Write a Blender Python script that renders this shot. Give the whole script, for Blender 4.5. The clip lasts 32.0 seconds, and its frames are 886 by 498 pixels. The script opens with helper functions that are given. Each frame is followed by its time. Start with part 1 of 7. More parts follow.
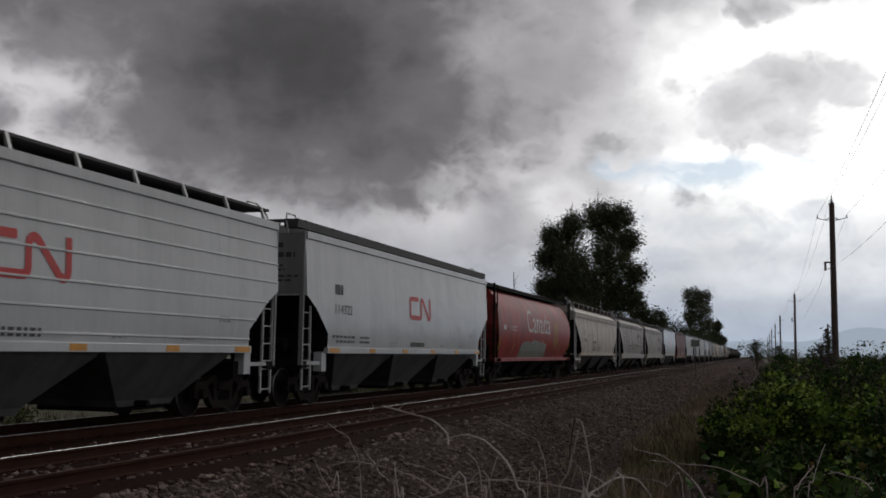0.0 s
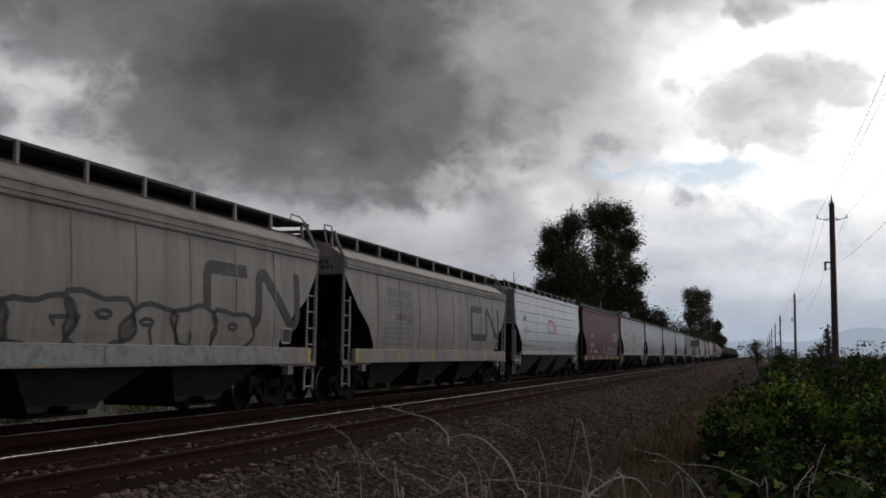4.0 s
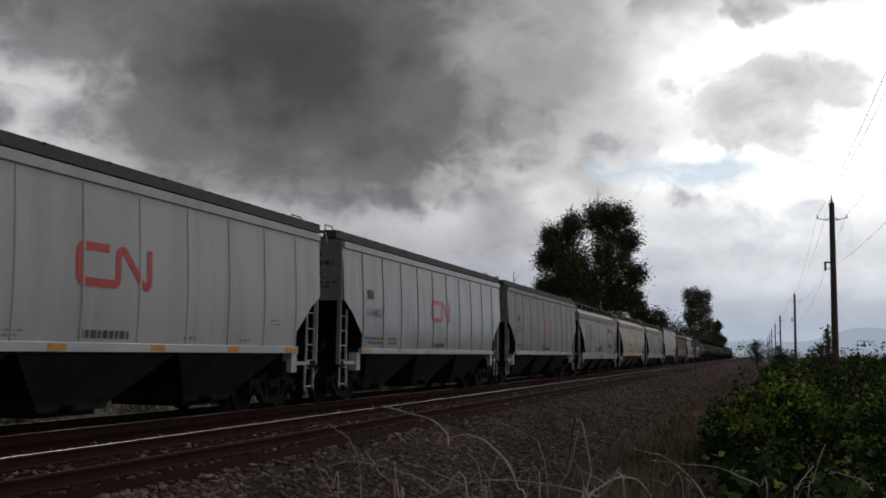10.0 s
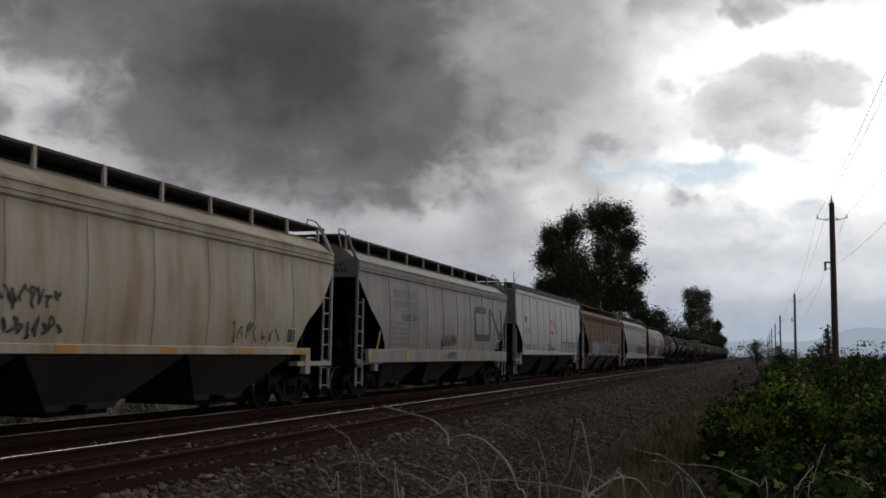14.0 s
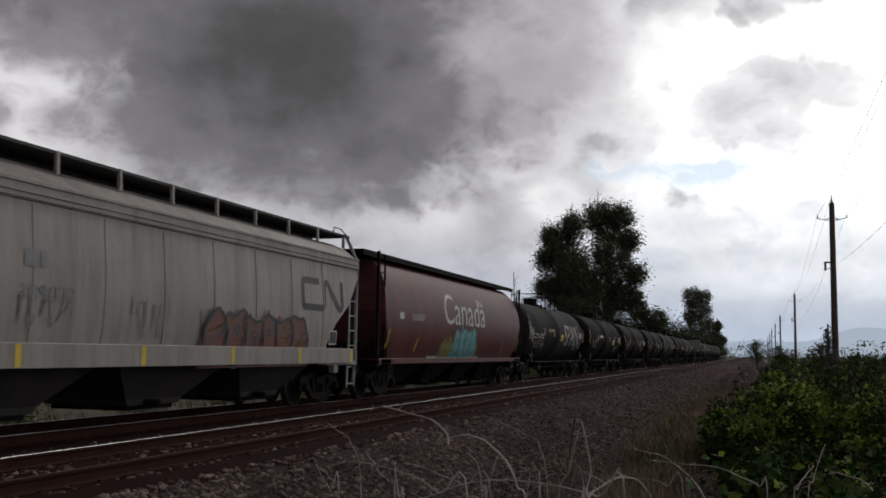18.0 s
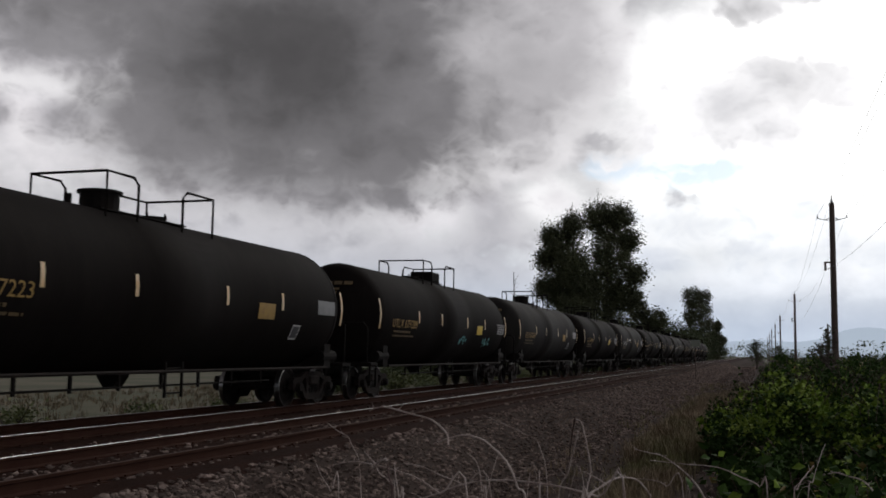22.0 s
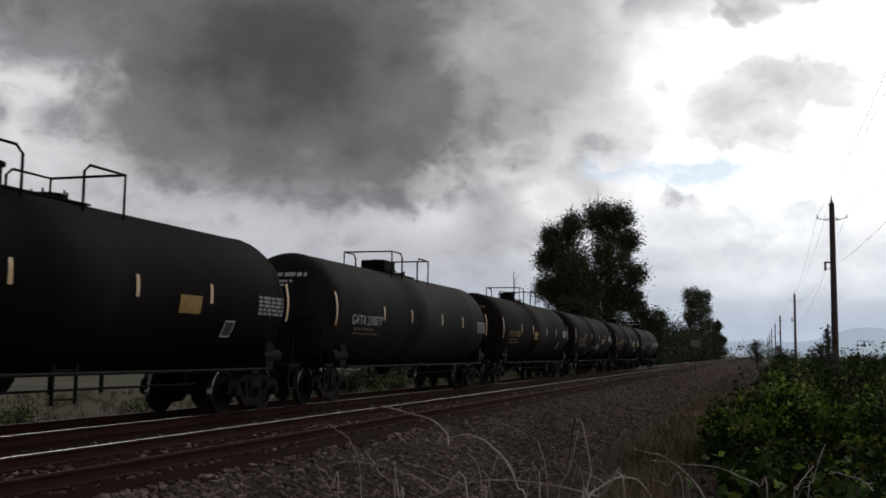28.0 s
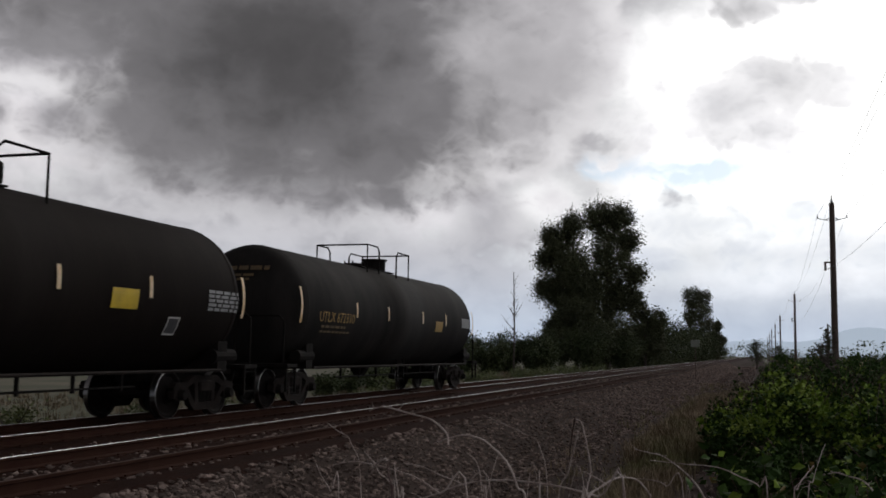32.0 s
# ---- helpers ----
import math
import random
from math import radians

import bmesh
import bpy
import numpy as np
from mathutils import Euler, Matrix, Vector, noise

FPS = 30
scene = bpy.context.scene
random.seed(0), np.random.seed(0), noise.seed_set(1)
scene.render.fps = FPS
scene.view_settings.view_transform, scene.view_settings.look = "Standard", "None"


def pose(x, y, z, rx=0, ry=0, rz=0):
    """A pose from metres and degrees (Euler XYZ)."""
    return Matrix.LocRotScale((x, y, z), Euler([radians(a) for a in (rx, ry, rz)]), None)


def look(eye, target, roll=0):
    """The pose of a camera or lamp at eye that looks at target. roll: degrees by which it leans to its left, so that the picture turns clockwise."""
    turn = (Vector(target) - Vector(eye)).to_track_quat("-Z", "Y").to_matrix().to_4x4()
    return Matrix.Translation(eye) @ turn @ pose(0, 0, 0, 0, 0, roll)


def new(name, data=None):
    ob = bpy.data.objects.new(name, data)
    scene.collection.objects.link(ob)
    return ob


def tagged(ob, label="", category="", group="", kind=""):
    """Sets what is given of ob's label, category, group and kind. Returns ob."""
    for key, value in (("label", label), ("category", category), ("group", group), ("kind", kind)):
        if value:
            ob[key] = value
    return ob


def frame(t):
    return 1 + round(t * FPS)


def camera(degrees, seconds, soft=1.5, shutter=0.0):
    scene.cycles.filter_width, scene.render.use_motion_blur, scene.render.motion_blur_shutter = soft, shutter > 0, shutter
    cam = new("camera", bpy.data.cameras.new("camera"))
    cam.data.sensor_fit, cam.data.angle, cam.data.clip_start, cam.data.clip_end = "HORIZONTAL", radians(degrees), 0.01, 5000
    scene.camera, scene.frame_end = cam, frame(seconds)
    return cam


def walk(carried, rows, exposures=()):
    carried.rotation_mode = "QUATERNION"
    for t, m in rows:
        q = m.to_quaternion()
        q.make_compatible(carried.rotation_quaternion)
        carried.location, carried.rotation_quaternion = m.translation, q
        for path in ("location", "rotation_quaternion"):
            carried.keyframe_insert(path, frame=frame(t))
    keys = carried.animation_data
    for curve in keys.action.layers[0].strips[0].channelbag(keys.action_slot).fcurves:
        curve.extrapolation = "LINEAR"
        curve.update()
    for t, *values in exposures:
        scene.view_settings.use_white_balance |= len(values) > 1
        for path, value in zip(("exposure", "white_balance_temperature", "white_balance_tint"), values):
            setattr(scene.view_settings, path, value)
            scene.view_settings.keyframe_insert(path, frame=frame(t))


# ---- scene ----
cam = camera(47.42, 32.0, soft=1.7, shutter=0.07)
EYE = (0.0, 0.0, 1.357)


def camera_pose(yaw, pitch, roll):
    """yaw to the left of the track's line, pitch up, roll; all in radians."""
    fwd = Vector((-math.sin(yaw) * math.cos(pitch), math.cos(yaw) * math.cos(pitch), math.sin(pitch)))
    right = Vector((math.cos(yaw), math.sin(yaw), 0))
    up = right.cross(fwd)
    r2 = right * math.cos(roll) + up * math.sin(roll)
    u2 = up * math.cos(roll) - right * math.sin(roll)
    m = Matrix((r2, u2, -fwd)).transposed().to_4x4()
    m.translation = EYE
    return m


STAND = camera_pose(0.3035, 0.1013, 0.0141)
walk(cam, [(0.0, STAND), (32.0, STAND)], exposures=[(0.0, -0.25), (3.0, -0.28), (8.0, -0.25), (14.0, -0.32), (17.0, -0.14), (19.0, 0.03), (21.0, 0.08), (25.0, 0.07), (28.0, -0.08), (32.0, 0.02)])

# ---- world: broken overcast, the sun behind the bright cloud ----
world = bpy.data.worlds.new("overcast_sky")
scene.world = world
world.use_nodes = True
WN, WL = world.node_tree.nodes, world.node_tree.links
WN.clear()


def wmath(op, a, b=None, c=None):
    n = WN.new("ShaderNodeMath")
    n.operation = op
    for i, s in enumerate((a, b, c)):
        if s is None:
            continue
        if isinstance(s, (int, float)):
            n.inputs[i].default_value = s
        else:
            WL.new(s, n.inputs[i])
    return n.outputs[0]


def wnoise(vec, scale, detail, rough=0.55):
    n = WN.new("ShaderNodeTexNoise")
    n.inputs["Scale"].default_value, n.inputs["Detail"].default_value, n.inputs["Roughness"].default_value = scale, detail, rough
    WL.new(vec, n.inputs["Vector"])
    return n.outputs


coords = WN.new("ShaderNodeTexCoord")
drift = new("cloud_drift")
coords.object = drift
way = coords.outputs["Object"]
sep = WN.new("ShaderNodeSeparateXYZ")
WL.new(way, sep.inputs[0])
DEG = 180 / math.pi
azim = wmath("MULTIPLY", wmath("ARCTAN2", sep.outputs[0], sep.outputs[1]), DEG)
elev = wmath("MULTIPLY", wmath("ARCSINE", sep.outputs[2]), DEG)
stretch = WN.new("ShaderNodeVectorMath")
stretch.operation = "MULTIPLY"
stretch.inputs[1].default_value = (1, 1, 1.35)
WL.new(way, stretch.inputs[0])
puffs = WN.new("ShaderNodeTexVoronoi")
puffs.feature = "SMOOTH_F1"
puffs.inputs["Scale"].default_value, puffs.inputs["Detail"].default_value, puffs.inputs["Roughness"].default_value = 17.0, 3.0, 0.55
puffs.inputs["Smoothness"].default_value = 0.7
bent = WN.new("ShaderNodeVectorMath")
bent.operation = "MULTIPLY_ADD"
bend = wnoise(stretch.outputs[0], 22.0, 4.0, 0.5)
WL.new(bend[1], bent.inputs[0])
bent.inputs[1].default_value = (0.05, 0.05, 0.05)
WL.new(stretch.outputs[0], bent.inputs[2])
WL.new(bent.outputs[0], puffs.inputs["Vector"])
lumps = wmath("SUBTRACT", 0.78, puffs.outputs["Distance"])
broad = wmath("SUBTRACT", wnoise(stretch.outputs[0], 9.0, 5.0, 0.5)[0], 0.5)
veil = wnoise(stretch.outputs[0], 13.0, 6.0, 0.52)[0]


def wstep(value, low, high):
    n = WN.new("ShaderNodeMapRange")
    n.interpolation_type = "SMOOTHSTEP"
    n.inputs["From Min"].default_value, n.inputs["From Max"].default_value = low, high
    WL.new(value, n.inputs["Value"])
    return n.outputs[0]


def wmix(factor, a, b):
    n = WN.new("ShaderNodeMix")
    n.data_type = "RGBA"
    for i, s in ((0, factor), (6, a), (7, b)):
        if isinstance(s, tuple):
            n.inputs[i].default_value = (*s, 1)
        else:
            WL.new(s, n.inputs[i])
    return n.outputs[2]


def tone(colour, mottle):
    """Slow thick and thin in a bank of cloud."""
    n = WN.new("ShaderNodeVectorMath")
    n.operation = "SCALE"
    WL.new(colour, n.inputs[0])
    WL.new(wmath("MULTIPLY_ADD", wmath("ADD", veil, broad), mottle, 1 - mottle / 2), n.inputs["Scale"])
    return n.outputs[0]


def bulk(az, el, saz, sel):
    """How far inside an oval of cloud, in degrees; negative outside."""
    u = wmath("DIVIDE", wmath("SUBTRACT", azim, az), saz)
    w = wmath("DIVIDE", wmath("SUBTRACT", elev, el), sel)
    d = wmath("SQRT", wmath("ADD", wmath("MULTIPLY", u, u), wmath("MULTIPLY", w, w)))
    return wmath("MULTIPLY", wmath("SUBTRACT", 1.0, d), min(saz, sel))


# each bank: edge lumps, broad lumps, softness, colour of the rim and of the core, depth, cover, growth, mottling, ovals (azimuth, elevation, half sizes)
BANKS = [
    (1.4, 1.2, 2.6, (0.62, 0.605, 0.63), (0.47, 0.46, 0.49), 2.0, 0.8, 0.4, 0.5, [(-31.8, 6.9, 10.3, 0.9), (-22.0, 5.1, 10.3, 1.1), (-14.3, 7.2, 2.2, 3.4), (-14.9, 3.9, 5.9, 1.6)]),  # thin cloud low on the far side
    (1.3, 1.5, 2.2, (0.86, 0.88, 0.9), (0.62, 0.65, 0.71), 2.0, 0.8, 0.5, 0.5, [(-2.1, 7.2, 4.7, 1.2), (4.0, 5.4, 5.3, 1.1), (-6.4, 4.9, 3.8, 1.3)]),  # cloud under the white band
    (1.3, 1.5, 1.0, (0.92, 0.91, 0.93), (0.6, 0.595, 0.62), 2.2, 0.95, 0.2, 0.7, [(-5.8, 12.5, 3.6, 1.6), (-1.5, 13.5, 3.2, 2.0), (2.2, 14.8, 3.4, 1.9), (0.1, 12.1, 3.5, 1.2)]),  # island in the bright break
    (0.9, 0.6, 0.6, (0.75, 0.74, 0.76), (0.46, 0.455, 0.47), 0.9, 0.9, 0.15, 0.5, [(0.5, 18.6, 2.6, 0.75), (4.4, 19.6, 5.3, 0.7)]),  # wedge at the top
    (1.0, 0.9, 1.2, (0.78, 0.765, 0.785), (0.45, 0.437, 0.455), 3.4, 1.0, 0.35, 0.6, [(-13.6, 17.9, 7.2, 7.8), (-12.4, 13.0, 3.5, 3.6), (-19.6, 16.0, 10.8, 7.0), (-20.5, 24.6, 15.4, 6.2), (-40.7, 16.2, 13.1, 3.4)]),  # middle grey deck
    (0.8, 0.7, 1.2, (0.7, 0.68, 0.71), (0.8, 0.775, 0.8), 1.2, 0.85, 0.2, 0.5, [(-40.0, 11.6, 1.5, 2.2), (-35.6, 11.4, 1.8, 1.4), (-37.5, 9.9, 4.4, 1.0), (-30.2, 8.5, 6.4, 0.45), (-18.2, 7.6, 2.2, 0.7), (-10.5, 8.8, 1.2, 0.9)]),  # lit gaps low on the left
    (1.0, 0.8, 1.2, (0.4, 0.385, 0.41), (0.25, 0.242, 0.258), 1.2, 0.85, 0.1, 0.5, [(-38.2, 12.1, 1.4, 1.0), (-41.6, 11.9, 0.9, 1.4), (-37.6, 16.1, 5.9, 1.8), (-24.7, 8.7, 9.4, 0.6)]),  # grey lobes on the left
    (1.2, 1.9, 3.4, (0.2, 0.193, 0.203), (0.078, 0.075, 0.078), 6.5, 1.0, 1.25, 0.8, [(-26.0, 16.4, 9.6, 6.7), (-26.5, 22.0, 11.5, 4.8), (-31.0, 12.2, 4.2, 2.5), (-22.4, 12.0, 6.2, 2.7), (-35.4, 19.8, 8.6, 2.7)]),  # thick dark mass
]
# the light comes from the break in the clouds ahead to the right; overhead and behind the deck is thick
toward = WN.new("ShaderNodeVectorMath")
toward.operation = "DOT_PRODUCT"
toward.inputs[1].default_value = (0.79, 0.55, 0.26)
WL.new(way, toward.inputs[0])
total = wmath("ADD", wmath("MULTIPLY", toward.outputs["Value"], 0.22), 0.48)
thick = wmath("MULTIPLY", wmath("SUBTRACT", elev, 24.0), 1 / 26)
total = wmath("SUBTRACT", total, wmath("MULTIPLY", wmath("MINIMUM", wmath("MAXIMUM", thick, 0.0), 1.0), 0.3))
for az, el, saz, sel, weight in [(3.4, 14.6, 12, 6.5, 0.34), (0, 9.0, 8.5, 2.4, 0.3), (2, 5.5, 9, 2.6, 0.2), (-38, 11.5, 5, 3, 0.1), (-33, 9.0, 9, 2.2, 0.12), (-18.5, 7.7, 1.8, 0.9, 0.2), (-11.3, 8.6, 1.4, 1.2, 0.2)]:
    total = wmath("ADD", wmath("MULTIPLY", wstep(bulk(az, el, saz, sel), -1.5, min(saz, sel) * 0.6), weight), total)
total = wmath("ADD", total, wmath("MULTIPLY", wmath("SUBTRACT", veil, 0.5), 0.34))
total = wmath("ADD", total, wmath("MULTIPLY", lumps, 0.12))
ramp = WN.new("ShaderNodeValToRGB")
WL.new(total, ramp.inputs[0])
els = ramp.color_ramp.elements
STOPS = [(0.0, (0.06, 0.057, 0.061)), (0.16, (0.085, 0.081, 0.087)), (0.33, (0.19, 0.183, 0.198)), (0.5, (0.43, 0.42, 0.445)), (0.68, (0.7, 0.7, 0.715)), (0.84, (1.15, 1.14, 1.15)), (1.0, (1.6, 1.6, 1.56))]
els[0].position, els[0].color = STOPS[0][0], (*STOPS[0][1], 1)
els[1].position, els[1].color = STOPS[-1][0], (*STOPS[-1][1], 1)
for p, c in STOPS[1:-1]:
    e = els.new(p)
    e.color = (*c, 1)
clear = WN.new("ShaderNodeTexSky")
clear.sky_type, clear.sun_disc, clear.sun_elevation, clear.sun_rotation = "NISHITA", False, radians(38), radians(20)
clear_scaled = WN.new("ShaderNodeVectorMath")
clear_scaled.operation = "SCALE"
clear_scaled.inputs["Scale"].default_value = 0.1
WL.new(clear.outputs[0], clear_scaled.inputs[0])
blue = wmath("ADD", bulk(*(-2.0, 10.3, 5.0, 0.65)), wmath("MULTIPLY", lumps, 1.6))
deck = wmix(wmath("MULTIPLY", wstep(blue, -0.8, 0.3), 0.9), ramp.outputs[0], clear_scaled.outputs[0])
for lump, wide, soft, rim, core, depth, cover, grow, mottle, ovals in BANKS:
    h = bulk(*ovals[0])
    for oval in ovals[1:]:
        h = wmath("SMOOTH_MAX", h, bulk(*oval), 1.6)
    h = wmath("ADD", wmath("ADD", h, grow), wmath("ADD", wmath("MULTIPLY", lumps, lump * 1.7), wmath("MULTIPLY", broad, wide * 2.4)))
    inner = wmath("ADD", wmath("MULTIPLY", wmath("SUBTRACT", veil, 0.5), depth * 1.1), h)
    deck = wmix(wmath("MULTIPLY", wstep(h, -soft / 2, soft / 2), cover), deck, tone(wmix(wstep(inner, 0.0, depth), rim, core), mottle))
# blue-grey air low over the hills
low = WN.new("ShaderNodeMix")
low.data_type = "RGBA"
WL.new(wmath("MULTIPLY", wmath("EXPONENT", wmath("MULTIPLY", wmath("POWER", wmath("DIVIDE", wmath("MAXIMUM", elev, 0.0), 4.2), 2.0), -1.0)), 0.7), low.inputs[0])
WL.new(deck, low.inputs[6])
low.inputs[7].default_value = (0.5, 0.61, 0.78, 1)
back = WN.new("ShaderNodeBackground")
WL.new(low.outputs[2], back.inputs[0])
back.inputs[1].default_value = 1.0
WL.new(back.outputs[0], WN.new("ShaderNodeOutputWorld").inputs[0])

sun = new("sun", bpy.data.lights.new("sun", "SUN"))
sun.data.energy, sun.data.angle, sun.data.color = 0.6, radians(14), (1.0, 0.96, 0.9)
sun.matrix_world = look((0, 0, 60), (-12, -45, 22))


# ---- materials ----
def mat(name, colour, rough=0.7, metal=0.0, second=None, scale=3.0, amount=0.5, fine_scale=60.0, fine_amount=0.25, bump=0.0, squash=(1, 1, 1), spec=0.5, random_amount=0.0, island=False, grime=0.0, dents=0.0):
    """A procedural surface: base colour, a second colour in large blotches, fine grain, relief."""
    m = bpy.data.materials.new(name)
    m.use_nodes = True
    n, l = m.node_tree.nodes, m.node_tree.links
    b = n["Principled BSDF"]
    b.inputs["Roughness"].default_value, b.inputs["Metallic"].default_value = rough, metal
    b.inputs["Specular IOR Level"].default_value = spec
    tc, mp = n.new("ShaderNodeTexCoord"), n.new("ShaderNodeMapping")
    mp.inputs["Scale"].default_value = squash
    l.new(tc.outputs["Object"], mp.inputs[0])
    big, small = n.new("ShaderNodeTexNoise"), n.new("ShaderNodeTexNoise")
    for t, s, d in ((big, scale, 5.0), (small, fine_scale, 3.0)):
        t.inputs["Scale"].default_value, t.inputs["Detail"].default_value = s, d
        l.new(mp.outputs[0], t.inputs["Vector"])
    second = second or tuple(c * 0.55 for c in colour)
    rmp = n.new("ShaderNodeMapRange")
    rmp.inputs["From Min"].default_value, rmp.inputs["From Max"].default_value, rmp.inputs["To Max"].default_value = 0.42, 0.7, amount
    l.new(big.outputs[0], rmp.inputs["Value"])
    mix = n.new("ShaderNodeMix")
    mix.data_type = "RGBA"
    mix.inputs[6].default_value, mix.inputs[7].default_value = (*colour, 1), (*second, 1)
    l.new(rmp.outputs[0], mix.inputs[0])
    colour_out = mix.outputs[2]
    if grime:
        # rain-washed dirt in narrow upright streaks and broad smudges
        mp2, run, smudge = n.new("ShaderNodeMapping"), n.new("ShaderNodeTexNoise"), n.new("ShaderNodeTexNoise")
        mp2.inputs["Scale"].default_value = (1, 4.5, 0.35)
        l.new(tc.outputs["Object"], mp2.inputs[0]), l.new(mp2.outputs[0], run.inputs["Vector"]), l.new(tc.outputs["Object"], smudge.inputs["Vector"])
        run.inputs["Scale"].default_value, run.inputs["Detail"].default_value = 1.6, 6.0
        smudge.inputs["Scale"].default_value, smudge.inputs["Detail"].default_value = 0.7, 5.0
        both = n.new("ShaderNodeMath")
        both.operation = "MULTIPLY"
        l.new(run.outputs[0], both.inputs[0]), l.new(smudge.outputs[0], both.inputs[1])
        rg = n.new("ShaderNodeMapRange")
        rg.inputs["From Min"].default_value, rg.inputs["From Max"].default_value, rg.inputs["To Max"].default_value = 0.2, 0.42, grime
        l.new(both.outputs[0], rg.inputs["Value"])
        dirty = n.new("ShaderNodeMix")
        dirty.data_type = "RGBA"
        dirty.inputs[7].default_value = (0.045, 0.036, 0.03, 1)
        l.new(rg.outputs[0], dirty.inputs[0]), l.new(colour_out, dirty.inputs[6])
        colour_out = dirty.outputs[2]
    gain = n.new("ShaderNodeMath")
    gain.operation = "MULTIPLY_ADD"
    gain.inputs[1].default_value, gain.inputs[2].default_value = fine_amount * 2, 1 - fine_amount
    l.new(small.outputs[0], gain.inputs[0])
    factor = gain.outputs[0]
    if random_amount:
        rnd = n.new("ShaderNodeNewGeometry" if island else "ShaderNodeObjectInfo")
        g2 = n.new("ShaderNodeMath")
        g2.operation = "MULTIPLY_ADD"
        g2.inputs[1].default_value, g2.inputs[2].default_value = 2 * random_amount, 1 - random_amount
        l.new(rnd.outputs["Random Per Island" if island else "Random"], g2.inputs[0])
        g3 = n.new("ShaderNodeMath")
        g3.operation = "MULTIPLY"
        l.new(factor, g3.inputs[0])
        l.new(g2.outputs[0], g3.inputs[1])
        factor = g3.outputs[0]
    sc = n.new("ShaderNodeVectorMath")
    sc.operation = "SCALE"
    l.new(colour_out, sc.inputs[0])
    l.new(factor, sc.inputs["Scale"])
    l.new(sc.outputs[0], b.inputs["Base Color"])
    if bump:
        bp = n.new("ShaderNodeBump")
        bp.inputs["Strength"].default_value, bp.inputs["Distance"].default_value = bump, 0.02
        l.new(small.outputs[0], bp.inputs["Height"])
        l.new(bp.outputs[0], b.inputs["Normal"])
    if dents:
        # plating that bulges and dips slightly between its frames
        plate, bp = n.new("ShaderNodeTexNoise"), n.new("ShaderNodeBump")
        plate.inputs["Scale"].default_value, plate.inputs["Detail"].default_value = 1.1, 1.5
        bp.inputs["Strength"].default_value, bp.inputs["Distance"].default_value = dents, 0.06
        l.new(tc.outputs["Object"], plate.inputs["Vector"]), l.new(plate.outputs[0], bp.inputs["Height"]), l.new(bp.outputs[0], b.inputs["Normal"])
    return m


STREAK = (1.2, 1.2, 0.16)
M_white = mat("pale_grey_car_paint", (0.37, 0.37, 0.366), 0.27, 0, (0.275, 0.268, 0.26), 1.6, 0.55, 26, 0.1, 0, STREAK, grime=0.22, dents=0.5)
M_white2 = mat("silver_grey_car_paint", (0.51, 0.515, 0.51), 0.24, 0, (0.4, 0.4, 0.395), 1.3, 0.45, 26, 0.08, 0, STREAK, 0.6, grime=0.1, dents=0.5)
M_end = mat("grey_end_paint", (0.25, 0.25, 0.245), 0.6, 0, (0.14, 0.14, 0.135), 2.0, 0.6, 30, 0.12, 0, STREAK)
M_cream = mat("weathered_cream_grey_paint", (0.5, 0.445, 0.375), 0.5, 0, (0.33, 0.275, 0.22), 1.6, 0.7, 22, 0.12, 0, STREAK, grime=0.35, dents=0.4)
M_stain = mat("rust_stained_cream_paint", (0.52, 0.455, 0.36), 0.52, 0, (0.34, 0.21, 0.085), 1.1, 0.85, 22, 0.12, 0, (1.2, 1.2, 0.3), grime=0.28, dents=0.4)
M_old = mat("old_grey_car_paint", (0.335, 0.303, 0.27), 0.52, 0, (0.22, 0.192, 0.166), 1.5, 0.7, 22, 0.14, 0, STREAK, grime=0.36, dents=0.4)
M_brown = mat("faded_brown_car_paint", (0.155, 0.076, 0.043), 0.7, 0, (0.085, 0.043, 0.027), 1.6, 0.8, 24, 0.18, 0, STREAK, 0.22, grime=0.5, dents=0.4)
M_maroon = mat("maroon_car_paint", (0.115, 0.018, 0.017), 0.5, 0, (0.075, 0.014, 0.013), 1.5, 0.6, 24, 0.12, 0, STREAK, 0.22, grime=0.4)
M_red = mat("red_car_paint", (0.36, 0.05, 0.042), 0.42, 0, (0.16, 0.026, 0.024), 1.4, 0.65, 24, 0.14, 0, STREAK, 0.2, grime=0.8)
M_red2 = mat("faded_red_car_paint", (0.14, 0.042, 0.037), 0.45, 0, (0.08, 0.026, 0.022), 1.4, 0.7, 24, 0.14, 0, STREAK, 0.2, grime=0.65)
M_black = mat("black_tank_paint", (0.0085, 0.0066, 0.006), 0.72, 0, (0.0135, 0.011, 0.0098), 1.1, 0.6, 20, 0.25, 0, STREAK, 0.035, grime=0.06)
M_black3 = mat("brown_black_tank_paint", (0.0125, 0.0095, 0.0085), 0.72, 0, (0.019, 0.015, 0.0128), 1.1, 0.6, 20, 0.2, 0, STREAK, 0.035, grime=0.06)
M_black2 = mat("dusty_black_tank_paint", (0.017, 0.0153, 0.0145), 0.72, 0, (0.036, 0.032, 0.029), 1.0, 0.7, 20, 0.2, 0, STREAK, 0.06)
# underframe, hopper, bogie and wheel colours darkened to carry the shade under the cars
M_under = mat("darkened_grimy_underframe", (0.0075, 0.0062, 0.0056), 0.85, 0, (0.016, 0.0125, 0.0105), 4.0, 0.7, 40, 0.3, 0.3, spec=0.12)
M_chute = mat("darkened_grey_hopper_steel", (0.03, 0.028, 0.0265), 0.8, 0, (0.015, 0.0135, 0.0125), 2.0, 0.8, 30, 0.2, 0, STREAK, 0.1)
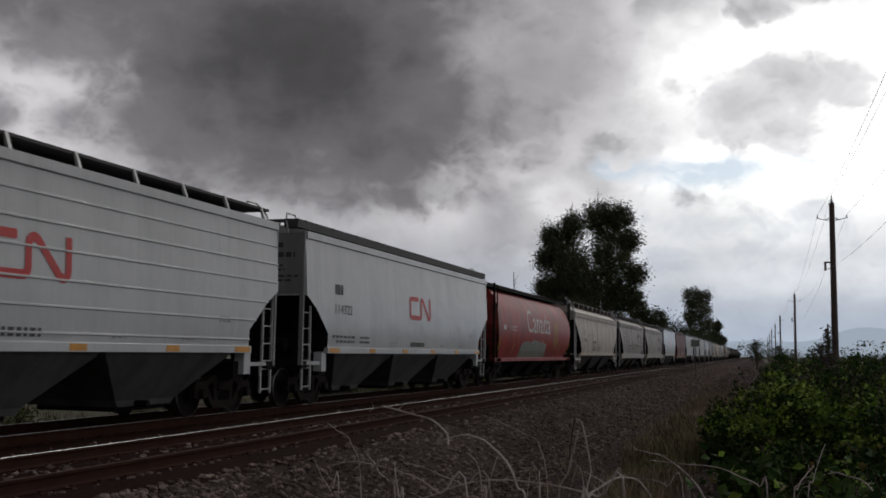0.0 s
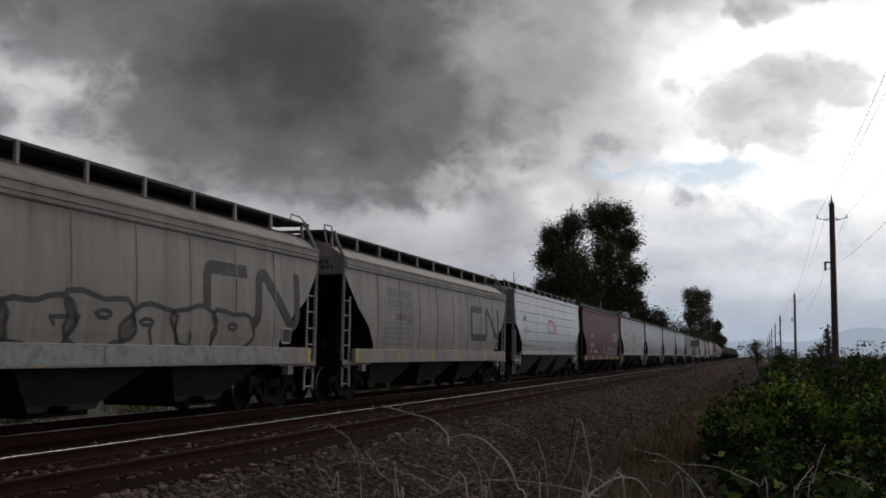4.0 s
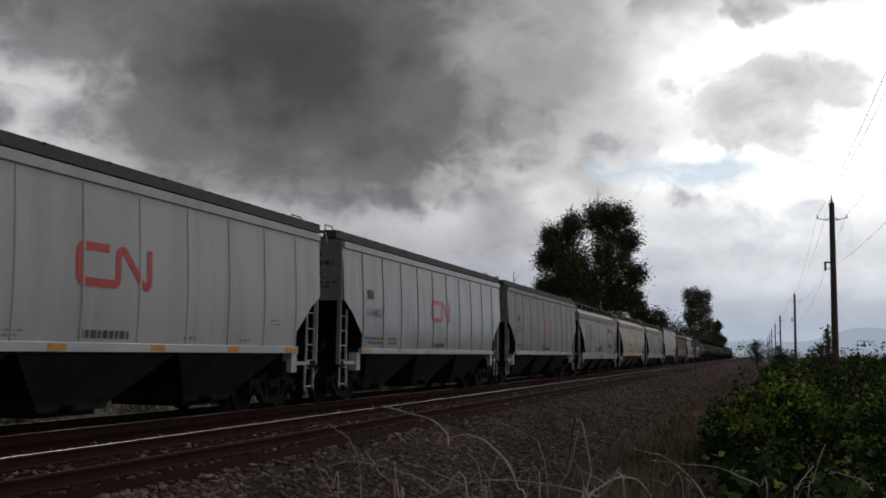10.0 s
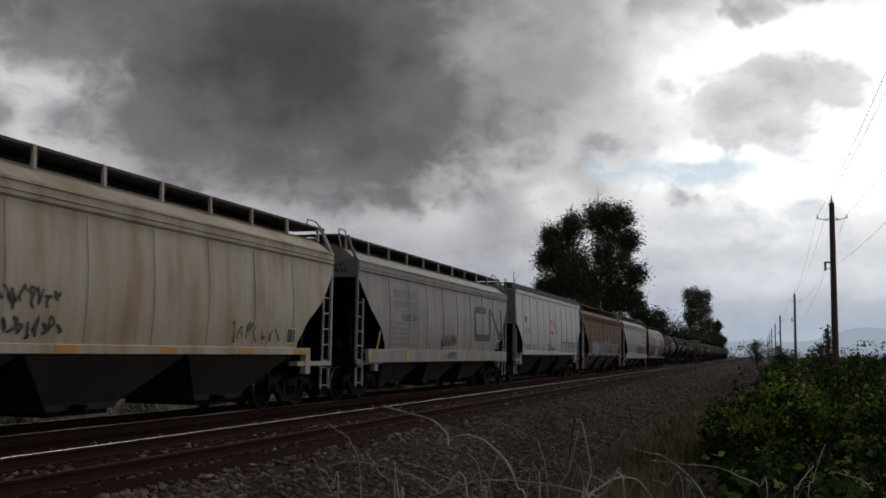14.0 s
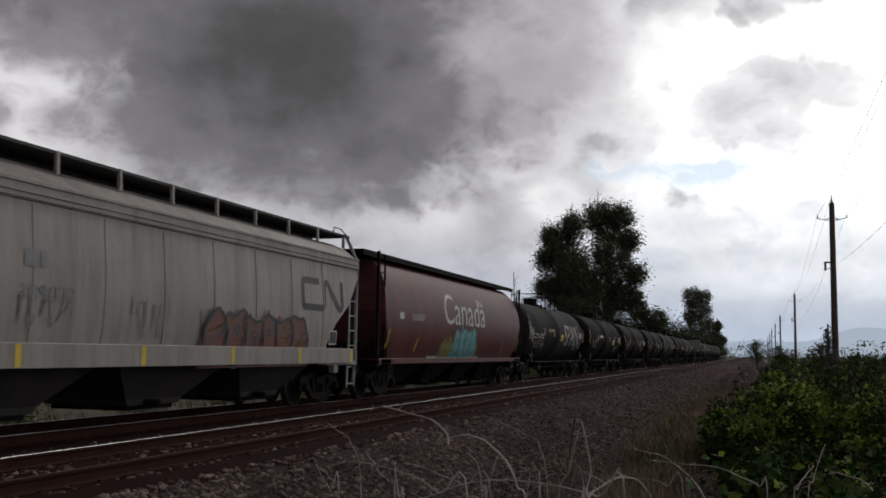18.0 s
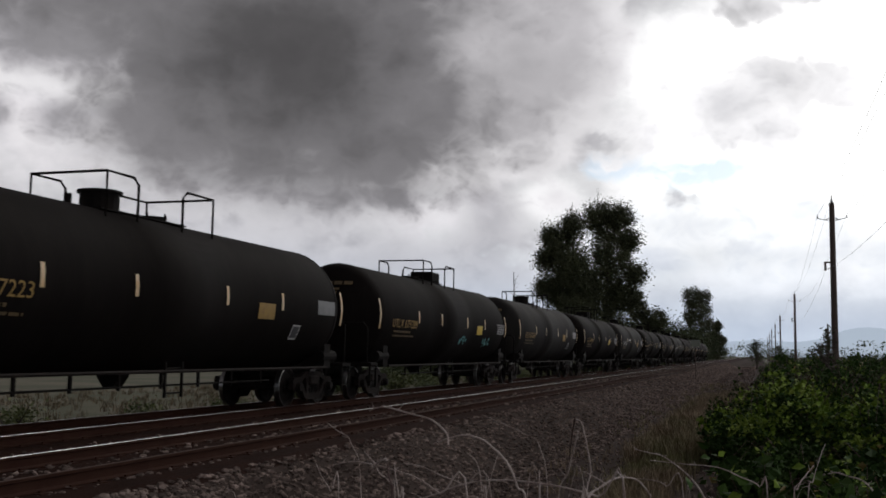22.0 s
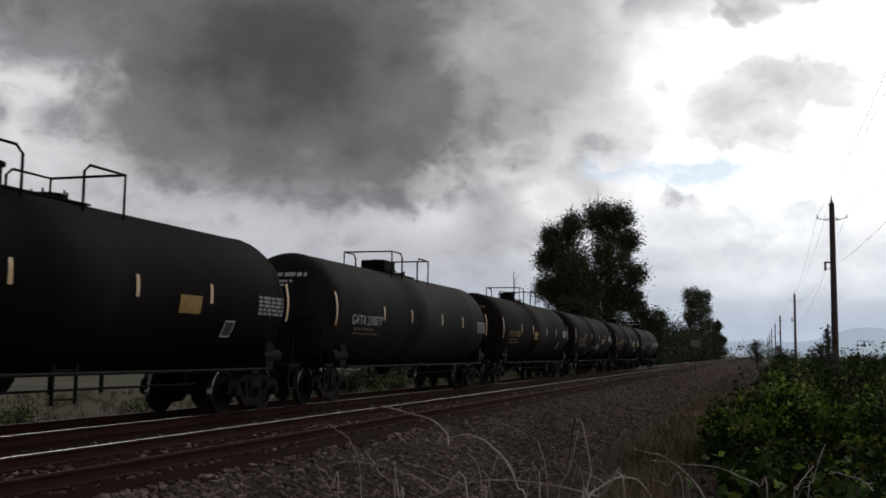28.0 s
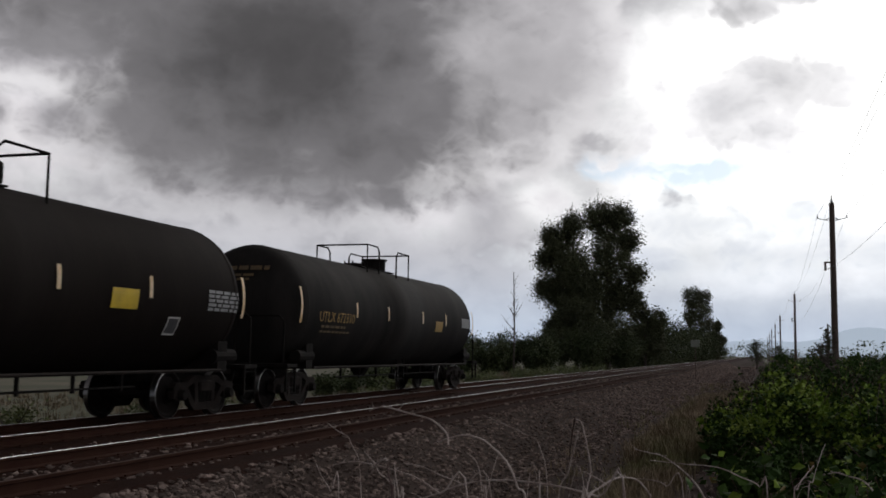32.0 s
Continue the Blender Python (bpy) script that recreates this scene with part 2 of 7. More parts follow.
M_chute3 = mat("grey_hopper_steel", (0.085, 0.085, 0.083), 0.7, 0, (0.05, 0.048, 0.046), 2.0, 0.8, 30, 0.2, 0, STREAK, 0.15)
M_grimed = mat("grimed_grey_car_paint", (0.26, 0.252, 0.242), 0.5, 0, (0.17, 0.158, 0.148), 1.5, 0.7, 24, 0.12, 0, STREAK, grime=0.4)
M_truck = mat("rust_brown_bogie_steel", (0.0125, 0.0092, 0.008), 0.85, 0, (0.026, 0.018, 0.015), 6.0, 0.7, 50, 0.3, 0.3, spec=0.15)
M_wheel = mat("brown_wheel_steel", (0.009, 0.007, 0.0062), 0.8, 0.0, (0.019, 0.0135, 0.0115), 6.0, 0.6, 50, 0.3, spec=0.15)
M_tread = mat("polished_wheel_rim", (0.3, 0.29, 0.28), 0.3, 1.0, (0.4, 0.38, 0.36), 8.0, 0.5)
M_galv = mat("galvanised_ladder_steel", (0.42, 0.42, 0.41), 0.5, 0.3, (0.26, 0.25, 0.24), 5.0, 0.6)
M_grate = mat("dark_walkway_grating", (0.055, 0.053, 0.05), 0.7, 0.1, (0.03, 0.028, 0.026), 5.0, 0.6)
M_orange = mat("orange_reflective_tape", (0.6, 0.27, 0.03), 0.4, 0, (0.4, 0.18, 0.03), 3.0, 0.6)
M_yellow = mat("yellow_reflective_tape", (0.68, 0.48, 0.03), 0.45, 0, (0.45, 0.3, 0.03), 3.0, 0.6)
M_tape = mat("pale_reflective_tape", (0.75, 0.58, 0.36), 0.4, 0, (0.6, 0.36, 0.12), 5.0, 0.8)
M_logo = mat("red_emblem_paint", (0.5, 0.035, 0.03), 0.45, 0, (0.4, 0.05, 0.04), 2.0, 0.5)
M_logo_dark = mat("faded_black_emblem_paint", (0.045, 0.043, 0.042), 0.6, 0, (0.09, 0.084, 0.08), 3.0, 0.7)
M_ink = mat("black_stencil_paint", (0.05, 0.05, 0.052), 0.6, 0, (0.1, 0.1, 0.1), 4.0, 0.5)
M_ink_grey = mat("grey_stencil_paint", (0.2, 0.2, 0.2), 0.6, 0, (0.3, 0.3, 0.3), 4.0, 0.5)
M_chalk = mat("white_stencil_paint", (0.62, 0.61, 0.58), 0.6, 0, (0.4, 0.37, 0.34), 4.0, 0.6)
M_gold = mat("ochre_stencil_paint", (0.36, 0.22, 0.05), 0.6, 0, (0.25, 0.15, 0.05), 6.0, 0.8)
M_teal = mat("teal_spray_paint", (0.16, 0.42, 0.42), 0.6, 0, (0.1, 0.28, 0.3), 5.0, 0.7)
M_spray = mat("white_spray_paint", (0.36, 0.36, 0.355), 0.65, 0, (0.2, 0.19, 0.185), 5.0, 0.8)
# rail, sleeper and bed colours darkened to carry the scene's crushed shadows
M_rail = mat("darkened_rail_rust", (0.036, 0.0155, 0.0105), 0.9, 0.0, (0.05, 0.023, 0.015), 3.0, 0.7, 60, 0.3, 0.3, spec=0.08)
M_head = mat("polished_rail_head", (0.62, 0.6, 0.58), 0.3, 1.0, (0.5, 0.48, 0.46), 1.0, 0.5, fine_amount=0.05, squash=(4, 0.05, 4))
M_dull = mat("dull_rail_head", (0.075, 0.044, 0.034), 0.7, 0.0, (0.05, 0.03, 0.022), 2.0, 0.6, squash=(4, 0.2, 4), spec=0.2)
M_tie = mat("darkened_weathered_sleeper", (0.023, 0.0105, 0.0075), 0.95, 0, (0.032, 0.015, 0.0105), 3.0, 0.8, 40, 0.35, 0.5, (8, 1, 8), random_amount=0.3, spec=0.05)
M_bed = mat("darkened_rusty_ballast_bed", (0.027, 0.012, 0.0085), 0.95, 0, (0.016, 0.0072, 0.0053), 1.5, 0.8, 30, 0.4, 0.8, spec=0.05)
M_stone = mat("grey_ballast_stone", (0.195, 0.15, 0.13), 0.95, 0, (0.075, 0.053, 0.044), 0.9, 0.7, 60, 0.3, 0.2, random_amount=0.6, island=True, spec=0.1)
M_soil = mat("brown_gravelly_soil", (0.055, 0.04, 0.034), 0.95, 0, (0.03, 0.021, 0.018), 0.9, 0.8, 22, 0.4, 0.8, spec=0.05)


# ---- mesh tools ----
def part(name, bm, material, parent=None, label="", smooth=False):
    """Links a bmesh as one mesh object under a thing or a part."""
    me = bpy.data.meshes.new(name)
    bm.normal_update()
    if smooth:
        for f in bm.faces:
            f.smooth = True
    bm.to_mesh(me)
    bm.free()
    me.materials.append(material)
    ob = new(name, me)
    if parent is not None:
        ob.parent = parent
    if label:
        ob["label"] = label
    return ob


def shared(name, mesh, parent, m=None):
    ob = new(name, mesh)
    ob.parent = parent
    if m is not None:
        ob.matrix_basis = m
    return ob


def box(bm, x0, x1, y0, y1, z0, z1, bevel=0.0):
    r = bmesh.ops.create_cube(bm, size=1.0, matrix=Matrix.LocRotScale(((x0 + x1) / 2, (y0 + y1) / 2, (z0 + z1) / 2), None, (abs(x1 - x0), abs(y1 - y0), abs(z1 - z0))))
    if bevel:
        edges = list({e for v in r["verts"] for e in v.link_edges})
        bmesh.ops.bevel(bm, geom=edges, offset=bevel, segments=1, affect="EDGES", profile=0.5)


def rod(bm, a, b, r, n=6):
    a, b = Vector(a), Vector(b)
    d = b - a
    m = Matrix.Translation((a + b) / 2) @ d.to_track_quat("Z", "Y").to_matrix().to_4x4()
    bmesh.ops.create_cone(bm, cap_ends=True, segments=n, radius1=r, radius2=r, depth=d.length, matrix=m)


def pipe(bm, points, r, n=6, r_end=None):
    """A tube through points."""
    points = [Vector(p) for p in points]
    rings = []
    for i, p in enumerate(points):
        d = (points[min(i + 1, len(points) - 1)] - points[max(i - 1, 0)]).normalized()
        side = d.cross(Vector((0, 0, 1)) if abs(d.z) < 0.9 else Vector((1, 0, 0))).normalized()
        other = d.cross(side)
        k = r if r_end is None else r + (r_end - r) * i / max(1, len(points) - 1)
        rings.append([bm.verts.new(p + side * k * math.cos(2 * math.pi * j / n) + other * k * math.sin(2 * math.pi * j / n)) for j in range(n)])
    for a, b in zip(rings, rings[1:]):
        for j in range(n):
            bm.faces.new((a[j], a[(j + 1) % n], b[(j + 1) % n], b[j]))
    bm.faces.new(rings[0][::-1]), bm.faces.new(rings[-1])


def prism(bm, outline, axis, lo, hi):
    """An outline of (u, w) pairs, drawn out along x, y or z."""
    put = {"x": lambda u, w, t: (t, u, w), "y": lambda u, w, t: (u, t, w), "z": lambda u, w, t: (u, w, t)}[axis]
    a = [bm.verts.new(put(u, w, lo)) for u, w in outline]
    b = [bm.verts.new(put(u, w, hi)) for u, w in outline]
    fs = [bm.faces.new(a), bm.faces.new(b[::-1])]
    for i in range(len(a)):
        fs.append(bm.faces.new((a[i], b[i], b[(i + 1) % len(a)], a[(i + 1) % len(a)])))
    bmesh.ops.recalc_face_normals(bm, faces=fs)


def ribbon(bm, points, width):
    """A flat band of even width along points (u, w), in the plane of the side of a car."""
    pts = [Vector((p[0], p[1])) for p in points]
    left, right = [], []
    for i, p in enumerate(pts):
        d0 = (p - pts[i - 1]).normalized() if i else (pts[1] - p).normalized()
        d1 = (pts[i + 1] - p).normalized() if i < len(pts) - 1 else d0
        n0, n1 = Vector((-d0.y, d0.x)), Vector((-d1.y, d1.x))
        mid = (n0 + n1)
        mid = mid.normalized() if mid.length > 1e-4 else n0
        k = width / 2 / max(0.5, mid.dot(n0))
        left.append(bm.verts.new((0, *(p + mid * k))))
        right.append(bm.verts.new((0, *(p - mid * k))))
    for i in range(len(pts) - 1):
        bm.faces.new((right[i], right[i + 1], left[i + 1], left[i]))


def lettering(text, height):
    """A flat bmesh of text in the plane x = 0, running along y, its lower left corner at the origin."""
    cu = bpy.data.curves.new("lettering", "FONT")
    cu.body, cu.size, cu.resolution_u = text, height * 1.42, 3
    ob = new("lettering", cu)
    me = bpy.data.meshes.new_from_object(ob)
    bpy.data.objects.remove(ob)
    bm = bmesh.new()
    bm.from_mesh(me)
    bpy.data.meshes.remove(me)
    bpy.data.curves.remove(cu)
    for v in bm.verts:
        v.co = Vector((0, v.co.x, v.co.y))
    return bm


def drape(bm, y, z, surface, lift=0.008, slant=0.0, step=0.16, sx=1.0):
    """Moves a flat bmesh to (y, z) on a car's side and bends it onto surface(z)."""
    for v in bm.verts:
        v.co = Vector((0, y + v.co.y * sx + slant * v.co.z, z + v.co.z))
    zs = [v.co.z for v in bm.verts]
    k = math.floor(min(zs) / step) * step
    while k < max(zs):
        bmesh.ops.bisect_plane(bm, geom=bm.verts[:] + bm.edges[:] + bm.faces[:], plane_co=(0, 0, k), plane_no=(0, 0, 1))
        k += step
    for v in bm.verts:
        v.co.x = surface(v.co.z) + lift
    bmesh.ops.recalc_face_normals(bm, faces=bm.faces[:])
    return bm


def bars(bm, rows, seed=1, word=0.16):
    """Writing too small to read: rows of (y, z, length, height) cut into words."""
    rnd = random.Random(seed)
    for y, z, length, h in rows:
        k = y
        while k < y + length - 0.02:
            w = min(word * rnd.uniform(0.6, 1.6), y + length - k)
            vs = [bm.verts.new((0, a, b)) for a, b in ((k, z), (k + w, z), (k + w, z + h), (k, z + h))]
            bm.faces.new(vs)
            k += w + 0.05


def arc(cu, cw, r, a0, a1, n=5):
    return [(cu + r * math.cos(radians(a0 + (a1 - a0) * i / n)), cw + r * math.sin(radians(a0 + (a1 - a0) * i / n))) for i in range(n + 1)]


def emblem_band(bm, w, h):
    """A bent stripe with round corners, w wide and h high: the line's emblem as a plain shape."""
    t = h * 0.2
    r = h * 0.17
    top, bot, a = h - t / 2, t / 2, t / 2
    u1, u2 = w * 0.53, w - t / 2
    pts = [(w * 0.41, top)] + arc(a + r, top - r, r, 90, 180) + arc(a + r, bot + r, r, 180, 270) + arc(u1 - r, bot + r, r, 270, 360) + arc(u1 + r, top - r, r, 180, 50)
    pts += arc(u2 - r, bot + r, r, 230, 360) + [(u2, top + t / 2)]
    ribbon(bm, pts, t)


def letters(bm_fill, bm_line, y, z, w, h, n, seed, thick=0.05):
    """Sprayed bubble letters: n wobbly rounded forms, filled, with an outline and an inner stroke each."""
    rnd = random.Random(seed)
    for i in range(n):
        cu, cw = y + w * (i + 0.5) / n, z + h * 0.5 + rnd.uniform(-0.06, 0.06) * h
        a, b = w / n * rnd.uniform(0.5, 0.62), h * rnd.uniform(0.42, 0.52)
        k = rnd.choice((3.0, 4.5, 6.0))
        lean = rnd.uniform(-0.12, 0.2)
        loop = []
        for j in range(22):
            t = 2 * math.pi * j / 22
            c, s = math.cos(t), math.sin(t)
            q = (abs(c) ** k + abs(s) ** k) ** (-1 / k) * (1 + 0.1 * math.sin(3 * t + seed + i * 2.1) + 0.09 * math.sin(5 * t + i * 1.7))
            loop.append((cu + a * q * c + lean * b * q * s, cw + b * q * s))
        hub = bm_fill.verts.new((0, cu, cw))
        vs = [bm_fill.verts.new((0, *p)) for p in loop]
        for j in range(22):
            bm_fill.faces.new((hub, vs[j], vs[(j + 1) % 22]))
        ribbon(bm_line, loop + loop[:2], thick)
        u = rnd.uniform(-0.3, 0.3) * a
        hole = [(u + 0.24 * a * math.cos(q), 0.28 * b + 0.16 * b * math.sin(q)) for q in (0, 1, 2, 3, 4, 5, 6.3)]
        form = rnd.choice((hole, [(u, -0.95 * b), (u + 0.05 * a, -0.5 * b), (u - 0.05 * a, -0.15 * b)], hole + [(u + 0.1 * a, -0.1 * b), (u + 0.3 * a, -0.9 * b)], [(u + 0.9 * a, 0.3 * b), (u + 0.1 * a, 0.22 * b), (u + 0.2 * a, -0.1 * b)]))
        ribbon(bm_line, [(cu + p, cw + q) for p, q in form], thick * 0.8)


def scrawl(bm, y, z, w, h, seed, n=4, thick=0.05):
    """Sprayed loops and zigzags."""
    rnd = random.Random(seed)
    for i in range(n):
        u0 = y + w * i / n
        pts = [(u0 + w / n * rnd.uniform(-0.1, 1.2), z + h * rnd.uniform(0, 1)) for _ in range(6)]
        out = []
        for a, b, c in zip(pts, pts[1:], pts[2:]):
            a, b, c = Vector(a), Vector(b), Vector(c)
            for k in range(4):
                s = k / 4
                out.append((1 - s) ** 2 * (a + b) / 2 + 2 * s * (1 - s) * b + s * s * (b + c) / 2)
        ribbon(bm, [tuple(p) for p in out], thick)


# ---- ground and the two tracks ----
TRAIN_X, SIDING_X = -11.62, -8.03
GAUGE = 0.7525


def ground_material():
    m = mat("rough_grass_field", (0.06, 0.062, 0.026), 0.95, 0, (0.14, 0.115, 0.075), 0.16, 0.85, 5.0, 0.4, 0.6)
    return m


M_field = ground_material()


def ground():
    bm = bmesh.new()
    xs = [(-3500, -1.6), (-400, -1.5), (-60, -1.45), (-30, -1.4), (-16, -1.35), (-10, -1.3), (-4, -1.12), (-1, -1.02), (2, -0.98), (8, -1.1), (30, -1.3), (400, -1.5), (3500, -1.6)]
    ys = [-2500, -600, -100, -20, 0, 10, 20, 40, 80, 160, 320, 700, 1500, 4200]
    grid = [[bm.verts.new((x, y, z)) for x, z in xs] for y in ys]
    for a, b in zip(grid, grid[1:]):
        for i in range(len(xs) - 1):
            f = bm.faces.new((a[i], a[i + 1], b[i + 1], b[i]))
            f.material_index = 1 if -10 < (xs[i][0] + xs[i + 1][0]) / 2 < 0.6 else 0
    ob = part("ground", bm, M_field)
    ob.data.materials.append(M_soil)
    tagged(ob, "rough grass and gravelly soil beside the railway", "ground", kind="structure")


def ballast():
    bm = bmesh.new()
    outline = [(-15.4, -1.4), (-13.7, -0.26), (-12.95, -0.178), (-10.3, -0.178), (-9.8, -0.24), (-9.35, -0.178), (-6.98, -0.178), (-6.68, -0.18), (-6.45, -0.27), (-5.0, -0.98), (-4.2, -1.2)]
    ys = [-900, -100, 0] + list(range(6, 100, 2)) + [140, 200, 300, 500, 900, 2000]
    rows = [[bm.verts.new((x, y, z)) for x, z in outline] for y in ys]
    for a, b in zip(rows, rows[1:]):
        for i in range(len(outline) - 1):
            f = bm.faces.new((a[i], a[i + 1], b[i + 1], b[i]))
            f.material_index = 1 if i in (0, 8, 9) else 0
    bm.faces.new([v for v in rows[0]][::-1]), bm.faces.new(rows[-1])
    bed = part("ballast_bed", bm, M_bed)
    bed.data.materials.append(M_soil)
    tagged(bed, "rust-dusted ballast bed under the two tracks", "ballast", kind="structure")


def stones():
    rng = np.random.default_rng(4)
    t = (1 + 5 ** 0.5) / 2
    ico = np.array([(-1, t, 0), (1, t, 0), (-1, -t, 0), (1, -t, 0), (0, -1, t), (0, 1, t), (0, -1, -t), (0, 1, -t), (t, 0, -1), (t, 0, 1), (-t, 0, -1), (-t, 0, 1)]) / 1.9
    tri = np.array([(0, 11, 5), (0, 5, 1), (0, 1, 7), (0, 7, 10), (0, 10, 11), (1, 5, 9), (5, 11, 4), (11, 10, 2), (10, 7, 6), (7, 1, 8), (3, 9, 4), (3, 4, 2), (3, 2, 6), (3, 6, 8), (3, 8, 9), (4, 9, 5), (2, 4, 11), (6, 2, 10), (8, 6, 7), (9, 8, 1)])
    n = 44000
    y = 8 + 220 * rng.random(n) ** 2.5
    pick = rng.random(n)
    x = np.where(pick < 0.72, -6.6 + 2.6 * rng.random(n), np.where(pick < 0.9, -4.2 + 3.6 * rng.random(n) ** 1.4, -10.2 + 3.2 * rng.random(n)))
    z = np.interp(x, [-10.2, -9.8, -9.35, -6.68, -6.45, -5.0, -4.2, -1.0, 2], [-0.185, -0.24, -0.185, -0.185, -0.27, -0.98, -1.12, -1.02, -0.98])
    size = (0.012 + 0.032 * rng.random(n) ** 1.5) * (1 + 0.011 * y)
    verts = ico[None] * rng.uniform(0.5, 1.3, (n, 12, 1)) * (size[:, None, None] * np.array([1, 1.25, 0.7])) 
    a = rng.uniform(0, 6.28, n)
    c, s = np.cos(a)[:, None], np.sin(a)[:, None]
    vx, vy = verts[:, :, 0] * c - verts[:, :, 1] * s, verts[:, :, 0] * s + verts[:, :, 1] * c
    co = np.stack([vx + x[:, None], vy + y[:, None], verts[:, :, 2] + (z + size * 0.3)[:, None]], -1).reshape(-1, 3)
    faces = (tri[None] + 12 * np.arange(n)[:, None, None]).reshape(-1, 3)
    me = bpy.data.meshes.new("ballast_stones")
    me.from_pydata(co.tolist(), [], faces.tolist())
    me.materials.append(M_stone)
    tagged(new("ballast_stones", me), "loose grey crushed-stone ballast on the shoulder", "ballast", kind="stuff")


RAIL = [(-0.07, -0.172), (0.07, -0.172), (0.07, -0.16), (0.014, -0.14), (0.01, -0.05), (0.034, -0.035), (0.034, -0.004), (-0.034, -0.004), (-0.034, -0.035), (-0.01, -0.05), (-0.014, -0.14), (-0.07, -0.16)]


def track(name, x, label, head_near, head_far):
    """An Empty with two rails, each with its running surface, sleepers and tie plates."""
    tr = new(name)
    tr.location = (x, 0, 0)
    tagged(tr, label, "railway track", kind="structure")
    for side, head in ((1, head_near), (-1, head_far)):
        bm = bmesh.new()
        prism(bm, [(u + side * GAUGE, w) for u, w in RAIL], "y", -900, 2000)
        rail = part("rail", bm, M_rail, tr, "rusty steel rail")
        bm = bmesh.new()
        prism(bm, [(side * GAUGE + u, w) for u, w in ((-0.014, -0.0045), (0.016, -0.0045), (0.013, 0.0), (-0.011, 0.0))], "y", -900, 2000)
        part("rail_head", bm, head, rail, "running surface of the rail")
        bm = bmesh.new()
        for i in range(150):
            y = 8 + i * 0.5
            box(bm, side * GAUGE - 0.17, side * GAUGE + 0.17, y - 0.09, y + 0.09, -0.188, -0.168)
            for u in (-0.1, 0.1):
                box(bm, side * GAUGE + u - 0.015, side * GAUGE + u + 0.015, y - 0.03, y + 0.0, -0.17, -0.145)
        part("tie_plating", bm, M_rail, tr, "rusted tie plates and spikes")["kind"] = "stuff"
    bm = bmesh.new()
    box(bm, -1.3, 1.3, -0.115, 0.115, -0.36, -0.182, 0.012)
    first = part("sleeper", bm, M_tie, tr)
    first.location = (0, 8, 0)
    rnd = random.Random(len(name))
    for i in range(1, 150):
        shared("sleeper", first.data, tr, pose(rnd.uniform(-0.06, 0.06), 8 + i * 0.5, rnd.uniform(-0.006, 0.004), 0, 0, rnd.uniform(-1.2, 1.2)))
    bm = bmesh.new()
    for i in range(300):
        y = 83 + i * 0.5
        box(bm, -1.3, 1.3, y - 0.115, y + 0.115, -0.36, -0.182)
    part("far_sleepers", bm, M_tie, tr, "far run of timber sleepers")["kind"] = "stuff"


ground()
ballast()
stones()
track("track_main", TRAIN_X, "main track with rusty rails on timber sleepers", M_head, M_head)
track("track_siding", SIDING_X, "nearer track with one polished and one dull rail", M_dull, M_head)

# ---- the train ----
WHEEL_R = 0.457


def wheelset_mesh():
    bm = bmesh.new()
    for s in (-1, 1):
        prof = [(0.0, 0.1), (0.06, 0.1), (0.06, 0.16), (0.02, 0.2), (0.0, 0.36), (0.045, 0.4), (0.045, 0.44), (0.04, WHEEL_R), (-0.07, WHEEL_R + 0.002), (-0.075, WHEEL_R + 0.022), (-0.095, WHEEL_R + 0.02), (-0.095, 0.4), (-0.03, 0.36), (-0.05, 0.2), (-0.08, 0.16), (-0.08, 0.1)]
        n = 28
        rings = [[bm.verts.new((s * (GAUGE + u), r * math.cos(2 * math.pi * j / n), r * math.sin(2 * math.pi * j / n))) for u, r in prof] for j in range(n)]
        for j in range(n):
            a, b = rings[j], rings[(j + 1) % n]
            for i in range(len(prof) - 1):
                f = bm.faces.new((a[i], b[i], b[i + 1], a[i + 1]))
                f.material_index = 1 if i in (6, 7) else 0
    rod(bm, (-1.05, 0, 0), (1.05, 0, 0), 0.085, 12)
    bmesh.ops.recalc_face_normals(bm, faces=bm.faces[:])
    me = bpy.data.meshes.new("wheelset")
    bm.to_mesh(me)
    bm.free()
    me.materials.append(M_wheel), me.materials.append(M_tread)
    return me


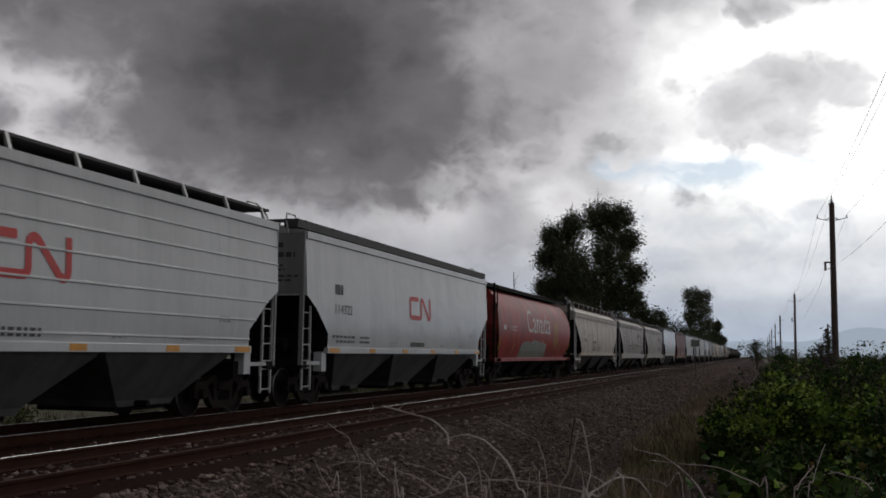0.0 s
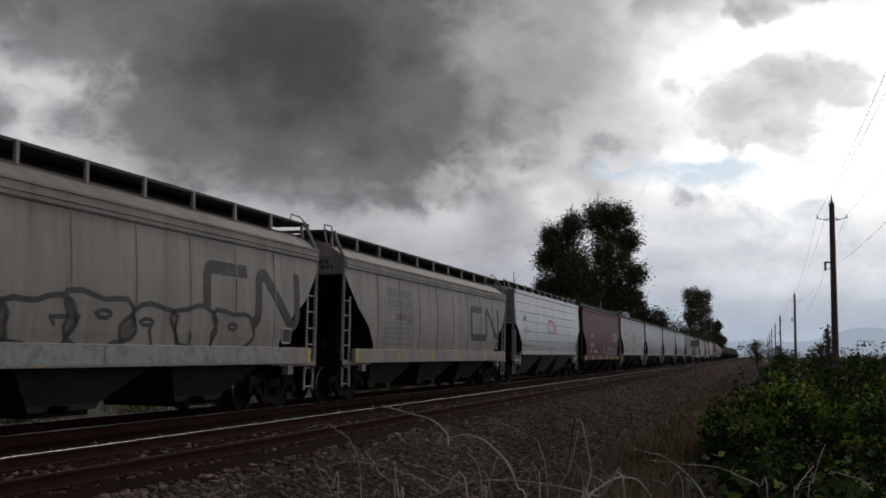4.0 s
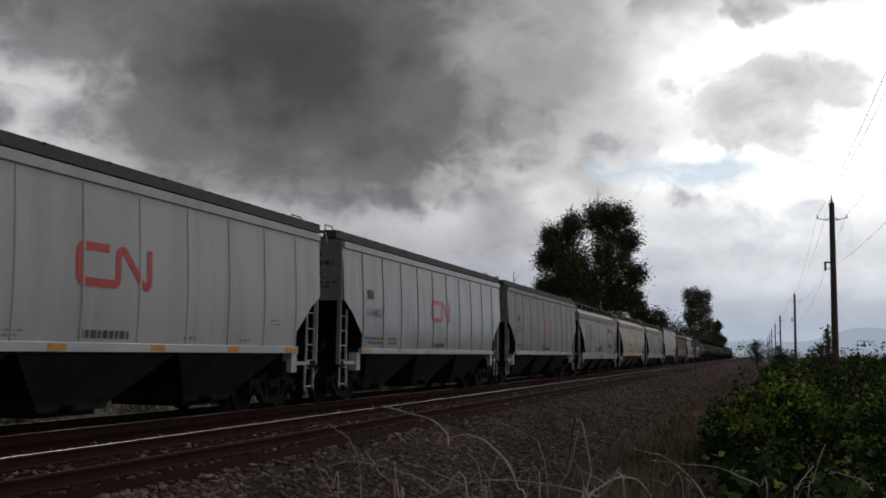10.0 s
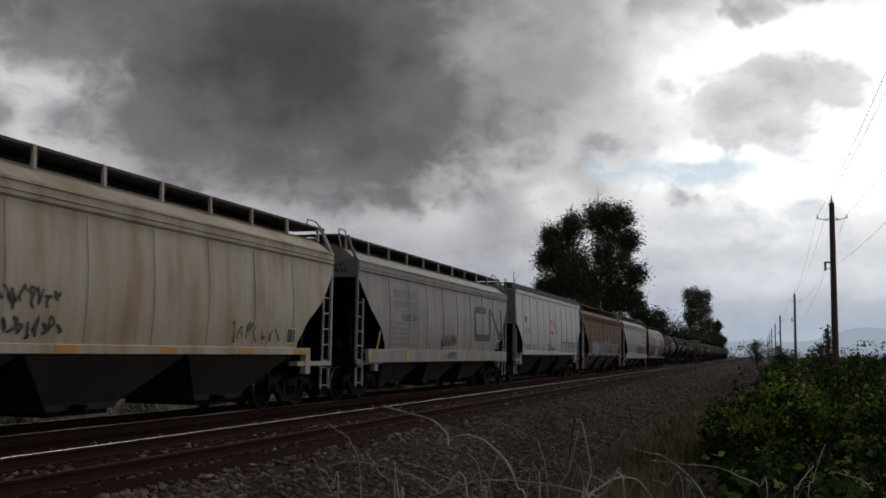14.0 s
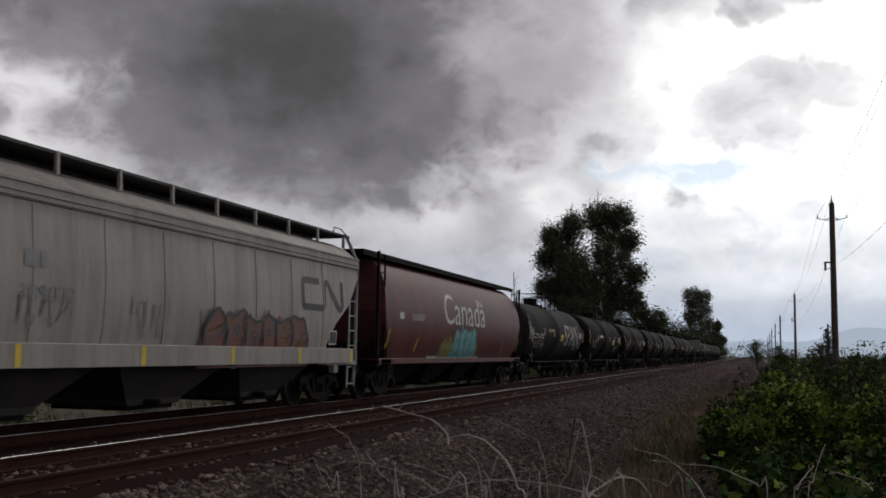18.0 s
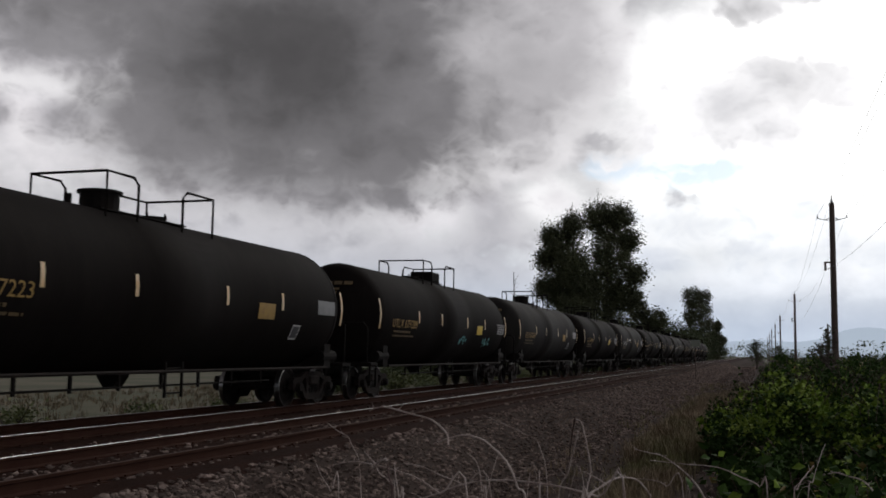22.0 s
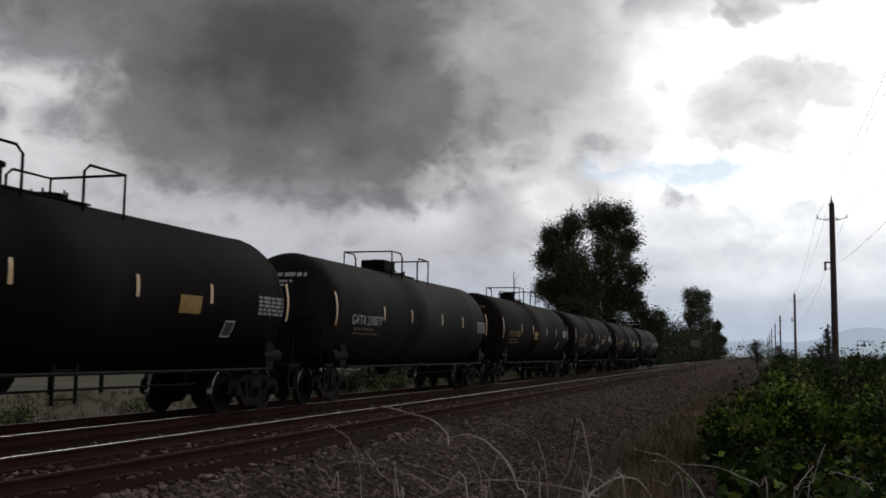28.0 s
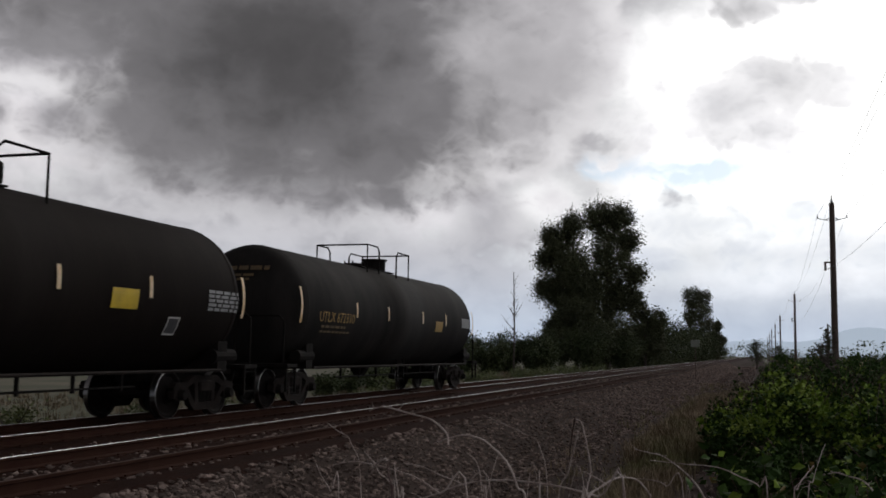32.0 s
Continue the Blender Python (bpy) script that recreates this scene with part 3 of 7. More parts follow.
def bogie_meshes():
    """Side frame, bolster, spring group, bearing cap: each shared by all bogies."""
    out = {}
    bm = bmesh.new()
    outline = [(-1.13, 0.62), (-1.08, 0.68), (-0.72, 0.69), (-0.42, 0.8), (0.42, 0.8), (0.72, 0.69), (1.08, 0.68), (1.13, 0.62), (1.1, 0.4), (1.0, 0.36), (0.76, 0.38), (0.68, 0.48), (0.44, 0.24), (0.36, 0.18), (-0.36, 0.18), (-0.44, 0.24), (-0.68, 0.48), (-0.76, 0.38), (-1.0, 0.36), (-1.1, 0.4)]
    # frame with its two side windows and the spring opening cut out
    tri_l = [(-0.62, 0.62), (-0.38, 0.7), (-0.38, 0.36)]
    pieces = [
        [(-1.13, 0.6), (-1.06, 0.69), (-0.7, 0.7), (-0.42, 0.82), (0.42, 0.82), (0.7, 0.7), (1.06, 0.69), (1.13, 0.6), (1.1, 0.54), (0.68, 0.58), (0.38, 0.7), (-0.38, 0.7), (-0.68, 0.58), (-1.1, 0.54)],
        [(-1.1, 0.54), (-0.72, 0.58), (-0.74, 0.38), (-1.0, 0.34), (-1.12, 0.4)], [(0.72, 0.58), (1.1, 0.54), (1.12, 0.4), (1.0, 0.34), (0.74, 0.38)],
        [(-0.74, 0.56), (-0.62, 0.6), (-0.38, 0.3), (-0.42, 0.2), (-0.5, 0.24)], [(0.62, 0.6), (0.74, 0.56), (0.5, 0.24), (0.42, 0.2), (0.38, 0.3)],
        [(-0.44, 0.2), (-0.38, 0.3), (0.38, 0.3), (0.44, 0.2), (0.36, 0.15), (-0.36, 0.15)],
        [(-0.4, 0.7), (-0.27, 0.7), (-0.24, 0.3), (-0.36, 0.3)], [(0.27, 0.7), (0.4, 0.7), (0.36, 0.3), (0.24, 0.3)]]
    for p in pieces:
        prism(bm, p, "x", 0.93, 1.06)
    out["side_frame"] = (bm, M_truck)
    bm = bmesh.new()
    box(bm, -1.1, 1.1, -0.23, 0.23, 0.5, 0.72, 0.03)
    out["bolster"] = (bm, M_truck)
    bm = bmesh.new()
    for y in (-0.16, 0.0, 0.16):
        for k in range(5):
            bmesh.ops.create_cone(bm, cap_ends=True, segments=10, radius1=0.075, radius2=0.075, depth=0.026, matrix=Matrix.Translation((1.0, y, 0.32 + k * 0.042)))
    out["spring_group"] = (bm, M_under)
    bm = bmesh.new()
    bmesh.ops.create_cone(bm, cap_ends=True, segments=14, radius1=0.12, radius2=0.09, depth=0.14, matrix=Matrix.Translation((1.1, 0, WHEEL_R)) @ pose(0, 0, 0, 0, 90, 0))
    out["bearing_cap"] = (bm, M_wheel)
    done = {}
    for name, (bm, material) in out.items():
        bmesh.ops.recalc_face_normals(bm, faces=bm.faces[:])
        me = bpy.data.meshes.new(name)
        bm.to_mesh(me)
        bm.free()
        me.materials.append(material)
        done[name] = me
    return done


WHEELSET, BOGIE = wheelset_mesh(), bogie_meshes()
WHEELS = []
TURN = pose(0, 0, 0, 0, 0, 180)


def bogie(car, y):
    b = shared("bogie", BOGIE["bolster"], car, pose(0, y, 0))
    for m in (Matrix.Identity(4), TURN):
        shared("side_frame", BOGIE["side_frame"], b, m)
        shared("spring_group", BOGIE["spring_group"], b, m)
        for a in (-0.89, 0.89):
            shared("bearing_cap", BOGIE["bearing_cap"], b, m @ pose(0, a, 0))
    for a in (-0.89, 0.89):
        w = shared("wheelset", WHEELSET, b, pose(0, a, WHEEL_R))
        WHEELS.append((w, a))


def coupler(car, L):
    for s in (-1, 1):
        bm = bmesh.new()
        box(bm, -0.09, 0.09, s * (L / 2 - 1.0), s * (L / 2 - 0.28), 0.78, 0.98, 0.02)
        prism(bm, [(-0.14, s * (L / 2 - 0.3)), (0.14, s * (L / 2 - 0.3)), (0.16, s * (L / 2 - 0.02)), (0.05, s * (L / 2 + 0.03)), (-0.14, s * (L / 2 - 0.06))], "z", 0.74, 1.02)
        pipe(bm, [(0.3, s * (L / 2 - 0.5), 0.85), (0.32, s * (L / 2 - 0.25), 0.5), (0.2, s * (L / 2), 0.42)], 0.03)
        part("coupler", bm, M_under, car, "knuckle coupler with air hose")


def ladder(car, x, y0, y1, z0, z1, rungs, material, name="ladder"):
    bm = bmesh.new()
    for y in (y0, y1):
        box(bm, x - 0.015, x + 0.03, y - 0.022, y + 0.022, z0, z1)
    for i in range(rungs):
        z = z0 + 0.08 + (z1 - z0 - 0.2) * i / max(1, rungs - 1)
        rod(bm, (x, y0, z), (x, y1, z), 0.016)
    return part(name, bm, material, car, "ladder with round rungs")


def shell(car, rows, half, material, name, columns=14, label="", eave=3.95):
    """The hopper's plated body: rows (x, z) from the sill to the roof's middle line, mirrored; half(z) is its half length there."""
    full = rows + [(-x, z) for x, z in rows[-2::-1]]
    bm = bmesh.new()
    grid = []
    for x, z in full:
        e = half(z)
        grid.append([bm.verts.new((x, -e + 2 * e * j / columns, z)) for j in range(columns + 1)])
    for a, b in zip(grid, grid[1:]):
        for j in range(columns):
            bm.faces.new((a[j], a[j + 1], b[j + 1], b[j]))
    n = len(rows) - 1
    for j in (0, columns):
        bm.faces.new([g[j] for g in grid if g[j].co.z >= rows[0][1] and half(g[j].co.z) >= half(rows[-1][1]) - 1e-4])
    bmesh.ops.recalc_face_normals(bm, faces=bm.faces[:])
    bm.normal_update()
    for f in bm.faces:
        c = f.calc_center_median()
        f.smooth = abs(f.normal.y) < 0.5 and c.z < eave - 0.02
    for e in bm.edges:
        if all(abs(v.co.z - eave) < 0.03 for v in e.verts):
            e.smooth = False
    me_ob = part(name, bm, material, car, label)
    return me_ob


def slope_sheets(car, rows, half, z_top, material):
    """The sloped sheets under each end, between the side plates; black puts in the recess's shade."""
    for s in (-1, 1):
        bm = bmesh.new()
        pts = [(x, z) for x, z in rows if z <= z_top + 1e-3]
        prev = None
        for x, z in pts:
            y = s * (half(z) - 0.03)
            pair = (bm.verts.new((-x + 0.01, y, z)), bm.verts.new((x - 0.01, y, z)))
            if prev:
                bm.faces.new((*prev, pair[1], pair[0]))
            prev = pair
        part("slope_sheet", bm, material, car, "sloped end sheet blackened for the dark recess")


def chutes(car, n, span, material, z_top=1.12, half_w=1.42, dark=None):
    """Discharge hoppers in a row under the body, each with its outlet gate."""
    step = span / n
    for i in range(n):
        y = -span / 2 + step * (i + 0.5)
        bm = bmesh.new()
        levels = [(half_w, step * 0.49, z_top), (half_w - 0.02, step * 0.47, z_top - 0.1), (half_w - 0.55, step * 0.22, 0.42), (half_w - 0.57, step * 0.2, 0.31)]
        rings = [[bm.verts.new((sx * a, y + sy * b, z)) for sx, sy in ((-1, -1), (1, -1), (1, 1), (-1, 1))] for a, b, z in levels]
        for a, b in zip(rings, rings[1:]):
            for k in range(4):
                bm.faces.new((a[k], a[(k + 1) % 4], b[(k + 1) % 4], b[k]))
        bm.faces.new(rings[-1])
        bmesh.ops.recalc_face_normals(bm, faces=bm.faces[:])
        c = part("discharge_hopper", bm, material, car, "tapered discharge hopper in darkened steel")
        bm = bmesh.new()
        box(bm, -0.8, 0.8, y - step * 0.18, y + step * 0.18, 0.22, 0.32)
        rod(bm, (0.8, y - 0.3, 0.36), (1.2, y - 0.3, 0.36), 0.06, 8)
        part("outlet_gate", bm, M_under, c, "sliding outlet gate")


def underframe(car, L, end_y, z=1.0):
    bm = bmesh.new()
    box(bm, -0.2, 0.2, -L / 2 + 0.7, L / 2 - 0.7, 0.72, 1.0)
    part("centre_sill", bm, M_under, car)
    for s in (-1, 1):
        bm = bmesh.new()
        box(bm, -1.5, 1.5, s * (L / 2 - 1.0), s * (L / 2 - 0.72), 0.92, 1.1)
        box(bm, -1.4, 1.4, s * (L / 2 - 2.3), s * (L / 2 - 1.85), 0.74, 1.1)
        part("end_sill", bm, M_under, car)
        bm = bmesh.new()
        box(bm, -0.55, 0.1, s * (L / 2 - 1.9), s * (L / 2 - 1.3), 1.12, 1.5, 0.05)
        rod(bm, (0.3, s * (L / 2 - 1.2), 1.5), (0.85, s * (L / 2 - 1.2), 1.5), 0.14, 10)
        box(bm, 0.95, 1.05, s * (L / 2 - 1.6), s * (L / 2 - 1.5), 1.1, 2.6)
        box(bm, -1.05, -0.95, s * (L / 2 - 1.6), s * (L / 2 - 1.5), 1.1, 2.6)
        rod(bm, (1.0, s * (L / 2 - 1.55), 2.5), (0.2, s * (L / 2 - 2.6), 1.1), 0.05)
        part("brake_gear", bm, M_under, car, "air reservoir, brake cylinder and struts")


def corner_steps(car, L, x, end_y, material, z_low=0.42):
    for s in (-1, 1):
        y = s * end_y
        ladder(car, x, y - s * 0.05, y - s * 0.5, z_low, 1.05, 2, material, "sill_step")


def walkway(car, L, z, w, posts, material, post_material, x_post, thick=0.05):
    """Roof running boards on both sides, on posts."""
    for s in (-1, 1):
        bm = bmesh.new()
        box(bm, s * (w - 0.9 if thick < 0.1 else w - 0.36), s * w, -L / 2 + 0.5, L / 2 - 0.5, z - thick, z)
        part("running_board", bm, material, car, "dark steel grating running board")
        bm = bmesh.new()
        box(bm, -w, w, s * (L / 2 - 0.9), s * (L / 2 - 0.5), z - 0.035, z - 0.004)
        part("end_walkway", bm, material, car)
    for i in range(posts):
        y = -L / 2 + 0.9 + (L - 1.8) * i / (posts - 1)
        for s in (-1, 1):
            bm = bmesh.new()
            prism(bm, [(s * (w + 0.012), z + 0.004), (s * (w - 0.03), z + 0.004), (s * (x_post - 0.04), z - 0.36), (s * (x_post + 0.03), z - 0.37)], "y", y - 0.035, y + 0.035)
            part("walkway_post", bm, post_material, car)


def grab_hoop(car, L, z, x, material):
    for s in (-1, 1):
        bm = bmesh.new()
        y = s * (L / 2 - 0.75)
        pipe(bm, [(x, y - s * 0.5, z), (x, y - s * 0.45, z + 0.12), (x, y, z + 0.12), (x + 0.12, y + s * 0.25, z - 0.1), (x + 0.2, y + s * 0.28, z - 0.4)], 0.02)
        part("roof_grab_rail", bm, material, car)


def sill(car, half, x, z0, z1, material, tape, n, tape_len=0.6, vertical=False):
    for s in (-1, 1):
        bm = bmesh.new()
        box(bm, s * (x - 0.1), s * x, -half, half, z0, z1, 0.008)
        o = part("side_sill", bm, material, car)
        for i in range(n):
            if s < 0:
                break
            y = -half + 0.08 + (2 * half - 0.16 - tape_len) * i / (n - 1)
            bm = bmesh.new()
            wide = tape_len * (1.5 if i in (0, n - 1) and not vertical else 1)
            y = min(y, half - 0.06 - wide)
            box(bm, x, x + 0.005, y, y + wide, z0 + 0.02, z1 - 0.02)
            part("reflector", bm, tape, o)


def hatches(car, L, z, n, material):
    bm = bmesh.new()
    box(bm, -0.35, 0.35, -L / 2 + 1.2, L / 2 - 1.2, z - 0.06, z + 0.08, 0.03)
    part("roof_hatch", bm, material, car, "long trough roof hatch")
    for i in range(n):
        y = -L / 2 + 1.6 + (L - 3.2) * i / (n - 1)
        bm = bmesh.new()
        box(bm, -0.4, 0.4, y - 0.04, y + 0.04, z + 0.06, z + 0.14)
        part("hatch_clamp", bm, M_under, car)


def sign_panel(car, y, z, surface, w=0.42, h=0.32, material=None):
    bm = bmesh.new()
    bars(bm, [(0, 0, w, h)], 1, 9)
    p = part("data_panel", drape(bm, y, z, surface, 0.006), material or M_ink, car, "small dark data panel")
    bm = bmesh.new()
    ribbon(bm, [(0, 0), (w, 0), (w, h), (0, h), (0, 0.01)], 0.03)
    part("panel_border", drape(bm, y, z, surface, 0.011), M_chalk, p)


def paint_text(car, text, y, z, h, surface, material, name="lettering", label="", slant=0.0, width=0.0):
    bm = lettering(text, h)
    lo, hi = min(v.co.y for v in bm.verts), max(v.co.y for v in bm.verts)
    sx = width / (hi - lo) if width else 1.0
    part(name, drape(bm, y - lo * sx, z, surface, 0.008, slant, 0.12, sx), material, car, label or "painted lettering")


def paint_bars(car, rows, surface, material, seed=1, word=0.2, name="stencil"):
    bm = bmesh.new()
    bars(bm, rows, seed, word)
    part(name, drape(bm, 0, 0, surface, 0.008), material, car, "small stencilled lines")["kind"] = "stuff"


def paint_emblem(car, y, z, w, h, surface, material, label):
    bm = bmesh.new()
    emblem_band(bm, w, h)
    part("emblem", drape(bm, y, z, surface, 0.009), material, car, label)


def paint_scrawl(car, y, z, w, h, surface, material, seed, n=4, thick=0.05, label="sprayed scrawl", lift=0.01):
    bm = bmesh.new()
    scrawl(bm, y, z, w, h, seed, n, thick)
    part("graffiti", drape(bm, 0, 0, surface, lift), material, car, label)


def paint_letters(car, y, z, w, h, n, surface, fill, line, seed, thick=0.05, label="sprayed bubble letters"):
    a, b = bmesh.new(), bmesh.new()
    letters(a, b, y, z, w, h, n, seed, thick)
    g = part("graffiti", drape(a, 0, 0, surface, 0.01), fill, car, label)
    part("graffiti_outline", drape(b, 0, 0, surface, 0.015), line, g)


def paint_blob(car, y, z, w, h, surface, material, seed, label="sprayed colour field", lift=0.009):
    rnd = random.Random(seed)
    bm = bmesh.new()
    n = 18
    up = [(y + w * i / n, z + h * (0.55 + 0.45 * rnd.random()) * math.sin(math.pi * (0.12 + 0.76 * i / n)) ** 0.5) for i in range(n + 1)]
    for (a, b), (c, d) in zip(up, up[1:]):
        bm.faces.new([bm.verts.new((0, *p)) for p in ((a, z), (c, z), (c, d), (a, b))])
    bmesh.ops.remove_doubles(bm, verts=bm.verts[:], dist=0.001)
    part("graffiti", drape(bm, 0, 0, surface, lift), material, car, label)


def table(points):
    zs, xs = [p[1] for p in points], [p[0] for p in points]
    return lambda z: float(np.interp(z, zs, xs))


def car_base(name, L, label, group):
    car = new(name)
    tagged(car, label, "rail car", group)
    return car


# covered hopper with flat-sided pale body
A_SIDE = [(1.55, 1.2), (1.575, 1.42), (1.585, 1.6), (1.6, 2.1), (1.59, 2.6), (1.56, 3.2), (1.51, 3.95)]
A_ROOF = [(1.56, 3.97), (1.56, 4.13), (1.3, 4.2), (0.6, 4.3), (0.0, 4.33)]


def hopper_flat(L, label, body=None, sills=None, tape=None, ladder_mat=None, ribs=10, ridged=False, deep=False, group="covered hopper cars", chute=None, n_chutes=3):
    body, sills, tape, ladder_mat = body or M_white, sills or M_white2, tape or M_orange, ladder_mat or M_galv
    car = car_base("covered_hopper_car", L, label, group)
    e = L / 2 - 0.75
    end_mat = M_maroon if body is M_maroon else M_end
    half = lambda z: e - float(np.interp(z, [1.2, 1.75, 2.35, 2.62, 5], [1.25, 1.25, 0.5, 0.0, 0.0]))
    base = 1.2 if deep else 1.4
    zs = [base, 1.75, 2.05, 2.35, 2.62, 3.0, 3.5, 3.95]
    surf = table(A_SIDE)
    rows = [(surf(z), z) for z in zs]
    shell(car, rows + A_ROOF, half, body, "body", 12, "plated body and roof")
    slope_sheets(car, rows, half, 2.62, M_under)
    for s in (-1, 1):
        bm = bmesh.new()
        box(bm, -1.5, 1.5, s * (e + 0.002), s * (e + 0.012), 2.66, 4.1)
        part("end_sheet", bm, end_mat, car, "end sheet with stencils")
    bm = bmesh.new()
    bars(bm, [(-0.95, 3.75, 0.34, 0.12), (-0.95, 3.52, 0.6, 0.12), (-0.95, 3.3, 0.3, 0.05), (-0.95, 3.2, 0.35, 0.05), (-0.95, 3.05, 0.7, 0.05), (-0.95, 2.95, 0.55, 0.05)], 3, 0.12)
    for v in bm.verts:
        v.co = Vector((v.co.y + 1.6, -e - 0.016, v.co.z))
    part("end_stencil", bm, M_ink, car, "small stencilled lines")["kind"] = "stuff"
    if ridged:
        for z in (1.55, 1.95, 2.35, 2.8, 3.2, 3.6):
            bm = bmesh.new()
            h0 = half(z)
            prism(bm, [(surf(z) - 0.01, z - 0.03), (surf(z) + 0.022, z - 0.012), (surf(z) + 0.022, z + 0.012), (surf(z) - 0.01, z + 0.03)], "y", -h0, h0)
            part("ridge", bm, body, car)
    else:
        for i in range(ribs):
            y = -e + 1.3 + (2 * e - 2.6) * i / max(1, ribs - 1)
            bm = bmesh.new()
            prism(bm, [(surf(z) - 0.02, z) for z in (base + 0.02, 2.1, 2.6, 3.2, 3.94)] + [(surf(z) + 0.014, z) for z in (3.94, 3.2, 2.6, 2.1, base + 0.02)], "y", y - 0.025, y + 0.025)
            part("panel_seam", bm, M_seam if body is M_white else body, car)
    if deep:
        sill(car, e - 0.45, 1.6, 0.98, 1.22, sills, tape, 6, 0.34)
    else:
        sill(car, e - 1.2, 1.62, 1.27, 1.42, sills, tape, 6, 0.42)
    for s in (-1, 1):
        for x in (-1, 1):
            bm = bmesh.new()
            box(bm, x * 1.36, x * 1.48, s * (e - 1.3), s * (e - 0.05), 1.0, 1.08)
            box(bm, x * 1.3, x * 1.52, s * (e - 1.32), s * (e - 1.05), 0.84, 1.3)
            part("end_platform", bm, sills, car)
            ladder(car, 1.46 * x, s * (e - 0.45), s * (e - 0.03), 1.02, 2.72, 5, ladder_mat)
        bm = bmesh.new()
        box(bm, 1.42, 1.52, s * (e + 0.0), s * (e + 0.07), 1.0, 4.12)
        part("corner_post", bm, M_end if body is not M_maroon else M_maroon, car)
    corner_steps(car, L, 1.46, e, ladder_mat)
    underframe(car, L, e)
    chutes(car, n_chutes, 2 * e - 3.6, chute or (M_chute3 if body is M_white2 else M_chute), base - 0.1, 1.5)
    hatches(car, L, 4.36, 8, M_grate)
    walkway(car, L, 4.47 if ridged else 4.4, 1.18 if ridged else 1.42, 11, M_grate, M_galv if ridged else M_under, 1.3, 0.05 if ridged else 0.2)
    grab_hoop(car, L, 4.45, 1.0, M_galv)
    for s in (-1, 1):
        bogie(car, s * (L / 2 - 2.05))
    coupler(car, L)
    return car, e, surf


# round-sided covered hopper with a sloped roof
D_SIDE = [(1.5, 1.15), (1.56, 1.6), (1.59, 2.1), (1.58, 2.6), (1.54, 3.0), (1.5, 3.4), (1.5, 3.75)]
D_ROOF = [(1.42, 3.79), (1.1, 4.02), (0.75, 4.17), (0.0, 4.26)]


def hopper_round(L, label, body, deep=False, tape=None, group="covered hopper cars", ribs=8, post=None, n_chutes=3):
    tape = tape or M_orange
    car = car_base("covered_hopper_car", L, label, group)
    e = L / 2 - 0.85
    half = lambda z: e - float(np.interp(z, [1.15, 1.5, 2.0, 2.5, 3.0, 3.3, 5], [2.0, 2.0, 1.55, 0.75, 0.25, 0.0, 0.0]))
    base = 1.36
    zs = [base, 1.5, 1.75, 2.0, 2.25, 2.5, 2.75, 3.0, 3.3, 3.45]
    surf = table(D_SIDE)
    rows = [(surf(z), z) for z in zs]
    shell(car, rows + [(1.5, 3.46)] + D_ROOF_BAND + D_ROOF, half, body, "body", 12, "plated body and sloped roof", 3.46)
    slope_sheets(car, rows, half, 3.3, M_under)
    for z in (3.5, 3.58, 3.72):
        bm = bmesh.new()
        prism(bm, [(1.5, z - 0.02), (1.56, z - 0.01), (1.56, z + 0.01), (1.5, z + 0.02)], "y", -e, e)
        part("eave_ridge", bm, body, car)
    for s in (-1, 1):
        bm = bmesh.new()
        box(bm, -1.4, 1.4, s * (e + 0.002), s * (e + 0.012), 3.32, 3.78)
        part("end_sheet", bm, M_end, car, "grey end sheet")
    bm = bmesh.new()
    bars(bm, [(0.75, 3.58, 0.4, 0.1), (0.75, 3.44, 0.55, 0.1)], 3, 0.1)
    for v in bm.verts:
        v.co = Vector((v.co.y - 0.1, -e - 0.016, v.co.z))
    part("end_stencil", bm, M_ink, car, "small stencilled lines")["kind"] = "stuff"
    for i in range(ribs):
        y = -e + 2.3 + (2 * e - 4.6) * i / max(1, ribs - 1)
        bm = bmesh.new()
        lv = (base + 0.02, 1.6, 2.1, 2.6, 3.0, 3.44)
        prism(bm, [(surf(z) - 0.02, z) for z in lv] + [(surf(z) + 0.01, z) for z in lv[::-1]], "y", y - 0.02, y + 0.02)
        part("panel_seam", bm, body, car)
    if deep:
        sill(car, e - 0.5, 1.64, 1.03, 1.4, body, M_yellow, 6, 0.13, True)
    else:
        sill(car, e - 1.4, 1.6, 1.24, 1.39, body, tape, 6, 0.5)
    for s in (-1, 1):
        for x in (-1, 1):
            bm = bmesh.new()
            box(bm, x * 1.3, x * 1.52, s * (e - 1.9), s * (e - 0.0), 0.98, 1.08)
            box(bm, x * 1.4, x * 1.54, s * (e - 1.5), s * (e - 1.25), 0.8, 1.24)
            part("end_platform", bm, body, car)
            ladder(car, 1.47 * x, s * (e - 0.45), s * (e - 0.03), 1.02, 2.75, 5, M_galv)
        bm = bmesh.new()
        pipe(bm, [(1.48, s * (e - 0.0), 1.02), (1.48, s * (e - 0.0), 3.7), (1.25, s * (e - 0.0), 4.18), (1.15, s * (e - 0.1), 4.42)], 0.045, 6)
        part("corner_post", bm, M_galv if not deep else M_end, car)
    corner_steps(car, L, 1.46, e, M_galv)
    underframe(car, L, e)
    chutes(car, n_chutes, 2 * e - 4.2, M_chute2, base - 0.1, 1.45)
    hatches(car, L, 4.3, 9, M_grate)
    walkway(car, L, 4.42, 1.1, 11, M_grate, post or body, 1.1)
    grab_hoop(car, L, 4.47, 0.95, M_galv)
    for s in (-1, 1):
        bogie(car, s * (L / 2 - 2.15))
    coupler(car, L)
    return car, e, surf


D_ROOF_BAND = [(1.53, 3.47), (1.53, 3.76)]

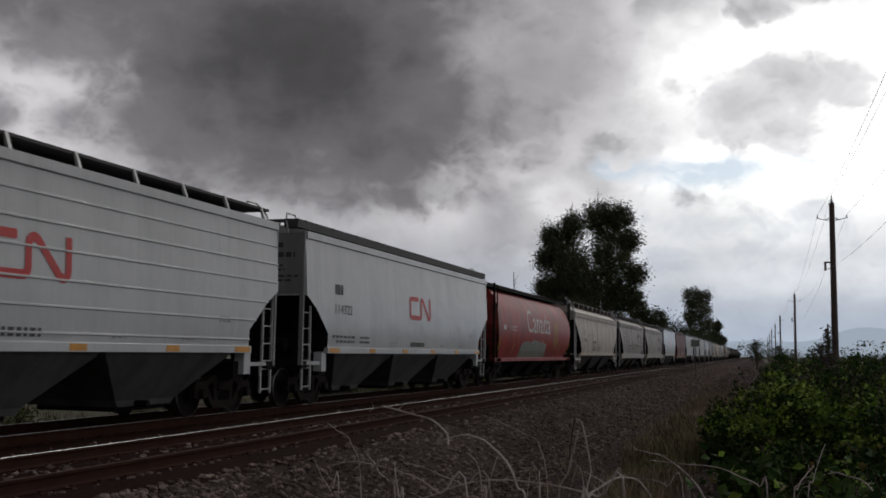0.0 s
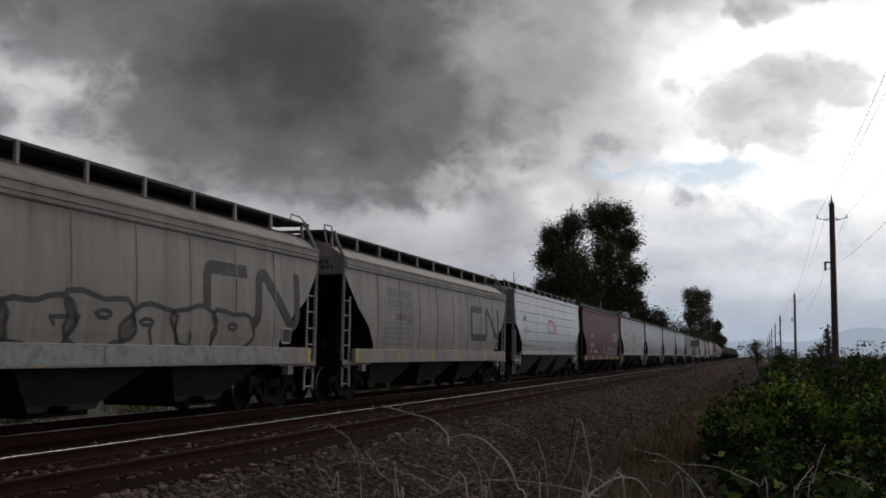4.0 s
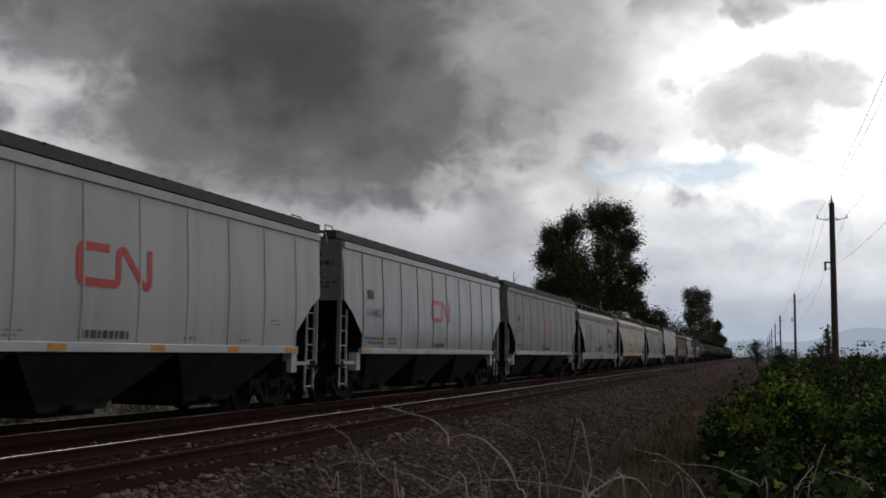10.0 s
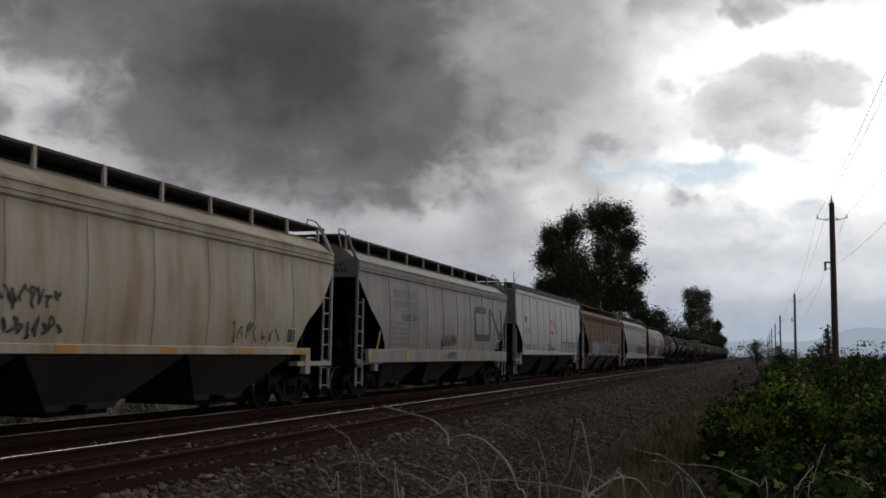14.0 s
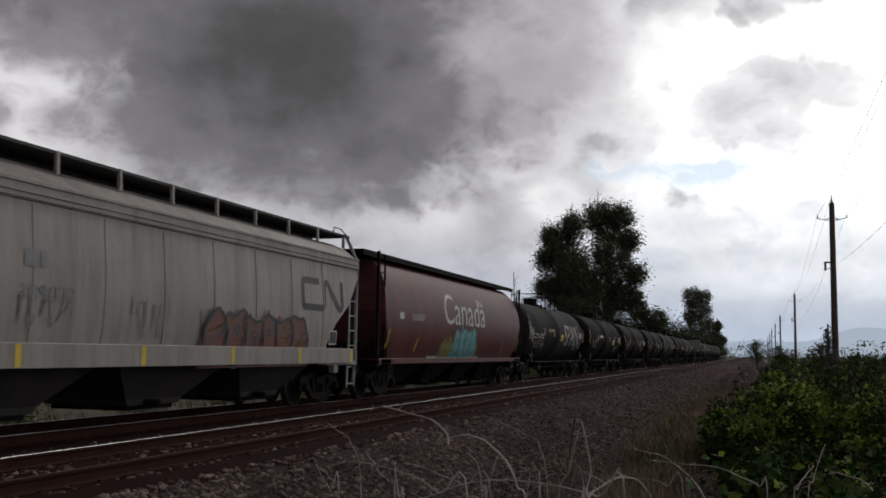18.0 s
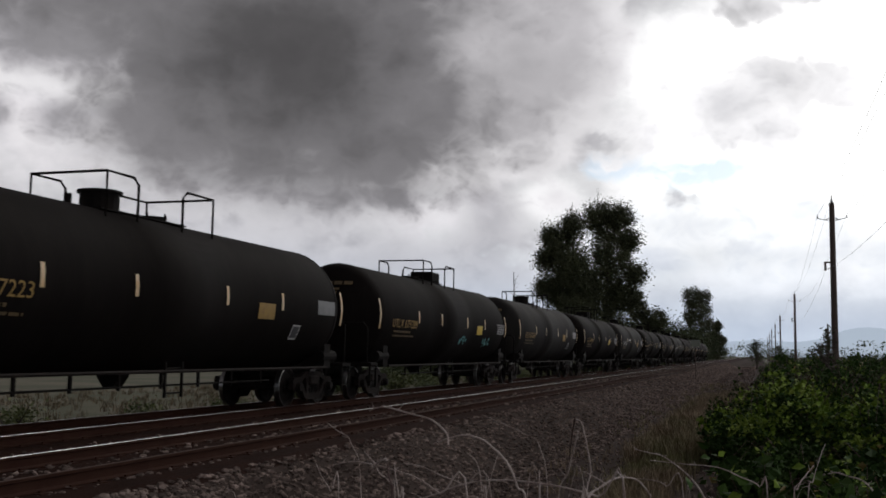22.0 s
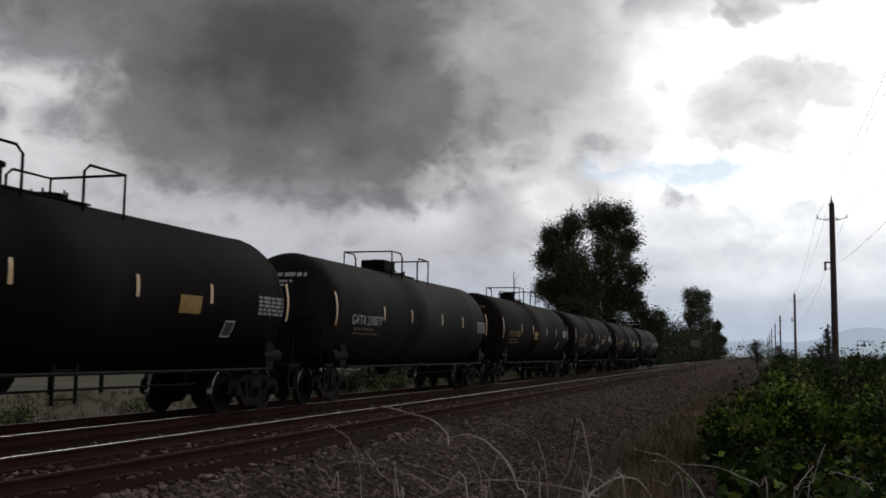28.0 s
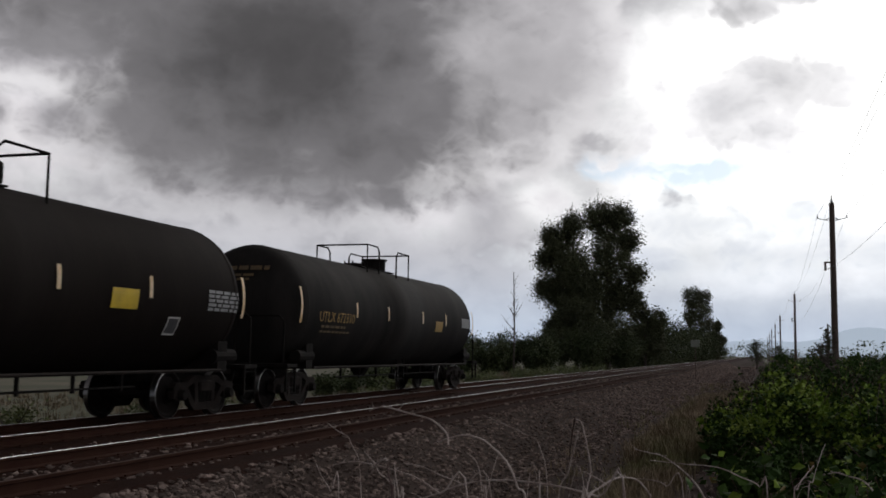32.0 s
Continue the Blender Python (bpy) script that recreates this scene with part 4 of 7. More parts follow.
# cylindrical-bodied grain hopper
E_SIDE = [(1.25, 1.05), (1.42, 1.4), (1.52, 1.8), (1.57, 2.3), (1.57, 2.6), (1.5, 3.1), (1.36, 3.5), (1.15, 3.8), (0.85, 4.02)]


def hopper_cylinder(L, label, body, group="red grain cars"):
    car = car_base("covered_hopper_car", L, label, group)
    e = L / 2 - 1.15
    half = lambda z: e - float(np.interp(z, [1.05, 1.5, 2.4, 3.2, 4.0, 4.2], [1.0, 0.45, 0.0, 0.1, 0.5, 0.55]))
    surf = table(E_SIDE)
    zs = [1.05, 1.3, 1.6, 1.9, 2.2, 2.5, 2.8, 3.1, 3.4, 3.65, 3.85, 4.02]
    rows = [(surf(z), z) for z in zs] + [(0.4, 4.1), (0.0, 4.12)]
    full = rows + [(-x, z) for x, z in rows[-2::-1]]
    bm = bmesh.new()
    n = 12
    grid = [[bm.verts.new((x, -half(z) + 2 * half(z) * j / n, z)) for j in range(n + 1)] for x, z in full]
    for a, b in zip(grid, grid[1:]):
        for j in range(n):
            bm.faces.new((a[j], a[j + 1], b[j + 1], b[j]))
    k = len(full)
    for j in (0, n):
        for i in range(k // 2):
            a, b, c, d = grid[i][j], grid[i + 1][j], grid[k - 2 - i][j], grid[k - 1 - i][j]
            if len({a, b, c, d}) == 4:
                bm.faces.new((a, b, c, d))
            else:
                bm.faces.new(list(dict.fromkeys((a, b, c, d))))
    bmesh.ops.recalc_face_normals(bm, faces=bm.faces[:])
    bm.normal_update()
    for f in bm.faces:
        f.smooth = abs(f.normal.y) < 0.6
    for ed in bm.edges:
        if len(ed.link_faces) == 2 and ed.link_faces[0].smooth != ed.link_faces[1].smooth:
            ed.smooth = False
    o = part("body", bm, body, car, "barrel-sided body")
    sill(car, L / 2 - 0.8, 1.5, 0.98, 1.14, body, body, 2, 0.1)
    for i, y in enumerate((-e + 0.3, -e + 2.9, e - 2.9, e - 0.3)):
        bm = bmesh.new()
        ribbon(bm, [(y, 1.35), (y + (0.15 if i < 2 else 0.15), 2.0 if i in (0, 3) else 1.75)], 0.07)
        part("reflector", drape(bm, 0, 0, surf, 0.01), M_yellow, car)
    bm = bmesh.new()
    prism(bm, [(-1.1, 4.04), (-1.1, 4.2), (1.1, 4.2), (1.1, 4.04), (1.07, 4.04), (1.07, 4.15), (-1.07, 4.15), (-1.07, 4.04)], "y", -L / 2 + 0.55, L / 2 - 0.55)
    part("running_board", bm, M_under, car, "black roof platform")
    for i in range(9):
        y = -L / 2 + 1.8 + (L - 3.6) * i / 8
        bm = bmesh.new()
        box(bm, -0.45, 0.45, y - 0.5, y + 0.5, 4.2, 4.27, 0.02)
        part("roof_hatch", bm, M_under, car)
    for s in (-1, 1):
        for x in (-1, 1):
            bm = bmesh.new()
            box(bm, x * 1.42, x * 1.5, s * (L / 2 - 0.85), s * (L / 2 - 0.77), 0.98, 4.15)
            part("end_post", bm, M_under, car, "black corner upright")
            ladder(car, x * 1.46, s * (L / 2 - 1.3), s * (L / 2 - 0.85), 0.5, 4.1, 9, M_under)
        bm = bmesh.new()
        box(bm, -1.5, 1.5, s * (L / 2 - 1.9), s * (L / 2 - 0.72), 0.98, 1.12)
        part("end_platform", bm, body, car)
    underframe(car, L, e)
    chutes(car, 4, 2 * e - 3.4, M_under, 1.1, 1.2)
    for s in (-1, 1):
        bogie(car, s * (L / 2 - 2.15))
    coupler(car, L)
    return car, e, surf


# tank car
TR, TZ = 1.5, 2.36


def tank_surface(z):
    return math.sqrt(max(0.0, TR * TR - (z - TZ) ** 2))


def tank_car(L, label, paint, dome=0, group="black tank cars"):
    car = car_base("tank_car", L, label, group)
    e = 7.75
    prof = [(0.0, -e)] + [(TR * math.sin(a), -e + 0.75 * (1 - math.cos(a))) for a in (0.25, 0.5, 0.8, 1.1, 1.35)] + [(TR, -e + 0.76)]
    prof += [(TR, y) for y in (-5.0, -2.5, -0.82)] + [(TR + 0.012, -0.8), (TR + 0.012, 0.8), (TR, 0.82)] + [(TR, y) for y in (2.5, 5.0)] + [(r, -y) for r, y in prof[::-1] if True][0:0]
    prof += [(r, -y) for r, y in ([(0.0, -e)] + [(TR * math.sin(a), -e + 0.75 * (1 - math.cos(a))) for a in (0.25, 0.5, 0.8, 1.1, 1.35)] + [(TR, -e + 0.76)])[::-1]]
    bm = bmesh.new()
    n = 40
    rings = []
    for r, y in prof:
        if r == 0:
            rings.append([bm.verts.new((0, y, TZ))])
        else:
            rings.append([bm.verts.new((r * math.cos(2 * math.pi * j / n), y, TZ + r * math.sin(2 * math.pi * j / n))) for j in range(n)])
    for a, b in zip(rings, rings[1:]):
        for j in range(n):
            k = (j + 1) % n
            if len(a) == 1:
                bm.faces.new((a[0], b[k], b[j]))
            elif len(b) == 1:
                bm.faces.new((a[j], a[k], b[0]))
            else:
                bm.faces.new((a[j], a[k], b[k], b[j]))
    bmesh.ops.recalc_face_normals(bm, faces=bm.faces[:])
    part("tank", bm, paint, car, "black steel tank with domed heads", True)
    # weld bands
    for y in (-e + 0.78, e - 0.78):
        bm = bmesh.new()
        m = [[bm.verts.new((r * math.cos(2 * math.pi * j / n), y + d, TZ + r * math.sin(2 * math.pi * j / n))) for j in range(n)] for r, d in ((TR - 0.01, -0.03), (TR + 0.008, -0.012), (TR + 0.008, 0.012), (TR - 0.01, 0.03))]
        for a, b in zip(m, m[1:]):
            for j in range(n):
                bm.faces.new((a[j], a[(j + 1) % n], b[(j + 1) % n], b[j]))
        part("weld_band", bm, paint, car, "", True)
    # side reflectors
    for i, y in enumerate((-7.35, -3.95, -1.55, 1.55, 4.0, 7.33)):
        bm = bmesh.new()
        lo, hi = (1.98, 2.82) if i in (0, 5) else (2.22, 2.6)
        ribbon(bm, [(0, 0), (0, (hi - lo) / 2), (0, hi - lo)], 0.1)
        part("reflector", drape(bm, y, lo, lambda z: tank_surface(z), 0.014, 0, 0.1), M_tape, car, "upright reflective strip")
    # top platform: manway, valve box, railings
    bm = bmesh.new()
    box(bm, -0.52, 0.52, -1.3, 1.5, 3.8, 3.83)
    part("top_platform", bm, M_under, car, "steel top platform")
    hy = -0.65 if dome in (0, 2) else 1.05
    bm = bmesh.new()
    if dome in (0, 3):
        bmesh.ops.create_cone(bm, cap_ends=True, segments=18, radius1=0.36, radius2=0.36, depth=0.34, matrix=Matrix.Translation((0, hy, 4.02)))
        bmesh.ops.create_cone(bm, cap_ends=True, segments=18, radius1=0.41, radius2=0.41, depth=0.05, matrix=Matrix.Translation((0, hy, 4.2)))
    else:
        box(bm, -0.4, 0.4, hy - 0.5, hy + 0.5, 3.86, 4.22, 0.04)
    part("valve_housing", bm, M_under, car, "black valve housing")
    bm = bmesh.new()
    my = -hy + 0.4
    bmesh.ops.create_cone(bm, cap_ends=True, segments=14, radius1=0.28, radius2=0.28, depth=0.12, matrix=Matrix.Translation((0, my, 3.9)))
    for k in range(6):
        rod(bm, (0.3 * math.cos(k), my + 0.3 * math.sin(k), 3.86), (0.3 * math.cos(k), my + 0.3 * math.sin(k), 4.02), 0.02, 5)
    rod(bm, (0, hy - 0.9, 3.84), (0, hy - 0.9, 4.05), 0.07, 8)
    part("manway", bm, M_under, car)
    top = 4.43
    for s in (-1, 1):
        x = 0.8 * s
        bm = bmesh.new()
        pipe(bm, [(x, -1.55, 3.5), (x, -1.55, top), (x, -0.75, top), (x, -0.6, top - 0.12), (x, -0.6, 3.55)], 0.026)
        part("side_railing", bm, M_under, car)
        bm = bmesh.new()
        pipe(bm, [(x, 0.9, 3.55), (x, 0.9, top - 0.12), (x, 1.05, top), (x, 2.05, top), (x, 2.05, 3.5)], 0.026)
        part("side_railing", bm, M_under, car)
    for y in (-1.55, 2.05):
        bm = bmesh.new()
        pipe(bm, [(-0.8, y, top), (0.8, y, top)], 0.026)
        part("end_railing", bm, M_under, car)
    # ladder, long sill rail, bolsters, end platforms
    ladder(car, 1.3, -0.28, 0.28, 0.45, 1.1, 2, M_under)
    for s in (-1, 1):
        bm = bmesh.new()
        pipe(bm, [(1.46 * s, -e + 1.2, 0.93), (1.46 * s, e - 1.2, 0.93)], 0.035, 6)
        part("side_handrail", bm, M_truck, car)
    for i in range(7):
        y = -3.9 + i * 1.3
        bm = bmesh.new()
        box(bm, 1.02, 1.07, y - 0.025, y + 0.025, 0.6, 0.93)
        part("hanger", bm, M_under, car)
    bm = bmesh.new()
    rod(bm, (1.05, -4.3, 0.66), (1.05, 4.3, 0.66), 0.02)
    part("brake_rod", bm, M_under, car)
    bm = bmesh.new()
    prism(bm, [(-0.25, 0.95), (0.25, 0.95), (0.25, 0.8), (0.1, 0.6), (-0.1, 0.6), (-0.25, 0.8)], "y", -0.15, 0.15)
    part("bottom_outlet", bm, M_under, car, "black bottom outlet valve")
    for s in (-1, 1):
        y = s * (L / 2 - 2.05)
        bm = bmesh.new()
        prism(bm, [(-1.42, 0.9), (1.42, 0.9), (1.42, 1.5), (1.2, 1.3), (0.7, 0.98), (-0.7, 0.98), (-1.2, 1.3), (-1.42, 1.5)], "y", y - 0.18, y + 0.18)
        part("bolster_saddle", bm, M_under, car)
        bm = bmesh.new()
        box(bm, -1.5, 1.5, s * (L / 2 - 1.25), s * (L / 2 - 0.72), 0.95, 1.03)
        box(bm, -0.25, 0.25, s * (L / 2 - 3.2), s * (L / 2 - 0.72), 0.7, 0.95)
        part("end_platform", bm, M_under, car)
        bm = bmesh.new()
        yy = s * (L / 2 - 0.8)
        pipe(bm, [(1.35, yy, 1.0), (1.35, yy, 2.0), (1.22, yy, 2.12), (0.2, yy, 2.12), (0.1, yy, 2.0), (0.1, yy, 1.0)], 0.025)
        part("end_grab_rail", bm, M_under, car)
        bm = bmesh.new()
        rod(bm, (1.3, s * (L / 2 - 1.9) - 0.4, 1.2), (1.3, s * (L / 2 - 1.9) + 0.4, 1.2), 0.15, 12)
        part("air_reservoir", bm, M_under, car, "")
        ladder(car, 1.45, s * (L / 2 - 1.2), s * (L / 2 - 0.75), 0.4, 1.0, 2, M_under, "sill_step")
        bogie(car, s * (L / 2 - 2.05))
    coupler(car, L)
    return car


# brown hopper steel, its colour lowered for the same underbody shade
M_chute2 = mat("darkened_brown_hopper_steel", (0.034, 0.029, 0.0245), 0.75, 0, (0.016, 0.0132, 0.0112), 2.0, 0.8, 30, 0.2, 0, STREAK)
M_seam = mat("grimy_seam_paint", (0.24, 0.235, 0.23), 0.6, 0, (0.14, 0.135, 0.13), 2.0, 0.7)


# ---- vegetation ----
M_leaf = mat("dark_poplar_leaves", (0.075, 0.082, 0.048), 0.65, 0, (0.11, 0.12, 0.062), 0.3, 0.8, 3, 0.2, random_amount=0.45, island=True, spec=0.08)
M_leaf2 = mat("dull_green_leaves", (0.05, 0.066, 0.03), 0.6, 0, (0.08, 0.09, 0.04), 0.3, 0.8, 3, 0.2, random_amount=0.45, island=True, spec=0.12)
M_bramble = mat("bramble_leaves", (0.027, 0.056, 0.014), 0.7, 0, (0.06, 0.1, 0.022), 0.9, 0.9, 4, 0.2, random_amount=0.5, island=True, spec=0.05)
M_bright = mat("bright_bramble_leaves", (0.16, 0.25, 0.036), 0.65, 0, (0.25, 0.3, 0.06), 1.5, 0.8, 5, 0.2, random_amount=0.35, island=True, spec=0.06)
M_sere = mat("yellowing_leaves", (0.26, 0.2, 0.05), 0.6, 0, (0.2, 0.12, 0.04), 3, 0.8, 6, 0.2, random_amount=0.4, island=True)
M_cane = mat("dead_bramble_cane", (0.56, 0.48, 0.44), 0.75, 0, (0.26, 0.18, 0.15), 9, 0.8, 60, 0.3)
M_cane2 = mat("purple_bramble_cane", (0.1, 0.055, 0.05), 0.7, 0, (0.055, 0.05, 0.028), 9, 0.8, 60, 0.3)
M_bark = mat("grey_brown_bark", (0.085, 0.07, 0.058), 0.9, 0, (0.05, 0.04, 0.034), 6, 0.8, 40, 0.4, 0.6, (1, 1, 0.2))
M_grass = mat("green_grass_blades", (0.1, 0.13, 0.045), 0.7, 0, (0.17, 0.16, 0.06), 0.7, 0.8, 4, 0.2, random_amount=0.4, island=True)
M_hay = mat("dry_grass_blades", (0.17, 0.13, 0.08), 0.75, 0, (0.1, 0.085, 0.045), 0.9, 0.8, 4, 0.2, random_amount=0.4, island=True)
M_straw = mat("brown_dry_grass_blades", (0.27, 0.21, 0.145), 0.85, 0, (0.17, 0.18, 0.08), 0.6, 0.9, 4, 0.2, random_amount=0.4, island=True, spec=0.1)
M_pole = mat("creosoted_pole_timber", (0.1, 0.07, 0.058), 0.85, 0, (0.06, 0.045, 0.038), 2, 0.8, 40, 0.35, 0.4, (4, 4, 0.3))
M_steel = mat("dull_line_steel", (0.45, 0.45, 0.46), 0.5, 0.3, (0.32, 0.32, 0.32), 5, 0.5)
M_sign = mat("pale_sign_plate", (0.22, 0.24, 0.2), 0.7, 0, (0.14, 0.16, 0.12), 4, 0.5)


def leaf_object(name, points, sizes, material, parent=None, seed=1, droop=0.4, aspect=0.62, smooth=False):
    """Folded leaves (two faces each) at points, each leaf its own island."""
    rng = np.random.default_rng(seed)
    n = len(points)
    d = rng.normal(size=(n, 3)) * np.array([1, 1, 0.55]) - np.array([0, 0, droop * 0.5])
    d /= np.linalg.norm(d, axis=1)[:, None]
    r = rng.normal(size=(n, 3))
    s = np.cross(d, r)
    s /= np.linalg.norm(s, axis=1)[:, None]
    u = np.cross(s, d)
    L = sizes[:, None]
    co = np.empty((n, 6, 3))
    w = s * L * aspect * 0.5
    lift = u * L * 0.12
    co[:, 0] = points
    co[:, 1] = points + d * L * 0.42 + w + lift
    co[:, 2] = points + d * L * 0.5 + 0 * w
    co[:, 3] = points + d * L * 0.42 - w + lift
    co[:, 4] = points + d * L
    co[:, 5] = points + d * L * 0.5
    faces = []
    base = 6 * np.arange(n)
    f1 = np.stack([base, base + 1, base + 4, base + 2], 1)
    f2 = np.stack([base, base + 2, base + 4, base + 3], 1)
    me = bpy.data.meshes.new(name)
    me.from_pydata(co.reshape(-1, 3).tolist(), [], np.concatenate([f1, f2]).tolist())
    me.materials.append(material)
    ob = new(name, me)
    if parent is not None:
        ob.parent = parent
    return ob


def tree(name, x, y, z, h, r, seed, label, leaves=9000, leaf=0.34, lean=0.0, low=0.08, material=None, spikes=0, group=""):
    """A tapered trunk with limbs, and a crown of leaf clumps round the limbs' outer halves."""
    t = new(name)
    t.location = (x, y, z)
    tagged(t, label, "tree", group)
    rnd = random.Random(seed)
    bm = bmesh.new()
    trunk = [Vector((lean * k * h * 0.1, rnd.uniform(-0.02, 0.02) * h, k * h * 0.93)) for k in (0, 0.2, 0.4, 0.6, 0.8, 1.0)]
    pipe(bm, trunk, h * 0.018 + 0.05, 7, 0.03)
    part("trunk", bm, M_bark, t)
    clumps = []
    bm = bmesh.new()
    n = 46
    for i in range(n):
        k = low + (0.97 - low) * (i + rnd.random()) / n
        base = Vector((lean * k * h * 0.1, 0, k * h * 0.9))
        a = rnd.uniform(0, 6.283)
        # widest below the middle, narrowing upwards, uneven
        spread = r * (0.45 + 0.55 * math.sin(math.pi * min(1, 0.25 + 0.8 * k)) ** 0.7) * rnd.uniform(0.6, 1.1) * (1 - 0.55 * max(0, k - 0.6) / 0.4)
        tip = base + Vector((math.cos(a) * spread, math.sin(a) * spread, spread * rnd.uniform(0.35, 1.0)))
        mid = (base + tip) / 2 + Vector((0, 0, -0.08 * spread))
        pipe(bm, [base, mid, tip], 0.05 + 0.004 * h, 5, 0.015)
        for s in (0.12, 0.3, 0.5, 0.65, 0.78, 0.9, 1.0):
            p = base.lerp(mid, s * 2) if s < 0.5 else mid.lerp(tip, s * 2 - 1)
            for _ in range(2):
                clumps.append(p + Vector((rnd.gauss(0, 0.16), rnd.gauss(0, 0.16), rnd.gauss(0, 0.14))) * r)
    for i in range(spikes):
        a = rnd.uniform(0, 6.28)
        b = Vector((lean * h * 0.09 + math.cos(a) * 0.12 * r, math.sin(a) * 0.12 * r, h * 0.9))
        pipe(bm, [b, b + Vector((rnd.uniform(-0.2, 0.2), 0, h * rnd.uniform(0.08, 0.15)))], 0.06, 4, 0.02)
    part("limbwork", bm, M_bark, t)["kind"] = "stuff"
    rng = np.random.default_rng(seed)
    c = np.array([tuple(p) for p in clumps])
    c = c[(c[:, 2] > low * h * 0.6) & (c[:, 2] < h * 0.985)]
    pick = rng.integers(0, len(c), leaves)
    size = rng.uniform(0.45, 1.0, len(c))[pick][:, None]
    pts = c[pick] + rng.normal(size=(leaves, 3)) * size * r * np.array([0.13, 0.13, 0.11])
    pts[:, 2] = np.maximum(pts[:, 2], 0.15)
    leaf_object("crown", pts, rng.uniform(0.6, 1.3, leaves) * leaf, material or M_leaf, t, seed)
    return t


def poplar(x, y, z, h, lobes, seed, label, leaves, leaf, group, spikes=0):
    """A tall tree whose crown is a handful of uneven lobes (offset, height, half width, half height) on limbs from the trunk."""
    t = new("poplar_tree")
    t.location = (x, y, z)
    tagged(t, label, "tree", group)
    rnd = random.Random(seed)
    rng = np.random.default_rng(seed)
    bm = bmesh.new()
    pipe(bm, [(rnd.uniform(-0.02, 0.02) * h * k, 0, k * h * 0.9) for k in (0, 0.25, 0.5, 0.75, 1.0)], h * 0.016 + 0.05, 7, 0.04)
    part("trunk", bm, M_bark, t)
    bm = bmesh.new()
    centres, weights, spans = [], [], []
    for dx, zz, rx, rz in lobes:
        n = int(16 + 5.5 * rx * rz)
        for _ in range(n):
            d = Vector((rnd.gauss(0, 1), rnd.gauss(0, 1), rnd.gauss(0, 1))).normalized()
            q = rnd.uniform(0.25, 1.0) ** 0.5
            ragged = 0.86 + 0.2 * math.sin(d.x * 5 + seed) * math.sin(d.z * 6 + zz)
            c = Vector((dx + d.x * rx * q * ragged, d.y * rx * q, zz + d.z * rz * q * ragged))
            centres.append(tuple(c))
            spans.append(rnd.uniform(0.016, 0.034) * h)
        for _ in range(4):
            tip = Vector((dx + rnd.uniform(-0.7, 0.7) * rx, rnd.uniform(-0.6, 0.6) * rx, zz + rnd.uniform(0.2, 0.95) * rz))
            pipe(bm, [(0, 0, max(0.5, tip.z - abs(tip.x) - 2.5)), (tip.x * 0.5, tip.y * 0.5, tip.z - abs(tip.x) * 0.35 - 0.8), tip], 0.09, 5, 0.02)
    for i in range(spikes):
        a, top = lobes[i % 2][0] + rnd.uniform(-0.5, 0.5), lobes[i % 2][1] + lobes[i % 2][3] * 0.6
        pipe(bm, [(a, 0, top), (a + rnd.uniform(-0.2, 0.2), 0, top + rnd.uniform(0.9, 1.6) * lobes[i % 2][3])], 0.05, 4, 0.02)
    part("limbwork", bm, M_bark, t)["kind"] = "stuff"
    c, w = np.array(centres), np.array(spans)
    pick = rng.integers(0, len(c), leaves)
    pts = c[pick] + rng.normal(size=(leaves, 3)) * w[pick][:, None] * np.array([0.85, 0.85, 1.0])
    pts[:, 2] = np.maximum(pts[:, 2], 0.15)
    leaf_object("crown", pts, rng.uniform(0.6, 1.3, leaves) * leaf, M_leaf, t, seed)
    return t


def shrub(name, x, y, z, h, r, seed, label, leaves=3500, leaf=0.22, material=None, group="bushes along the far side"):
    """Several stems from one root with leaf clumps from the ground up."""
    t = new(name)
    t.location = (x, y, z)
    tagged(t, label, "bush", group)
    rnd = random.Random(seed)
    bm = bmesh.new()
    c = []
    for i in range(12):
        a = rnd.uniform(0, 6.283)
        q = rnd.uniform(0.25, 1.0)
        hh = h * rnd.uniform(0.6, 1.0) * (1 - 0.35 * q * q)
        tip = Vector((math.cos(a) * r * q, math.sin(a) * r * q, hh))
        mid = tip * 0.5 + Vector((0, 0, 0.12 * hh))
        pipe(bm, [(0.1 * math.cos(a), 0.1 * math.sin(a), 0), mid, tip], 0.05, 5, 0.012)
        for s in (0.12, 0.3, 0.45, 0.6, 0.75, 0.88, 1.0):
            p = mid * s * 2 if s < 0.5 else mid.lerp(tip, s * 2 - 1)
            c.append(p)
    part("stemwork", bm, M_bark, t)["kind"] = "stuff"
    rng = np.random.default_rng(seed)
    c = np.array([tuple(p) for p in c])
    pts = c[rng.integers(0, len(c), leaves)] + rng.normal(size=(leaves, 3)) * np.array([r * 0.17, r * 0.17, h * 0.09])
    pts[:, 2] = np.abs(pts[:, 2]) + 0.05
    leaf_object("foliage", pts, rng.uniform(0.6, 1.3, leaves) * leaf, material or M_leaf2, t, seed)
    return t


